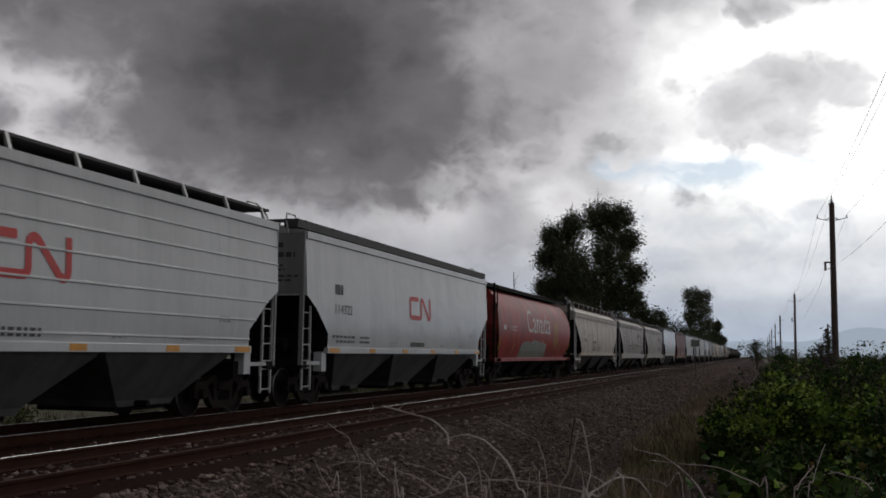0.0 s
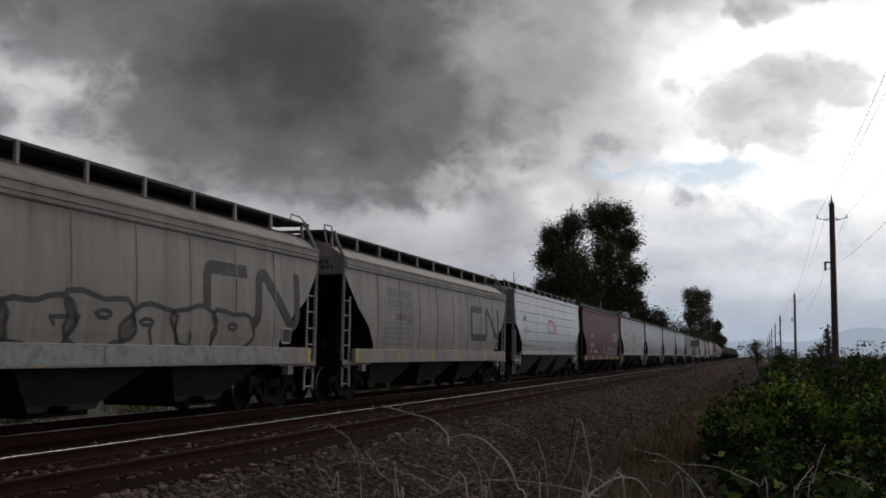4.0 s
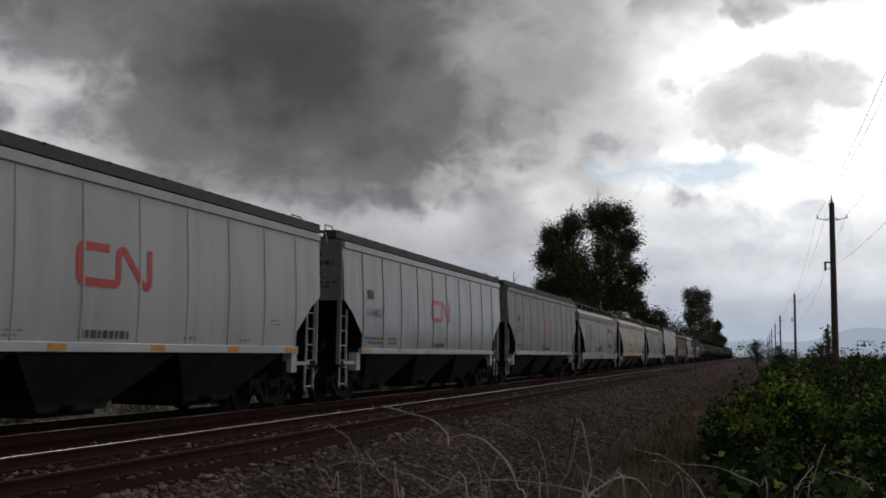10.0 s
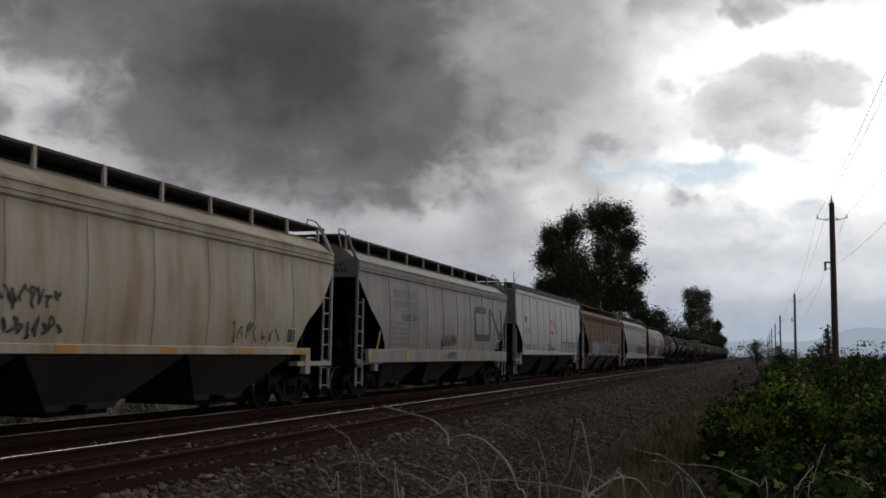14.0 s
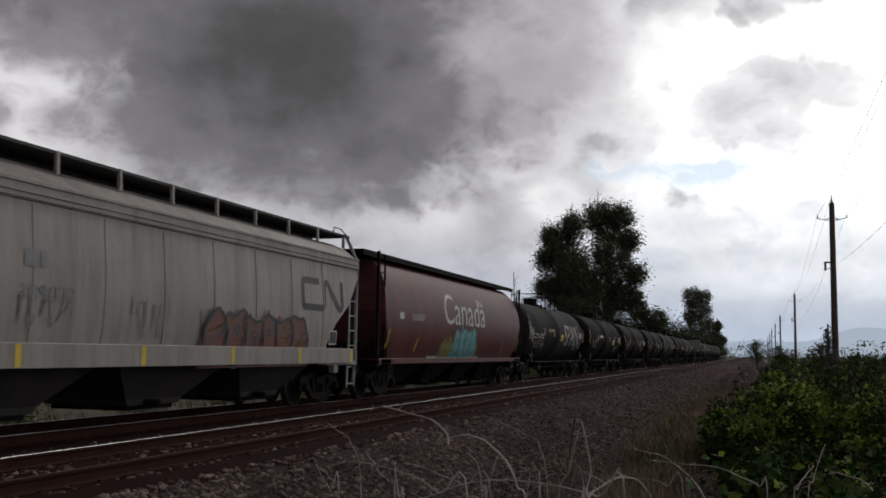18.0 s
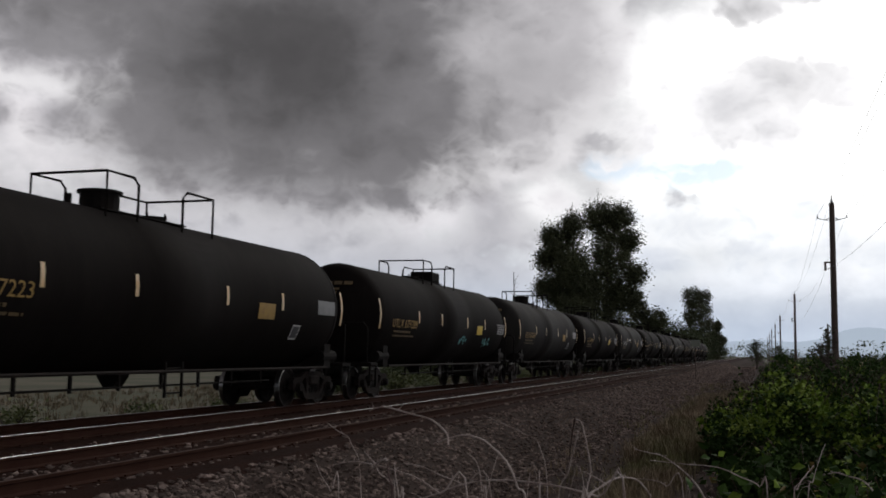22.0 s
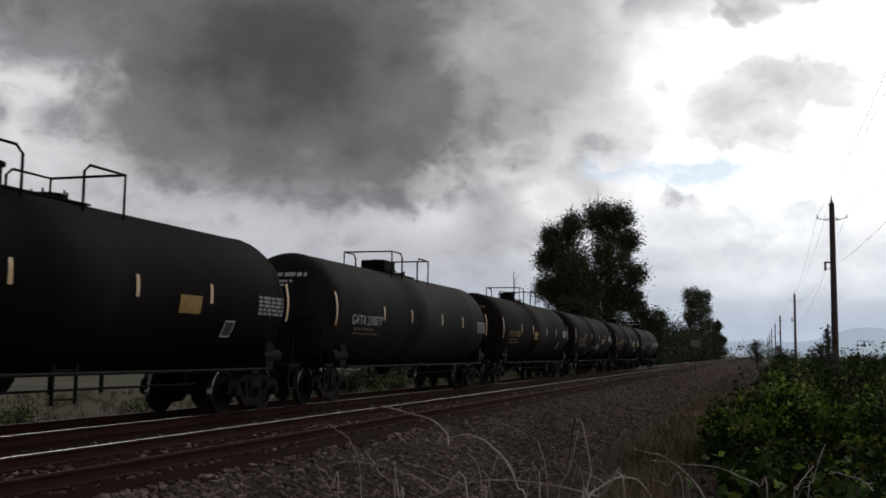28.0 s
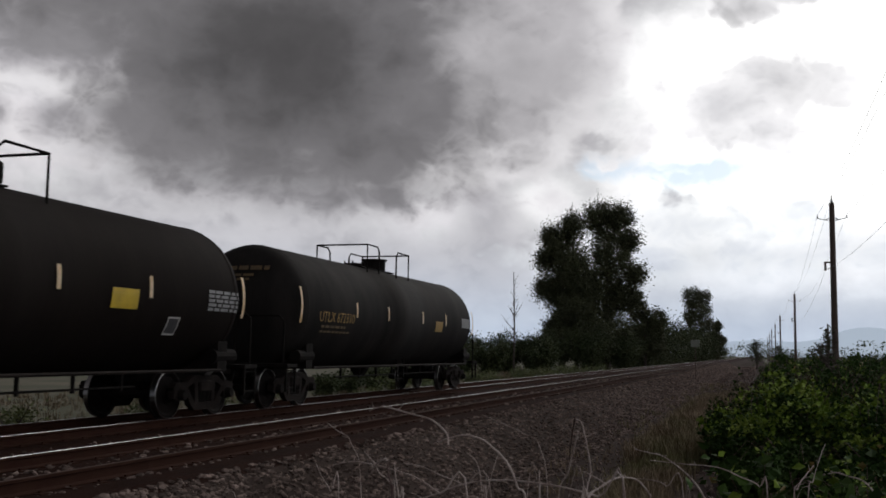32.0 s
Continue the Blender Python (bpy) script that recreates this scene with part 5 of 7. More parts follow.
def far_side():
    tall = "tall dark poplar beside the railway with ragged crown"
    poplar(-31.0, 166, -1.4, 26.5, [(1.4, 23.6, 2.5, 2.4), (-1.9, 22.3, 2.0, 1.9), (0.2, 19.0, 4.0, 3.8), (-3.2, 18.6, 1.5, 2.2), (0.3, 13.4, 3.9, 4.6), (-3.0, 13.8, 1.7, 2.2), (0.4, 6.5, 4.2, 5.6), (2.5, 10.0, 2.8, 6.0)], 3, tall, 62000, 0.31, "poplars", 1)
    poplar(-24.1, 170, -1.4, 29.3, [(-1.7, 25.6, 2.1, 3.1), (2.1, 25.4, 2.7, 2.3), (0.6, 20.2, 4.0, 3.8), (3.6, 21.8, 1.9, 1.6), (4.4, 16.0, 2.4, 1.6), (-0.8, 14.0, 4.6, 5.0), (3.0, 12.2, 2.6, 1.9), (-0.6, 6.0, 5.0, 5.4)], 8, tall, 74000, 0.31, "poplars", 3)
    poplar(-27.8, 161, -1.4, 20.0, [(0.3, 15.0, 3.0, 4.6), (0, 9.0, 4.4, 3.6), (-2.5, 5.0, 3.6, 4.4), (2.6, 5.0, 3.8, 4.4)], 5, tall, 42000, 0.3, "poplars")
    poplar(-19.6, 186, -1.4, 13.5, [(-1.4, 10.6, 2.2, 2.4), (1.6, 9.0, 2.4, 2.6), (0, 5.0, 4.2, 4.6)], 9, "dark broad-leaved tree in a trackside row", 22000, 0.3, "poplars")
    poplar(-27.0, 470, -1.4, 33.0, [(-1.6, 29.5, 5.2, 3.6), (3.6, 28.8, 3.6, 3.2), (0.6, 23.5, 7.0, 4.8), (-3.0, 20.0, 3.0, 3.0), (2.0, 16.5, 7.6, 5.4), (0, 8.0, 7.0, 7.5)], 12, "far tall poplar beside the railway", 22000, 0.62, "far poplars")
    poplar(-18.6, 478, -1.4, 20.0, [(0.5, 15.8, 2.8, 2.8), (-1.0, 11.0, 4.4, 3.8), (2.4, 9.5, 2.6, 2.4), (0, 5.0, 5.0, 5.0)], 13, "far poplar beside the railway", 13000, 0.6, "far poplars")
    rnd = random.Random(6)
    bush = "dense dark green bush in the trackside thicket"
    spots = [(-40, 118, 4.6), (-36, 122, 4.9), (-33, 126, 4.4), (-37.5, 130, 5.2), (-28, 134, 4.0), (-42, 126, 5.0), (-30, 140, 5.2), (-34, 138, 5.6), (-31, 146, 6.0), (-24, 152, 7.0), (-21, 165, 6.5), (-21.5, 190, 9.5), (-22, 205, 10.5), (-21.5, 225, 11.5), (-22.5, 245, 12.5), (-21, 262, 11.0), (-21.5, 290, 12.0), (-21, 320, 12.5), (-21.5, 355, 12.0), (-21, 400, 12.0), (-21.5, 440, 13.0)]
    for i, (x, y, h) in enumerate(spots):
        shrub("bush", x, y, -1.4, h, h * 0.62, 20 + i, bush, 6500 if y < 260 else 4000, 0.2 + y * 0.0009)
    for i, (x, y, h) in enumerate([(-24.5, 55, 1.3), (-25, 60, 1.6), (-25.5, 66, 1.8), (-26.5, 72, 2.0), (-27.5, 79, 2.3), (-28.5, 86, 2.6), (-30, 94, 3.2), (-31.5, 101, 3.8), (-33.5, 108, 4.4)]):
        shrub("bush", x, y, -1.4, h, h * 0.9, 140 + i, "low dark green bush behind the track", 3000, 0.16)
    for i in range(9):
        shrub("bush", -44 - 6 * i, 150 + 14 * i, -1.45, rnd.uniform(3.5, 5.5), 4.0, 60 + i, "low green bush along the field", 4000, 0.3)
    for i in range(7):
        shrub("weed_clump", -17.6 - rnd.uniform(0, 2.5), 24 + 6 * i + rnd.uniform(-2, 2), -1.38, rnd.uniform(0.7, 1.3), 1.1, 80 + i, "low green weeds beside the ballast", 900, 0.12, M_grass, "weeds along the track")
    for i in range(12):
        shrub("weed_clump", -19 - rnd.uniform(0, 5), 62 + 6 * i + rnd.uniform(-2, 2), -1.38, rnd.uniform(0.8, 1.5), 1.6, 100 + i, "low green weeds beside the ballast", 1200, 0.16, M_grass, "weeds along the track")
    # bare tree and dead snag
    t = new("bare_tree")
    t.location = (-31.5, 133, -1.4)
    tagged(t, "thin bare dead trunk standing above the bushes", "dead tree")
    bm = bmesh.new()
    pipe(bm, [(0, 0, 0), (0.1, 0, 6), (-0.05, 0, 13.6)], 0.16, 6, 0.05)
    part("trunk", bm, M_bark, t)
    bm = bmesh.new()
    for i in range(26):
        k = rnd.uniform(3.5, 12.5)
        a = rnd.uniform(0, 6.28)
        q = rnd.uniform(0.4, 2.8) * (1.0 if k < 8.5 else 0.25)
        m = Vector((math.cos(a) * q * 0.5, math.sin(a) * q * 0.5, k + 0.4 * q))
        tip = Vector((math.cos(a) * q, math.sin(a) * q, k + q * 0.9))
        pipe(bm, [(0, 0, k), m, tip], 0.045, 4, 0.012)
        pipe(bm, [m, m + Vector((rnd.uniform(-0.6, 0.6), 0.2, 0.7))], 0.025, 3, 0.01)
    part("twigwork", bm, M_bark, t)["kind"] = "stuff"


def blades(name, label, xr, yr, n, h, material, seed, power=1.4, ground_z=None):
    rng = np.random.default_rng(seed)
    x = xr[0] + (xr[1] - xr[0]) * rng.random(n)
    y = yr[0] + (yr[1] - yr[0]) * rng.random(n) ** power
    # tufts
    tuft = rng.normal(size=(n, 2)) * 0.1
    k = rng.integers(0, max(2, n // 14), n)
    x, y = x[k] + tuft[:, 0], y[k] + tuft[:, 1]
    z = np.interp(x, [-60, -30, -16, -15.4, -13.7, -6.55, -5.0, -4.2, -1, 2, 8, 30], [-1.45, -1.4, -1.35, -1.35, -0.3, -0.3, -1.0, -1.14, -1.02, -0.98, -1.1, -1.3]) - 0.03
    hh = h * rng.uniform(0.4, 1.2, n)
    a = rng.uniform(0, 6.283, n)
    bend = hh * rng.uniform(0.1, 0.6, n)
    w = 0.004 + 0.006 * rng.random(n) + y * 0.00012
    cx, sx = np.cos(a), np.sin(a)
    co = np.empty((n, 5, 3))
    for i, (k1, k2, kw) in enumerate(((0, 0, 1), (0, 0, -1), (0.6, 0.35, 0.8), (0.6, 0.35, -0.8), (1, 1, 0))):
        co[:, i, 0] = x + cx * bend * k2 - sx * w * kw
        co[:, i, 1] = y + sx * bend * k2 + cx * w * kw
        co[:, i, 2] = z + hh * k1 * (1 - 0.12 * k2)
    b = 5 * np.arange(n)
    f = np.concatenate([np.stack([b, b + 1, b + 3], 1), np.stack([b, b + 3, b + 2], 1), np.stack([b + 2, b + 3, b + 4], 1)])
    me = bpy.data.meshes.new(name)
    me.from_pydata(co.reshape(-1, 3).tolist(), [], f.tolist())
    me.materials.append(material)
    tagged(new(name, me), label, "grass", kind="stuff")


def thicket():
    """The bramble hedge: rounded mounds grown into one another, canes inside, leaves in threes over them."""
    rnd = random.Random(3)
    # the mounds nearest to the gravel's edge: x, y, half width, height
    mounds = [(0.55, 20.0, 1.5, 2.0), (-0.2, 23.2, 1.15, 1.45), (2.1, 18.8, 1.5, 1.9), (0.5, 16.6, 1.25, 1.05), (2.5, 15.4, 1.4, 1.3), (3.4, 21, 1.7, 2.0), (-0.1, 27, 1.35, 1.75), (1.6, 25, 1.8, 2.1), (1.2, 13.6, 1.1, 0.85)]
    y = 28.0
    while y < 125:
        left = -0.95 + 0.011 * y + rnd.uniform(-0.15, 0.35)
        x = left
        while x < 1.8 + 0.135 * y:
            r = rnd.uniform(1.1, 1.9) * (1 + 0.004 * y)
            x += r * (1.0 if x == left else 0.8)
            mounds.append((x, y + rnd.uniform(-1.0, 1.0), r, float(np.interp(y, [26, 40, 70, 125], [1.95, 2.1, 2.45, 2.85])) * rnd.uniform(0.78, 1.04)))
            x += r * 0.55
        y += 2.6 + 0.05 * (y - 28)
    hedge = new("bramble_thicket")
    tagged(hedge, "dense green bramble thicket beside the gravel", "bramble", kind="stuff")
    bm = bmesh.new()
    for x, y, r, h in mounds:
        for _ in range(9 if y < 40 else 2):
            a, q = rnd.uniform(0, 6.283), rnd.uniform(0.4, 1.1)
            b = Vector((x, y, -1.0))
            out = Vector((math.cos(a), math.sin(a), 0)) * r
            pipe(bm, [b + out * 0.2, b + out * 0.45 * q + Vector((0, 0, h * 0.8)), b + out * 0.8 * q + Vector((0, 0, h * 1.02)), b + out * 1.15 * q + Vector((0, 0, h * 0.7))], 0.008, 4, 0.003)
    part("canes", bm, M_cane2, hedge)
    rng = np.random.default_rng(11)
    # young: the brighter leaves that paint highlights on the mound tops
    old, young, sere = [], [], []
    for i, (x, y, r, h) in enumerate(mounds):
        n = int(np.clip(2.6e6 * r * h / (y + 6) ** 2, 220, 15000)) // 3
        k = max(12, n // 9)
        d = rng.normal(size=(k, 3))
        d[:, 2] = np.abs(d[:, 2]) * 0.9 - 0.12
        d /= np.linalg.norm(d, axis=1)[:, None]
        deep = rng.random(k) ** 1.6
        pick = rng.integers(0, k, n)
        v = d[pick] + rng.normal(size=(n, 3)) * 0.11
        v /= np.linalg.norm(v, axis=1)[:, None]
        lump = 1 + 0.13 * np.sin(v[:, 0] * 7 + i) * np.sin(v[:, 1] * 6 + 2 * i) + 0.1 * np.sin(v[:, 2] * 9 + v[:, 0] * 5)
        rad = lump * (1 - 0.42 * deep[pick] - 0.1 * rng.random(n))
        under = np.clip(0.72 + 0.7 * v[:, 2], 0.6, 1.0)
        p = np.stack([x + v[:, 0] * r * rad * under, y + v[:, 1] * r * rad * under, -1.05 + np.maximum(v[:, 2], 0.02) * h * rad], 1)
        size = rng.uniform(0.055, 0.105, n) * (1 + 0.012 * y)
        # upper outer clumps take a brighter leaf colour as painted highlights
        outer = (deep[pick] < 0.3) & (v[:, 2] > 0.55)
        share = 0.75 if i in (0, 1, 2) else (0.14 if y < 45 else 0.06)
        crest = outer & (rng.random(k)[pick] < share)
        faded = ~crest & (rng.random(n) < 0.012)
        for group, keep in ((old, ~crest & ~faded), (young, crest), (sere, faded)):
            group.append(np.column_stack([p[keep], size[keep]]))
    for name, group, material, seed in (("foliage", old, M_bramble, 1), ("young_foliage", young, M_bright, 2), ("old_foliage", sere, M_sere, 3)):
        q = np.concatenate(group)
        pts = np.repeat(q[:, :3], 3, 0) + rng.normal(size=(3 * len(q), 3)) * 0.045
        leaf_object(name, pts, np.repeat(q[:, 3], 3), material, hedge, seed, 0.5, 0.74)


def cane(parent, pts, r, material):
    """A slender arching cane through a few points, with short side twigs."""
    v = [Vector(p) for p in pts]
    out = []
    for i in range(len(v) - 1):
        p0, p1, p2, p3 = v[max(i - 1, 0)], v[i], v[i + 1], v[min(i + 2, len(v) - 1)]
        for k in range(5):
            s = k / 5
            out.append(0.5 * (2 * p1 + (p2 - p0) * s + (2 * p0 - 5 * p1 + 4 * p2 - p3) * s * s + (3 * p1 - p0 - 3 * p2 + p3) * s ** 3))
    out.append(v[-1])
    bm = bmesh.new()
    r *= 1.25
    pipe(bm, out, r, 6, r * 0.45)
    rnd = random.Random(int(abs(v[0].x * 1000)))
    for p in out[2:-1:3]:
        d = Vector((rnd.uniform(-1, 1), rnd.uniform(-0.6, 0.6), rnd.uniform(0.1, 1.0))).normalized()
        pipe(bm, [p, p + d * rnd.uniform(0.012, 0.03)], r * 0.6, 4, r * 0.1)
    part("cane", bm, material, parent)


far_side()
blades("field_grass", "pale dry and green grass beyond the track", (-40, -14.6), (14, 150), 45000, 0.38, M_hay, 1, 1.2)
blades("trackside_grass", "green grass along the far ballast edge", (-20, -14.2), (16, 140), 30000, 0.45, M_grass, 2, 1.2)
blades("dry_grass", "brown dry grass between the gravel and the brambles", (-2.9, -0.6), (23, 56), 15000, 0.62, M_straw, 3, 1.4)
blades("brown_grass", "brown dry grass tufts at the foot of the brambles", (-2.5, -1.35), (14.5, 23), 3000, 0.42, M_straw, 5, 1.0)
blades("gravel_weeds", "thin dry stalks on the gravelly soil", (-4.6, -0.9), (11, 90), 3500, 0.3, M_straw, 4, 1.6)
thicket()


def dead_brambles():
    dead = new("dead_bramble")
    tagged(dead, "tangle of pale dead bramble canes arching over the gravel", "bramble")
    cane(dead, [(-0.91, 4.12, -1), (-0.91, 4.12, 0.59), (-0.96, 4.13, 0.81), (-1.01, 4.16, 0.9), (-1.08, 4.18, 0.96), (-1.14, 4.21, 0.99), (-1.22, 4.24, 1), (-1.3, 4.27, 0.98), (-1.38, 4.3, 0.95)], 0.0045, M_cane)
    cane(dead, [(-1.27, 4.17, 0.96), (-1.29, 4.22, 1), (-1.33, 4.25, 1.03), (-1.39, 4.28, 1.06), (-1.49, 4.3, 1.08), (-1.59, 4.32, 1.1), (-1.66, 4.35, 1.1), (-1.72, 4.39, 1.08)], 0.0035, M_cane)
    cane(dead, [(-0.68, 4.08, -1), (-0.68, 4.08, 0.61), (-0.67, 4.12, 0.81), (-0.66, 4.16, 0.88), (-0.68, 4.2, 0.97), (-0.7, 4.24, 1.03), (-0.72, 4.28, 1.07), (-0.75, 4.32, 1.08)], 0.0032, M_cane)
    cane(dead, [(-0.7, 4.02, 1.1), (-0.72, 4.07, 1.04), (-0.74, 4.13, 0.96), (-0.75, 4.18, 0.92)], 0.003, M_cane2)
    cane(dead, [(-0.69, 4.03, 1.05), (-0.72, 4.08, 0.96), (-0.75, 4.13, 0.87), (-0.79, 4.18, 0.81), (-0.82, 4.24, 0.64)], 0.003, M_cane)
    cane(dead, [(-0.5, 4.02, -1), (-0.5, 4.02, 0.76), (-0.61, 4.03, 0.8), (-0.76, 4.03, 0.83), (-0.88, 4.04, 0.84), (-0.98, 4.07, 0.84), (-1.1, 4.08, 0.83), (-1.21, 4.11, 0.8), (-1.31, 4.13, 0.76), (-1.39, 4.16, 0.73)], 0.0038, M_cane)
    cane(dead, [(-0.65, 3.87, -1), (-0.65, 3.87, 0.69), (-0.63, 3.92, 0.81), (-0.6, 3.97, 0.84), (-0.55, 4.04, 0.87), (-0.51, 4.11, 0.87), (-0.47, 4.17, 0.85), (-0.43, 4.24, 0.78), (-0.43, 4.31, 0.66)], 0.0042, M_cane)
    cane(dead, [(-0.16, 4.46, -1), (-0.16, 4.46, 0.58), (-0.23, 4.47, 0.76), (-0.3, 4.49, 0.85), (-0.4, 4.5, 0.92), (-0.46, 4.53, 0.93), (-0.53, 4.57, 0.94)], 0.0032, M_cane)
    cane(dead, [(-0.32, 4.6, -1), (-0.32, 4.6, 0.69), (-0.4, 4.62, 0.78), (-0.46, 4.65, 0.8), (-0.55, 4.68, 0.8)], 0.0022, M_cane)
    cane(dead, [(-1.3, 3.56, -1), (-1.3, 3.56, 0.7), (-1.31, 3.6, 0.82), (-1.34, 3.63, 0.9), (-1.36, 3.67, 0.94)], 0.0042, M_cane2)
    cane(dead, [(-1.31, 3.53, 0.96), (-1.35, 3.57, 0.95), (-1.39, 3.61, 0.92), (-1.42, 3.66, 0.89)], 0.0042, M_cane)
    cane(dead, [(-1.29, 3.67, -1), (-1.29, 3.67, 0.68), (-1.32, 3.7, 0.8), (-1.35, 3.74, 0.87), (-1.37, 3.78, 0.92)], 0.0032, M_cane)
    cane(dead, [(-1.11, 3.93, -1), (-1.11, 3.93, 0.74), (-1.23, 3.94, 0.79), (-1.33, 3.96, 0.84), (-1.44, 3.97, 0.87), (-1.56, 3.98, 0.89), (-1.65, 4.01, 0.89), (-1.74, 4.04, 0.87)], 0.0034, M_cane)
    cane(dead, [(-1.07, 4.16, -1), (-1.07, 4.16, 0.71), (-1.2, 4.16, 0.8), (-1.3, 4.18, 0.83), (-1.39, 4.2, 0.86), (-1.49, 4.22, 0.87)], 0.0024, M_cane)
    cane(dead, [(-1.12, 4.26, -1), (-1.12, 4.26, 0.62), (-1.15, 4.28, 0.76), (-1.17, 4.32, 0.83), (-1.2, 4.36, 0.88), (-1.25, 4.39, 0.91)], 0.0026, M_cane)
    cane(dead, [(-1.17, 4.35, -1), (-1.17, 4.35, 0.61), (-1.16, 4.39, 0.72), (-1.14, 4.44, 0.84), (-1.13, 4.49, 0.9)], 0.0022, M_cane)
    cane(dead, [(-1.39, 3.85, -1), (-1.39, 3.85, 0.67), (-1.42, 3.88, 0.82), (-1.48, 3.91, 0.86), (-1.52, 3.94, 0.9), (-1.58, 3.98, 0.94)], 0.0022, M_cane)
    cane(dead, [(-1.82, 4.57, -1), (-1.82, 4.57, 0.61), (-1.88, 4.57, 0.91), (-1.95, 4.59, 0.96), (-2.03, 4.62, 1)], 0.002, M_cane)
    cane(dead, [(-0.93, 4.64, -1), (-0.93, 4.64, 0.58), (-0.97, 4.64, 0.92), (-1.05, 4.66, 0.98), (-1.13, 4.69, 1.01), (-1.26, 4.69, 1.06)], 0.002, M_cane)
    cane(dead, [(0.03, 5.25, -1), (0.03, 5.25, 0.62), (-0.01, 5.28, 0.72), (-0.1, 5.3, 0.76), (-0.21, 5.31, 0.8), (-0.39, 5.31, 0.81), (-0.54, 5.31, 0.82)], 0.0034, M_cane)
    cane(dead, [(0.62, 5.13, -1), (0.62, 5.13, 0.52), (0.52, 5.13, 0.7), (0.46, 5.16, 0.78), (0.39, 5.18, 0.8), (0.34, 5.22, 0.81), (0.27, 5.25, 0.79), (0.19, 5.28, 0.77)], 0.0036, M_cane)
    cane(dead, [(0.2, 4.99, -1), (0.2, 4.99, 0.59), (0.23, 5.03, 0.79), (0.26, 5.08, 0.88), (0.29, 5.14, 0.95)], 0.0026, M_cane)
    cane(dead, [(0.14, 4.97, -1), (0.14, 4.97, 0.59), (0.16, 5.01, 0.75), (0.2, 5.07, 0.81), (0.24, 5.13, 0.85)], 0.0034, M_cane)
    cane(dead, [(-0.82, 3.92, -1), (-0.82, 3.92, 0.69), (-0.83, 3.96, 0.8), (-0.84, 4, 0.86), (-0.85, 4.05, 0.89)], 0.0024, M_cane)
    cane(dead, [(-1.64, 3.87, -1), (-1.64, 3.87, 0.72), (-1.69, 3.9, 0.78), (-1.75, 3.93, 0.84), (-1.79, 3.97, 0.88)], 0.0022, M_cane)
    cane(dead, [(-0.52, 4.12, -1), (-0.52, 4.12, 0.75), (-0.59, 4.14, 0.83), (-0.65, 4.17, 0.86), (-0.71, 4.2, 0.88)], 0.0024, M_cane)
    rnd = random.Random(17)
    for i in range(58):
        x, y = rnd.uniform(-2.3, 0.3), rnd.uniform(4.0, 6.2)
        hgt = rnd.uniform(1.3, 1.72)
        a = rnd.uniform(0, 6.283)
        q = rnd.uniform(0.2, 0.7)
        dx, dy = math.cos(a) * q, math.sin(a) * q * 0.4
        cane(dead, [(x, y, -1.0), (x + dx * 0.2, y + dy * 0.2, -1 + hgt * 0.7), (x + dx * 0.6, y + dy * 0.6, -1 + hgt), (x + dx, y + dy, -1 + hgt * 0.9)], rnd.uniform(0.0013, 0.0024), M_cane if rnd.random() < 0.5 else M_cane2)
    near = new("bramble_bush")
    tagged(near, "green bramble leaves with a few yellowing ones on thin canes", "bramble")
    bm = bmesh.new()
    for i in range(26):
        x, y = rnd.uniform(-0.3, 1.2), rnd.uniform(4.6, 6.4)
        pipe(bm, [(x, y, -1.0), (x + rnd.uniform(-0.1, 0.1), y, 0.2), (x + rnd.uniform(-0.3, 0.3), y + rnd.uniform(-0.2, 0.2), rnd.uniform(0.55, 0.85))], 0.005, 5, 0.002)
    part("stemwork", bm, M_cane2, near)["kind"] = "stuff"
    for name, n, material, seed in (("foliage", 620, M_bramble, 5), ("young_foliage", 60, M_bright, 6), ("old_foliage", 34, M_sere, 7)):
        r2 = np.random.default_rng(seed)
        x, y = r2.uniform(-0.32, 1.3, n), r2.uniform(4.5, 6.6, n)
        z = 0.86 - 0.03 * (y - 4.5) - 0.7 * r2.random(n) ** 1.6 - 0.12 * (np.sin(x * 7 + y * 3) + 1)
        leaf_object(name, np.stack([x, y, z], 1), r2.uniform(0.05, 0.105, n), material, near, seed, 0.6, 0.75)


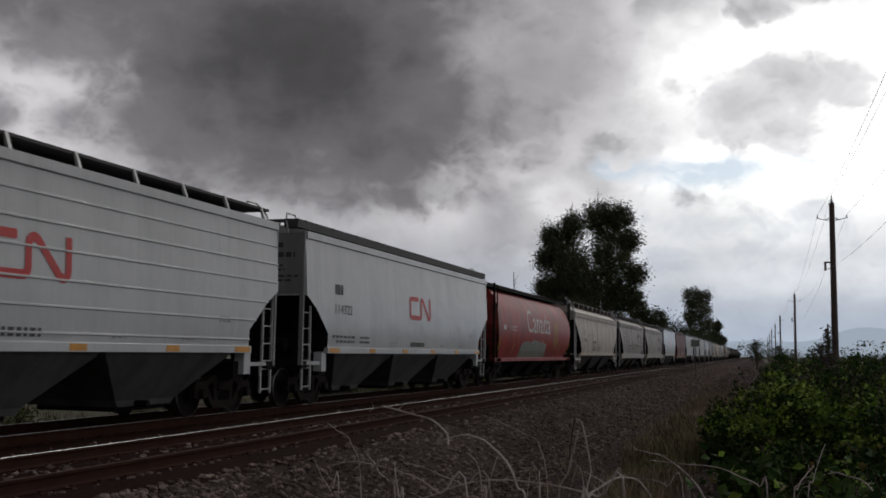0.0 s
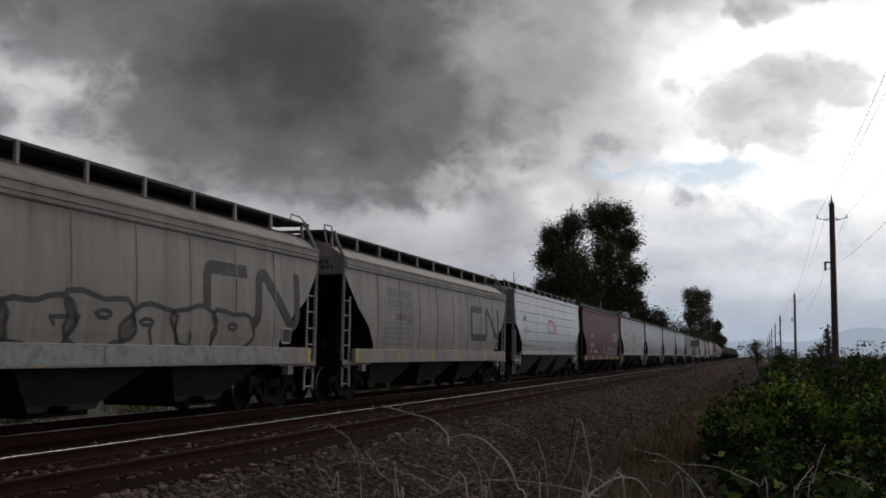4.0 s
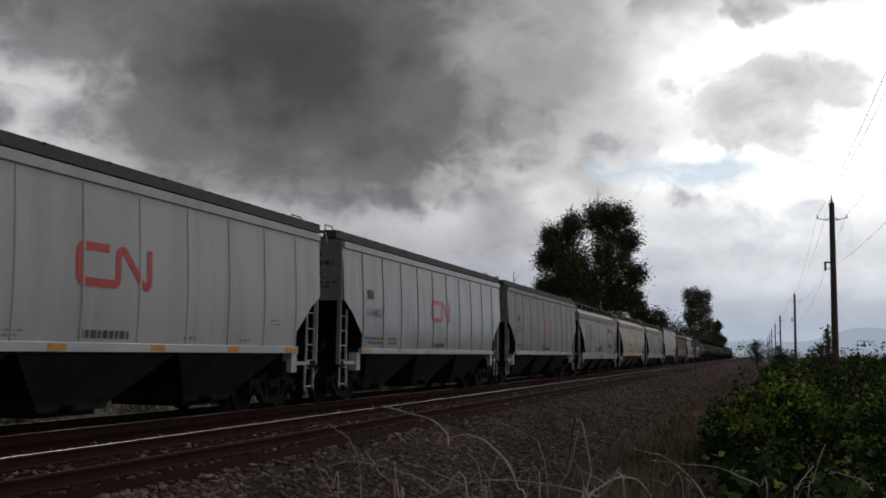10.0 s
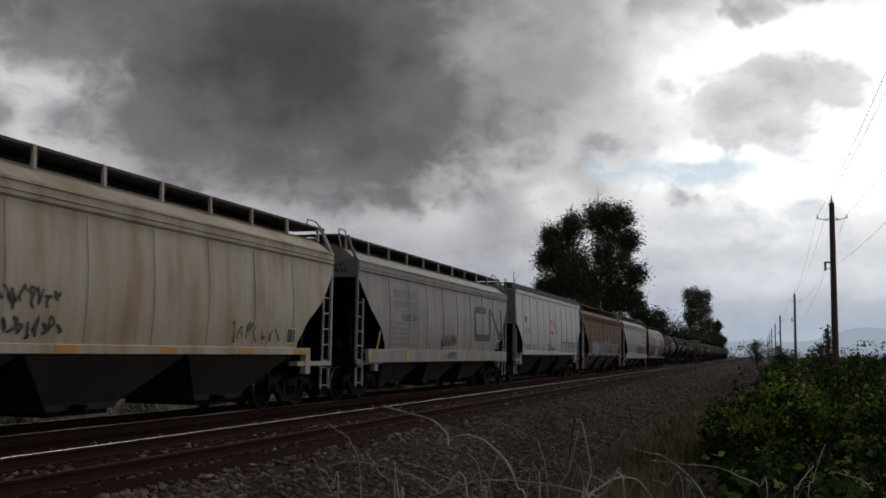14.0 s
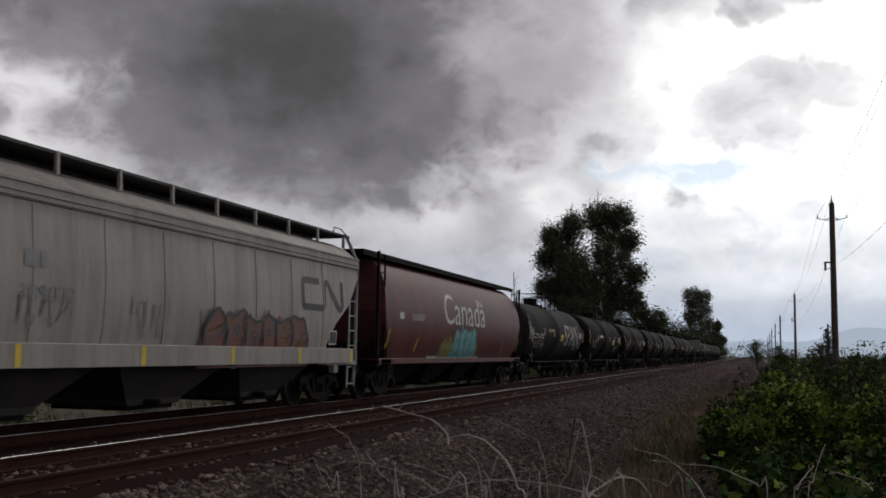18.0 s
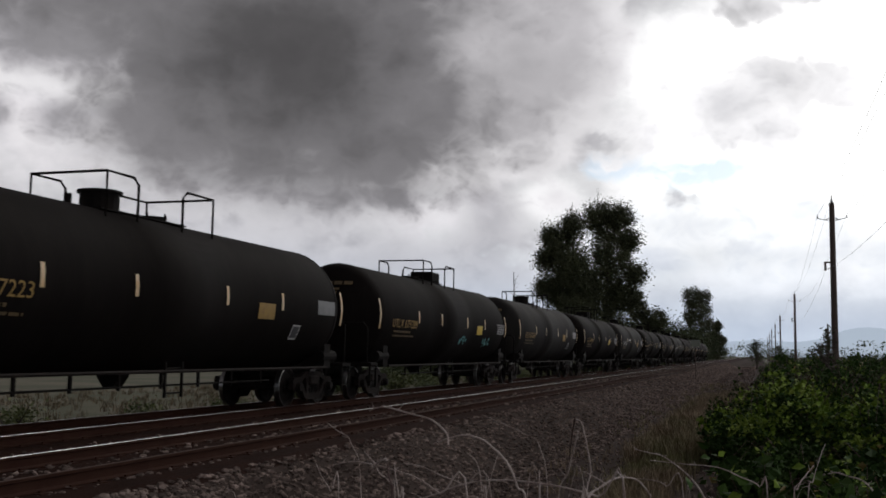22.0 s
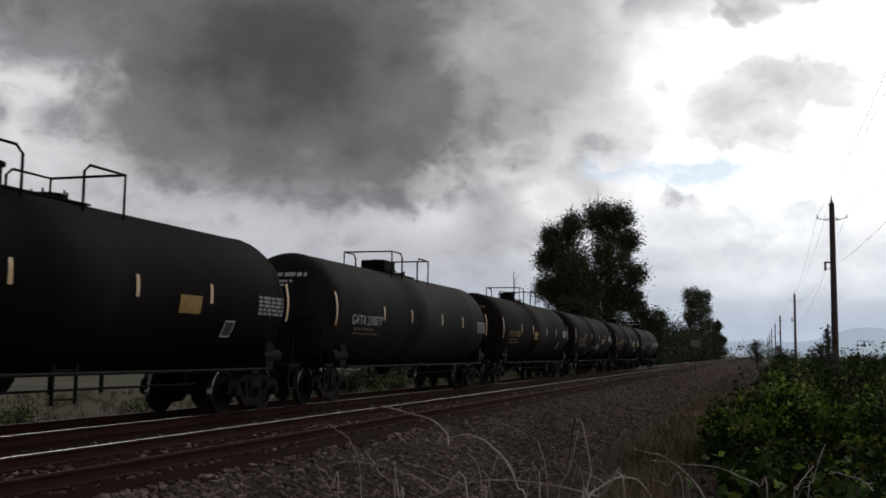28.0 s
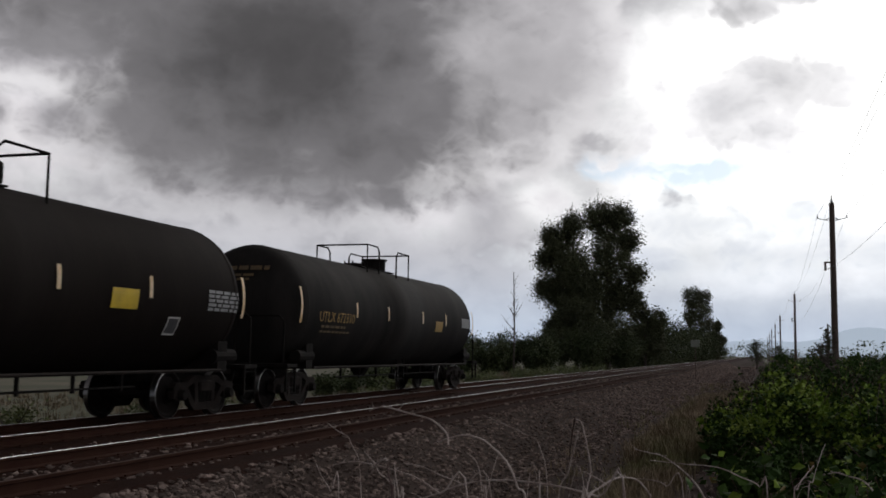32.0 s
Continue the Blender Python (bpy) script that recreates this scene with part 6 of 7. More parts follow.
def power_line():
    """Timber poles along the railway with steel davit arms, insulators and wires."""
    poles = [(3.2, -28, 0.24), (3.9, 58, 0.2), (4.7, 144, 0.19), (4.3, 222, 0.19), (4.1, 275, 0.18), (3.9, 335, 0.18), (3.9, 400, 0.18), (3.8, 480, 0.18)]
    for i, (x, y, r) in enumerate(poles):
        p = new("power_pole")
        p.location = (x, y, -1.1)
        tagged(p, "tall dark timber power pole with steel arms", "power pole", "power poles along the railway")
        bm = bmesh.new()
        pipe(bm, [(0, 0, -0.5), (0, 0, 5), (0, 0, 10.78)], r, 12, r * 0.68)
        part("pole", bm, M_pole, p)
        bm = bmesh.new()
        pipe(bm, [(0, 0, 10.78), (0, 0, 10.95)], 0.07, 8, 0.07)
        pipe(bm, [(0, 0, 10.9), (0, 0, 11.25)], 0.03, 8, 0.02)
        part("top_insulator", bm, M_steel, p)
        for s in (-1, 1):
            bm = bmesh.new()
            pipe(bm, [(s * 0.1, 0, 9.8), (s * 0.3, 0, 9.85), (s * 0.78, 0, 9.95)], 0.028, 6, 0.018)
            pipe(bm, [(s * 0.1, 0, 9.98), (s * 0.3, 0, 9.88)], 0.025, 5)
            a = part("davit_arm", bm, M_steel, p)
            bm = bmesh.new()
            for k in range(4):
                bmesh.ops.create_cone(bm, cap_ends=True, segments=8, radius1=0.035, radius2=0.03, depth=0.03, matrix=Matrix.Translation((s * 0.74, 0, 9.98 + k * 0.035)))
            part("insulator", bm, M_steel, a)
        bm = bmesh.new()
        box(bm, -0.46, -0.1, -0.05, 0.05, 7.5, 7.58)
        rod(bm, (-0.4, 0, 7.1), (-0.4, 0, 7.5), 0.06, 8)
        rod(bm, (-0.34, 0, 7.12), (-0.1, 0, 7.3), 0.02, 5)
        part("lower_bracket", bm, M_pole, p)
    for (dx, z) in ((-0.74, 10.12), (0.74, 10.12), (0.0, 11.25), (-0.4, 7.1)):
        bm = bmesh.new()
        pts = []
        for (x0, y0, _), (x1, y1, _) in zip(poles, poles[1:]):
            for k in range(14):
                s = k / 14
                sag = 4 * s * (1 - s) * (y1 - y0) * 0.014
                pts.append((x0 + (x1 - x0) * s + dx, y0 + (y1 - y0) * s, -1.1 + z - sag))
        pipe(bm, pts, 0.0065, 4)
        tagged(part("power_wire", bm, M_steel, None), "thin grey overhead power line", "wire", "overhead wires")


def distance():
    """Hazy hills, far woods, farm sheds, a marker post by the siding, a sapling at the pole's foot."""
    m = mat("haze_glow_forested_hills", (0.11, 0.125, 0.135), 1.0, 0, (0.085, 0.1, 0.11), 0.004, 0.6, 0.05, 0.1)
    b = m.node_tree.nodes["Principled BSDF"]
    # bluish emission paints the haze of distance onto the hills
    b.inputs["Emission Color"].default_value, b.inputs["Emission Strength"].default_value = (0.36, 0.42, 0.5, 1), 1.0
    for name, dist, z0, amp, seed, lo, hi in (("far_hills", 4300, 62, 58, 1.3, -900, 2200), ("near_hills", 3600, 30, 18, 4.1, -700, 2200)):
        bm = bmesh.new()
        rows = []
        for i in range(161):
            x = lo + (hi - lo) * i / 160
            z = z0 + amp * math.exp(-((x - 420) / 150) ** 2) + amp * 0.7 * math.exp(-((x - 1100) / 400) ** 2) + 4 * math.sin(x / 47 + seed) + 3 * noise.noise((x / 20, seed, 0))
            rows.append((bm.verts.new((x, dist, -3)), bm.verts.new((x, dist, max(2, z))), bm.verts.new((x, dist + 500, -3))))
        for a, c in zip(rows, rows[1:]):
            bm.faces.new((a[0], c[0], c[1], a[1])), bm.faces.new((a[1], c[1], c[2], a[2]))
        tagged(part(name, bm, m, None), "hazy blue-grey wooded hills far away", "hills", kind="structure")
    rng = np.random.default_rng(8)
    n = 9000
    k = rng.integers(0, 150, n)
    cx, cy = rng.uniform(-40, 260, 150), rng.uniform(420, 900, 150)
    ch = rng.uniform(3, 11, 150)
    pts = np.stack([cx[k] + rng.normal(size=n) * 3.0, cy[k] + rng.normal(size=n) * 3, -1.4 + ch[k] * rng.random(n)], 1)
    leaf_object("far_woods", pts, rng.uniform(0.8, 1.8, n), M_leaf2, None, 8)
    tagged(bpy.data.objects["far_woods"], "far line of dark green trees across the fields", "trees", kind="stuff")
    post = new("marker_post")
    post.location = (-5.4, 92.8, -0.85)
    tagged(post, "thin post with a small pale plate beside the siding", "sign post")
    bm = bmesh.new()
    rod(bm, (0, 0, -0.2), (0, 0, 3.45), 0.035, 8)
    part("post", bm, M_pole, post)
    bm = bmesh.new()
    box(bm, -0.38, 0.38, -0.05, -0.03, 2.95, 3.55, 0.01)
    part("plate", bm, M_sign, post)
    t = tree("sapling", 2.75, 45, -1.0, 4.0, 0.55, 31, "slender young tree with sparse leaves by the pole", 260, 0.13, 0.0, low=0.3, material=M_leaf2)
    tree("small_tree", -0.4, 190, -1.1, 5.6, 2.0, 33, "small thin-leaved tree behind the brambles", 900, 0.28, 0.0, low=0.2, material=M_leaf2)
    tree("small_tree", 6.6, 120, -1.1, 4.3, 1.4, 34, "small thin-leaved tree behind the brambles", 500, 0.22, 0.0, low=0.2, material=M_leaf2)
    tree("small_tree", 3.0, 170, -1.1, 4.6, 1.6, 35, "small thin-leaved tree behind the brambles", 500, 0.25, 0.0, low=0.2, material=M_leaf2)
    M_shed = mat("white_shed_cladding", (0.55, 0.55, 0.53), 0.6, 0, (0.4, 0.4, 0.38), 0.5, 0.5)
    for x, y, w in ((-118, 330, 12),):
        s = new("farm_shed")
        s.location = (x, y, -1.5)
        tagged(s, "low white farm shed far across the field", "shed")
        bm = bmesh.new()
        box(bm, -w / 2, w / 2, -4, 4, 0, 2.4)
        part("wall", bm, M_shed, s)
        bm = bmesh.new()
        prism(bm, [(-4.3, 2.4), (4.3, 2.4), (0, 3.4)], "x", -w / 2 - 0.2, w / 2 + 0.2)
        part("roof", bm, M_galv, s)


dead_brambles()
power_line()
distance()


# ---- the train's cars, in running order ----
SPEED = 17.988
FRONTS = [3.05, 20.75, 38.65, 57.2, 76.7, 95.0, 113.95, 131.65, 149.4, 167.2, 185.03, 202.85, 220.6, 238.4, 256.6, 275.8, 294.0, 311.8, 331.1, 349.4, 368.5]
TANK_FIRST, TANK_STEP, TANKS = 377.2, 17.475, 14
CARS = []


def lettered_flat(car, e, surf, number, emblem):
    paint_text(car, number, -6.56, 2.26, 0.24, surf, M_ink, label="stencilled car number", width=1.1)
    paint_bars(car, [(-6.56, 2.74, 0.5, 0.25)], surf, M_ink, 2, 0.2, "mark_stencil")
    paint_bars(car, [(-6.7, 1.66, 1.5, 0.06), (-6.45, 1.54, 1.2, 0.06), (-4.9, 1.66, 0.7, 0.06), (-4.9, 1.54, 0.7, 0.06)], surf, M_ink, 5, 0.14)
    paint_bars(car, [(-0.8, 1.49, 1.3, 0.13)], surf, M_ink, 7, 0.11, "address_stencil")
    paint_bars(car, [(-2.6, 1.56, 0.55, 0.03), (-2.6, 1.49, 0.5, 0.03), (2.2, 1.5, 0.4, 0.07), (4.3, 1.5, 0.4, 0.05), (5.6, 1.95, 0.4, 0.04), (5.6, 1.87, 0.5, 0.04)], surf, M_ink_grey, 9, 0.1)
    paint_emblem(car, -0.95, 2.3, 2.05, 0.71, surf, emblem, "red bent-stripe emblem")


def build_train():
    flat = "pale grey covered hopper car with a red emblem"
    plan = []
    for k in range(20):
        plan.append((FRONTS[k], FRONTS[k + 1] - FRONTS[k]))
    for k, (front, length) in enumerate(plan):
        if k in (0, 6):
            car, e, surf = hopper_flat(length, "silver-grey covered hopper car with horizontal ridges and red emblem", M_white2, M_white2, ridged=True)
            lettered_flat(car, e, surf, "115563" if k else "115558", M_logo)
        elif k == 1:
            car, e, surf = hopper_flat(length, "clean pale grey covered hopper car with a red emblem", M_white2, ribs=0)
            lettered_flat(car, e, surf, "114322", M_logo)
        elif k == 7:
            car, e, surf = hopper_flat(length, "maroon covered hopper car with white emblem and graffiti", M_maroon, M_maroon, M_yellow, M_under, ribs=0, deep=True, chute=M_under)
            paint_text(car, "NOKL", -5.2, 2.35, 0.3, surf, M_chalk, width=0.95)
            paint_text(car, "853181", -5.37, 1.76, 0.29, surf, M_chalk, width=1.27)
            paint_bars(car, [(-5.5, 1.56, 0.9, 0.05), (-5.5, 1.45, 0.9, 0.05), (-3.9, 1.44, 1.3, 0.13), (0.3, 1.8, 0.5, 0.05), (0.2, 1.7, 0.6, 0.05), (0.2, 1.4, 0.6, 0.2)], surf, M_chalk, 4, 0.13)
            paint_emblem(car, 4.81, 2.27, 1.86, 0.56, surf, M_chalk, "white bent-stripe emblem")
            paint_letters(car, 1.6, 1.32, 2.5, 0.5, 5, surf, M_slate, M_spray, 3, 0.06)
            paint_letters(car, 4.75, 1.3, 1.6, 0.4, 5, surf, M_maroon, M_pink, 12, 0.045)
            sign_panel(car, 4.15, 1.36, surf)
        elif k in (2, 19):
            car, e, surf = hopper_cylinder(length, "red barrel-sided grain hopper car with white lettering and graffiti" if k == 2 else "faded red barrel-sided grain hopper car with graffiti", M_red if k == 2 else M_red2)
            paint_text(car, "Canada", -2.75, 2.29, 1.05, surf, M_chalk, "wordmark", "faded white country name", width=5.25)
            paint_text(car, "110257" if k == 2 else "110767", -6.05, 2.3, 0.2, surf, M_chalk, width=1.2)
            paint_bars(car, [(-7.2, 2.3, 0.4, 0.2)], surf, M_chalk, 2, 0.2, "mark_stencil")
            bm = bmesh.new()
            for i in range(3):
                ribbon(bm, [(1.75 + 0.22 * i, 3.05), (1.85 + 0.22 * i, 3.3 - 0.06 * i)], 0.11)
            part("flag_mark", drape(bm, 0, 0, surf, 0.01), M_logo if k == 2 else M_chalk, car)
            if k == 2:
                bm = bmesh.new()
                for u, w, a in ((3.98, 1.5, 116), (4.1, 1.5, 64), (3.98, 2.15, 114), (4.1, 2.15, 66)):
                    for s in (-1, 1):
                        c, sn = math.cos(radians(a)), math.sin(radians(a))
                        pts = [(u, w), (u + 0.5 * c - 0.24 * sn * s, w + 0.5 * sn + 0.24 * c * s), (u + 1.05 * c, w + 1.05 * sn)]
                        bm.faces.new([bm.verts.new((0, *p)) for p in (pts if s > 0 else pts[::-1])])
                part("wheat_mark", drape(bm, 0, 0, surf, 0.01), M_gold, car, "ochre wheat-ear mark")
                paint_blob(car, -3.84, 1.1, 5.7, 0.95, surf, M_sage, 5)
                paint_letters(car, -3.6, 1.16, 5.2, 0.7, 7, lambda z: surf(z) + 0.008, M_sage, M_spray, 13, 0.05)
                paint_blob(car, -0.9, 1.14, 0.8, 0.8, surf, M_gold, 6, lift=0.012)
            else:
                paint_blob(car, -2.9, 1.15, 2.0, 0.8, surf, M_olive, 5)
                paint_blob(car, -1.6, 1.15, 3.1, 1.25, surf, M_teal, 8, lift=0.012)
                paint_blob(car, 0.9, 1.15, 0.9, 0.7, surf, M_olive, 15)
                paint_letters(car, -1.45, 1.2, 2.7, 0.95, 4, lambda z: surf(z) + 0.008, M_teal, M_slate, 9, 0.05)
                paint_bars(car, [(-3.95, 1.08, 6.2, 0.13)], surf, M_chalk, 7, 0.6, "graffiti")
        elif k in (3, 14, 17):
            body = {3: M_cream, 14: M_stain, 17: M_brown}[k]
            label = {3: "weathered light grey round-sided covered hopper car", 14: "cream round-sided covered hopper car with rust stains", 17: "faded brown covered hopper car with graffiti along its sill"}[k]
            car, e, surf = hopper_round(length, label, body)
            if k != 17:
                paint_text(car, "CITX", -6.34, 2.49, 0.26, surf, M_ink, width=0.84)
                paint_text(car, "700288" if k == 3 else "701374", -6.4, 2.04, 0.24, surf, M_ink, width=1.3)
                paint_bars(car, [(-6.5, 1.78, 1.2, 0.06), (-6.5, 1.64, 1.0, 0.06), (-6.5, 1.4, 0.3, 0.16)], surf, M_ink_grey, 4, 0.13)
                paint_scrawl(car, -3.0, 1.45, 1.5, 0.42, surf, M_ink, k, 9, 0.05)
                paint_scrawl(car, -3.0, 1.85, 1.4, 0.42, surf, M_ink, k + 40, 8, 0.05)
                if k == 3:
                    paint_bars(car, [(-4.9, 2.42, 3.2, 0.1)], surf, M_pink, 3, 1.2, "graffiti")
                paint_scrawl(car, -0.8 if k == 3 else 3.4, 1.45, 1.4 if k == 3 else 2.4, 0.5, surf, M_ink, k + 1, 7, 0.035)
            else:
                paint_letters(car, -5.5, 1.3, 3.3, 0.85, 4, surf, M_spray, M_slate, 21, 0.07)
                paint_letters(car, -1.9, 1.3, 3.7, 0.85, 4, surf, M_slate, M_spray, 22, 0.06)
                paint_letters(car, 2.0, 1.3, 4.6, 0.75, 6, surf, M_brown, M_spray, 23, 0.07)
                paint_scrawl(car, -6.4, 1.7, 0.6, 0.4, surf, M_spray, 24, 3, 0.04)
            sign_panel(car, e - 2.6, 1.5, surf)
        elif k in (4, 5, 13, 15, 18):
            car, e, surf = hopper_round(length, {4: "old grey covered hopper car with black lettering and outlined graffiti", 5: "old grey covered hopper car with black emblem", 13: "old grey covered hopper car with yellow sill marks", 15: "old grey covered hopper car with yellow sill marks", 18: "old grey covered hopper car with red graffiti"}[k], M_old, deep=True)
            if k != 18:
                y0 = -5.6
                paint_bars(car, [(y0, 2.91, 2.1, 0.25), (y0, 2.62, 2.1, 0.22)], surf, M_ink_grey, 4, 0.22, "name_stencil")
                paint_bars(car, [(y0, 2.52, 2.1, 0.04), (y0, 2.14, 2.1, 0.04), (y0 - 0.3, 1.52, 2.4, 0.04)], surf, M_ink_grey, 5, 9, "rule_stencil")
                paint_text(car, {4: "388374", 5: "388412", 13: "388349", 15: "388534"}[k], y0 + 0.6, 2.24, 0.22, surf, M_ink, width=1.45)
                paint_bars(car, [(y0 - 0.2, 1.98, 2.0, 0.06), (y0 - 0.2, 1.84, 1.8, 0.06), (y0 - 0.2, 1.7, 1.9, 0.06)], surf, M_ink_grey, 6, 0.3)
            else:
                paint_text(car, "389072", -4.6, 2.0, 0.26, surf, M_ink_grey, width=1.3)
                paint_bars(car, [(-4.5, 2.5, 0.5, 0.26)], surf, M_ink_grey, 6, 0.22, "mark_stencil")
                for i, u in enumerate((-6.3, -4.6, -1.9, 0.2)):
                    paint_scrawl(car, u, 1.5, 1.2, 0.8, surf, M_ink_grey, 30 + i, 6, 0.04)
                paint_blob(car, 0.3, 0.98, 4.8, 1.25, lambda z: surf(z) + 0.06, M_coral, 3)
                paint_letters(car, 0.5, 1.05, 4.4, 1.0, 6, lambda z: surf(z) + 0.068, M_coral, M_ink, 35, 0.07)
                paint_scrawl(car, 0.5, 1.05, 4.3, 0.95, lambda z: surf(z) + 0.06, M_gold, 36, 5, 0.05, lift=0.018)
            paint_emblem(car, 3.0 if k != 18 else 4.75, 1.76 if k != 18 else 2.28, 4.2 if k != 18 else 2.45, 1.3 if k != 18 else 0.78, surf, M_logo_dark, "faded black bent-stripe emblem")
            if k == 4:
                paint_letters(car, -3.7, 1.32, 8.6, 0.8, 6, surf, M_old, M_ink, 41, 0.09)
                paint_bars(car, [(-4.0, 1.07, 10.3, 0.3)], lambda z: 1.64, M_spray, 41, 4.0, "graffiti")
            if k in (13, 15):
                paint_scrawl(car, -1.1, 1.45, 1.8, 0.55, surf, M_ink, 42, 13, 0.05)
                paint_scrawl(car, -0.7, 1.08, 1.3, 0.28, lambda z: 1.64, M_ink, 47, 9, 0.04)
                paint_scrawl(car, 5.6, 1.55, 0.5, 0.5, surf, M_spray, 48, 6, 0.06)
                bm = bmesh.new()
                ribbon(bm, [(-e + 1.35, 1.32), (-e + 1.5, 1.9)], 0.1)
                part("reflector", drape(bm, 0, 0, surf, 0.012), M_yellow, car)
            sign_panel(car, e - 1.9, 1.5, surf)
        else:
            car, e, surf = hopper_flat(length, flat if k != 16 else "pale grey covered hopper car with black graffiti", M_grimed if k == 12 else (M_white if k % 2 else M_white3))
            lettered_flat(car, e, surf, {8: "114517", 9: "113971", 10: "114450", 11: "114402", 12: "112882", 16: "114530"}[k], M_logo)
            if k in (12, 16):
                paint_scrawl(car, -1.3, 1.35, 0.9, 0.55, surf, M_ink, 50 + k, 7, 0.05)
            if k == 16:
                paint_letters(car, 2.2, 1.4, 4.8, 0.55, 7, surf, M_white3, M_ink, 55, 0.07)
        CARS.append((car, front + length / 2))
    marks = ["667533", "667224", "667223", "679288", "672067", "679331", "667268", "679318", "672422", "218577", "672084", "672356", "679300", "672310"]
    for k in range(TANKS):
        dusty = k in (0, 4, 6, 9, 13)
        car = tank_car(TANK_STEP, "black tank car with white and ochre stencils and graffiti" if k in (0, 1, 3, 11) else ("dusty black tank car with pale reflective strips" if dusty else "black tank car with ochre stencils and reflective strips"), M_black2 if dusty else (M_black3 if k > 9 else M_black), {3: 1, 5: 1, 9: 2, 11: 3, 12: 1}.get(k, 0 if k % 2 == 0 else 3))
        pale = k in (0, 6, 9)
        paint_text(car, ("GATX " if k == 9 else "UTLX ") + marks[k], -6.3, 2.05, 0.25, tank_surface, M_chalk if pale else M_gold, width=2.2)
        paint_bars(car, [(-6.1, 1.9, 1.5, 0.06), (-6.1, 1.78, 1.9, 0.05)], tank_surface, M_dimgold, k, 0.2)
        if k in (3, 5, 7, 8, 9, 12):
            bm = bmesh.new()
            bars(bm, [(0, 0.3 - 0.085 * i, 1.15, 0.06) for i in range(5)], k, 0.2)
            part("data_stencil", drape(bm, 5.95, 2.12, tank_surface, 0.012), M_dimwhite, car)["kind"] = "stuff"
        else:
            bm = bmesh.new()
            bars(bm, [(0, 0, 1.0, 0.34)], k, 9)
            part("data_panel", drape(bm, 5.9, 2.2, tank_surface, 0.01), M_ink_grey, car, "worn grey data panel")
        if k not in (9,):
            bm = bmesh.new()
            bars(bm, [(0, 0, 0.75, 0.34)], k, 9)
            part("stencil_patch", drape(bm, {0: 0.3, 10: -1.2}.get(k, 2.9), 2.0, tank_surface, 0.012), M_yellow if k in (0, 1, 3, 5, 12) else M_gold, car, "yellow stencil patch")
        if k % 2 == 0:
            sign_panel(car, 4.7, 1.6, tank_surface, 0.36, 0.3)
        if k in (0, 1, 6):
            paint_bars(car, [(-2.9, 2.42, 1.1, 0.16)], tank_surface, M_chalk if k else M_gold, 3, 0.12, "sign_stencil")
        bm = bmesh.new()
        bars(bm, [(-0.75, 3.2, 1.3, 0.1), (-0.7, 3.05, 0.9, 0.06), (-0.7, 2.95, 0.8, 0.06)], k, 0.2)
        for v in bm.verts:
            rr = math.hypot(v.co.y, v.co.z - TZ)
            v.co = Vector((v.co.y + 0.2, -7.75 + 0.75 * (1 - math.cos(math.asin(min(0.98, rr / TR)))) - 0.03, v.co.z))
        part("end_stencil", bm, M_chalk if pale else M_dimgold, car, "small stencilled lines")["kind"] = "stuff"
        if k == 0:
            paint_text(car, "SPAIN", 1.47, 1.78, 1.15, tank_surface, M_spray, "graffiti", "tall white sprayed word", width=4.2)
            paint_scrawl(car, -7.2, 1.7, 0.8, 1.5, tank_surface, M_spray, 61, 5, 0.06)
            paint_scrawl(car, -6.3, 1.45, 2.6, 0.6, tank_surface, M_spray, 62, 8, 0.04)
            paint_scrawl(car, 5.6, 1.6, 1.0, 0.5, tank_surface, M_spray, 63, 5, 0.05)
        if k == 1:
            paint_scrawl(car, 4.2, 1.55, 1.3, 0.5, tank_surface, M_spray, 64, 8, 0.045)
        if k == 3:
            paint_scrawl(car, 0.8, 1.55, 1.0, 0.4, tank_surface, M_teal, 65, 5, 0.06)
            paint_scrawl(car, 4.0, 1.55, 1.1, 0.35, tank_surface, M_teal, 66, 6, 0.06)
        if k == 11:
            bm = bmesh.new()
            ribbon(bm, [(-5.2 + 0.28 * i, 1.75 + 0.26 * math.sin(i * 0.5 - 0.6) - 0.01 * i) for i in range(22)], 0.03)
            part("graffiti", drape(bm, 0, 0, tank_surface, 0.012), M_spray, car, "long sprayed wavy line")
            paint_scrawl(car, 0.7, 1.5, 1.2, 0.6, tank_surface, M_spray, 67, 8, 0.06)
        CARS.append((car, TANK_FIRST + TANK_STEP * k))


M_white3 = mat("dusty_pale_grey_car_paint", (0.44, 0.44, 0.43), 0.4, 0, (0.29, 0.28, 0.265), 1.5, 0.6, 26, 0.1, 0, STREAK)
M_slate = mat("slate_spray_paint", (0.07, 0.085, 0.1), 0.6, 0, (0.14, 0.15, 0.16), 5.0, 0.7)
M_pink = mat("pale_pink_spray_paint", (0.5, 0.36, 0.36), 0.6, 0, (0.3, 0.1, 0.1), 5.0, 0.7)
M_sage = mat("sage_spray_paint", (0.2, 0.25, 0.19), 0.6, 0, (0.3, 0.28, 0.24), 3.0, 0.8)
M_olive = mat("olive_spray_paint", (0.2, 0.18, 0.04), 0.6, 0, (0.12, 0.14, 0.05), 4.0, 0.7)
M_coral = mat("dull_red_spray_paint", (0.2, 0.075, 0.055), 0.6, 0, (0.12, 0.1, 0.085), 3.0, 0.9)
M_dimwhite = mat("worn_white_stencil_paint", (0.3, 0.3, 0.3), 0.6, 0, (0.16, 0.16, 0.16), 5.0, 0.8)
M_dimgold = mat("worn_ochre_stencil_paint", (0.14, 0.09, 0.035), 0.6, 0, (0.07, 0.05, 0.03), 6.0, 0.8)
build_train()


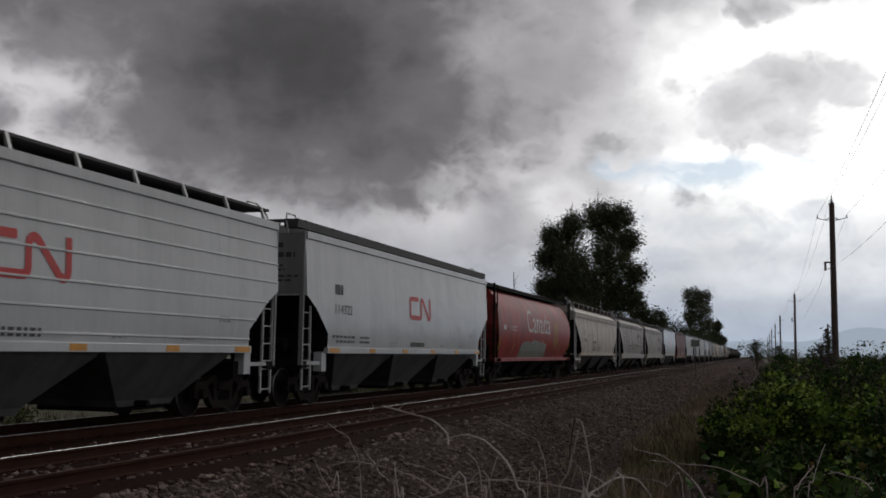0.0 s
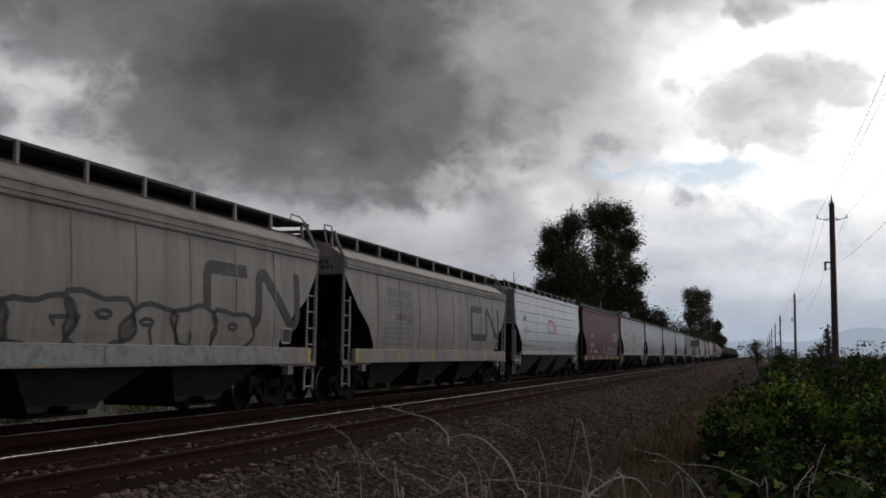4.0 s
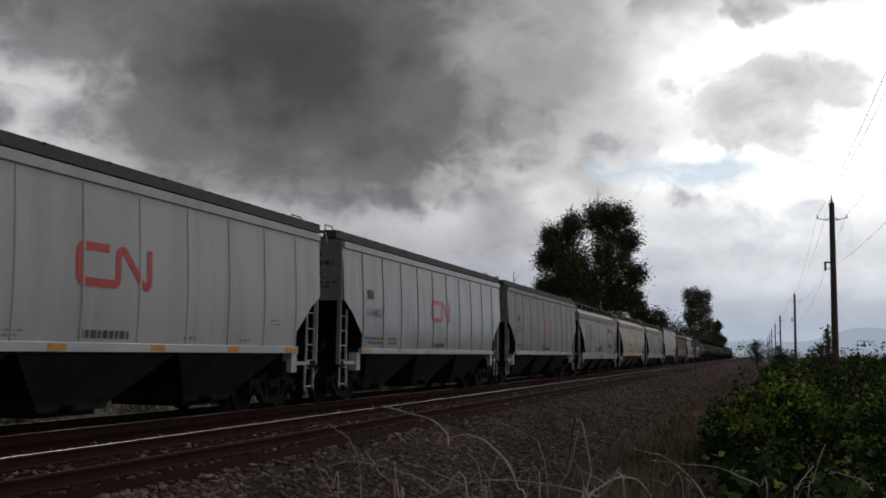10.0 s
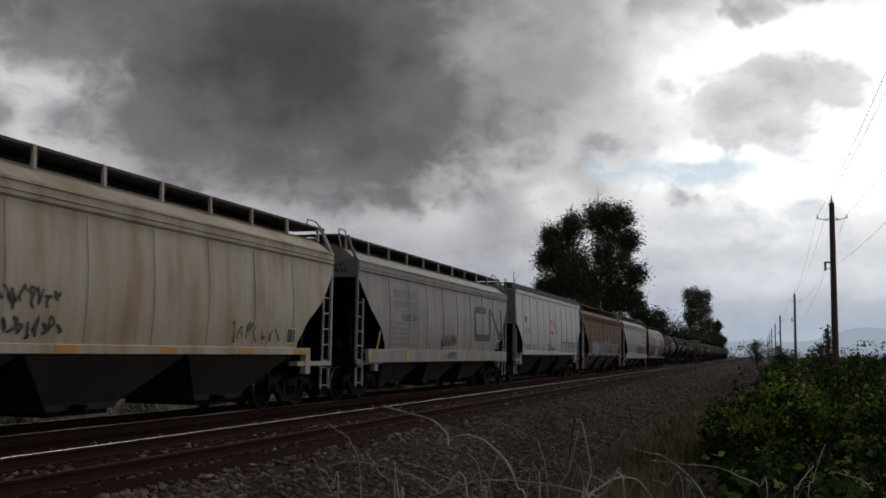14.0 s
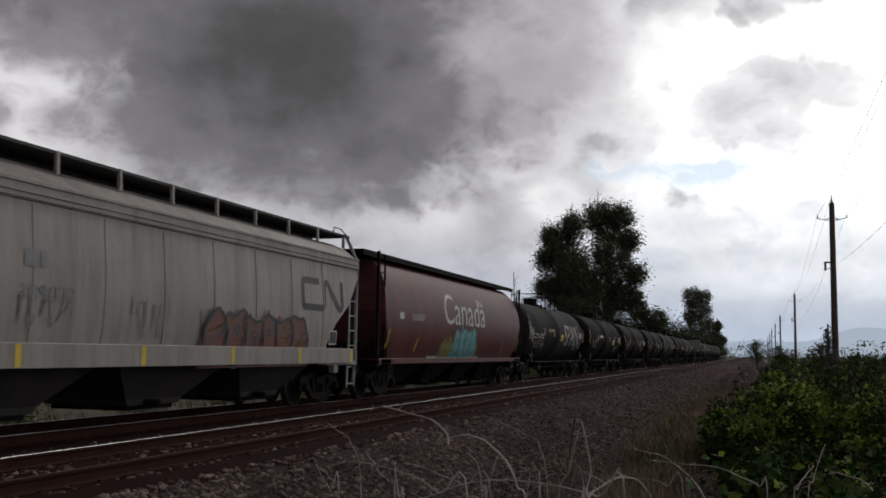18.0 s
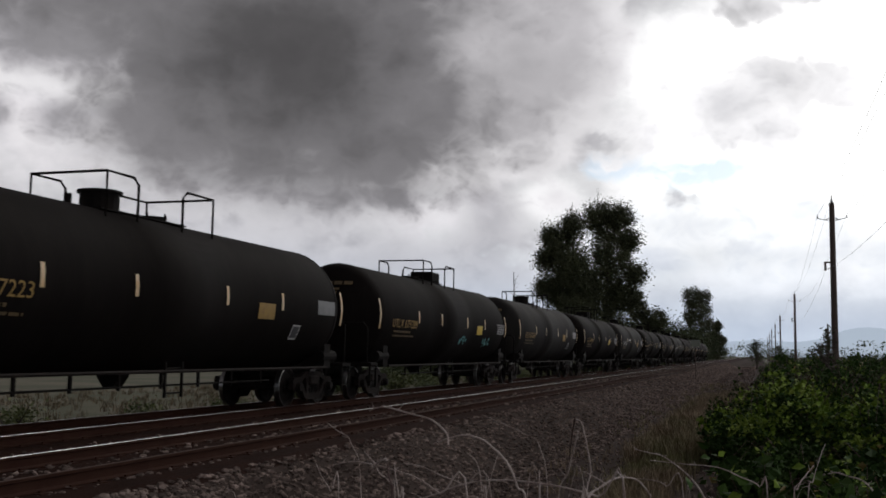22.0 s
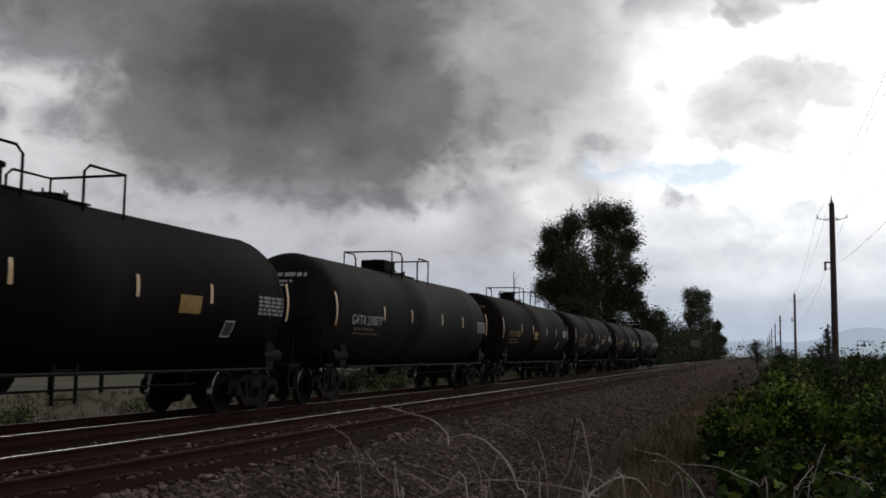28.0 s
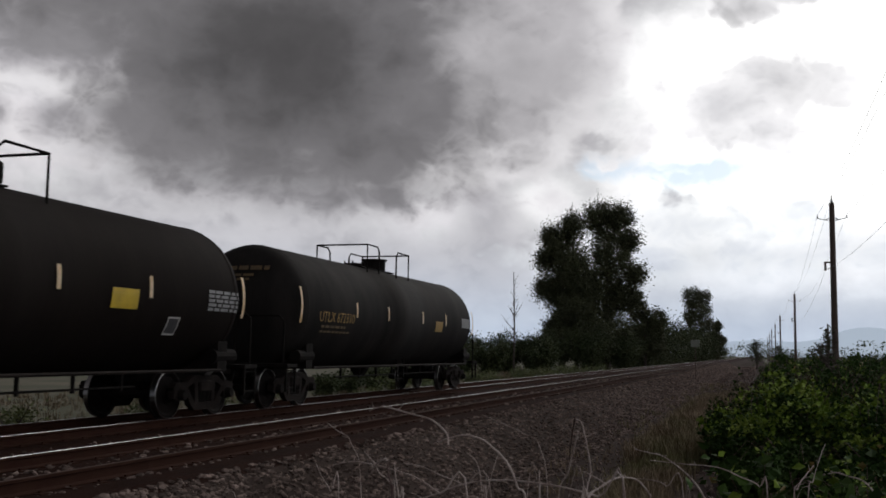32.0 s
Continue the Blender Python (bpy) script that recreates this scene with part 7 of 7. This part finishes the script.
def motions():
    """The train rolls by at an even speed and its wheels turn; the clouds drift a little."""
    for car, y in CARS:
        walk(car, [(t, pose(TRAIN_X, y - SPEED * t, 0)) for t in (0.0, 8.0, 16.0, 24.0, 32.0)])
    spin = math.degrees(SPEED / FPS / WHEEL_R)
    first = {}
    for w, a in WHEELS:
        if a not in first:
            walk(w, [(i / FPS, pose(0, a, WHEEL_R, spin * i)) for i in range(32 * FPS + 1)])
            first[a] = w.animation_data
        else:
            w.rotation_mode = "QUATERNION"
            keys = w.animation_data_create()
            keys.action = first[a].action
            keys.action_slot = first[a].action_slot
    walk(drift, [(0.0, pose(0, 0, 0)), (32.0, pose(0, 0, 0, 0, 0, 0.7))])


motions()
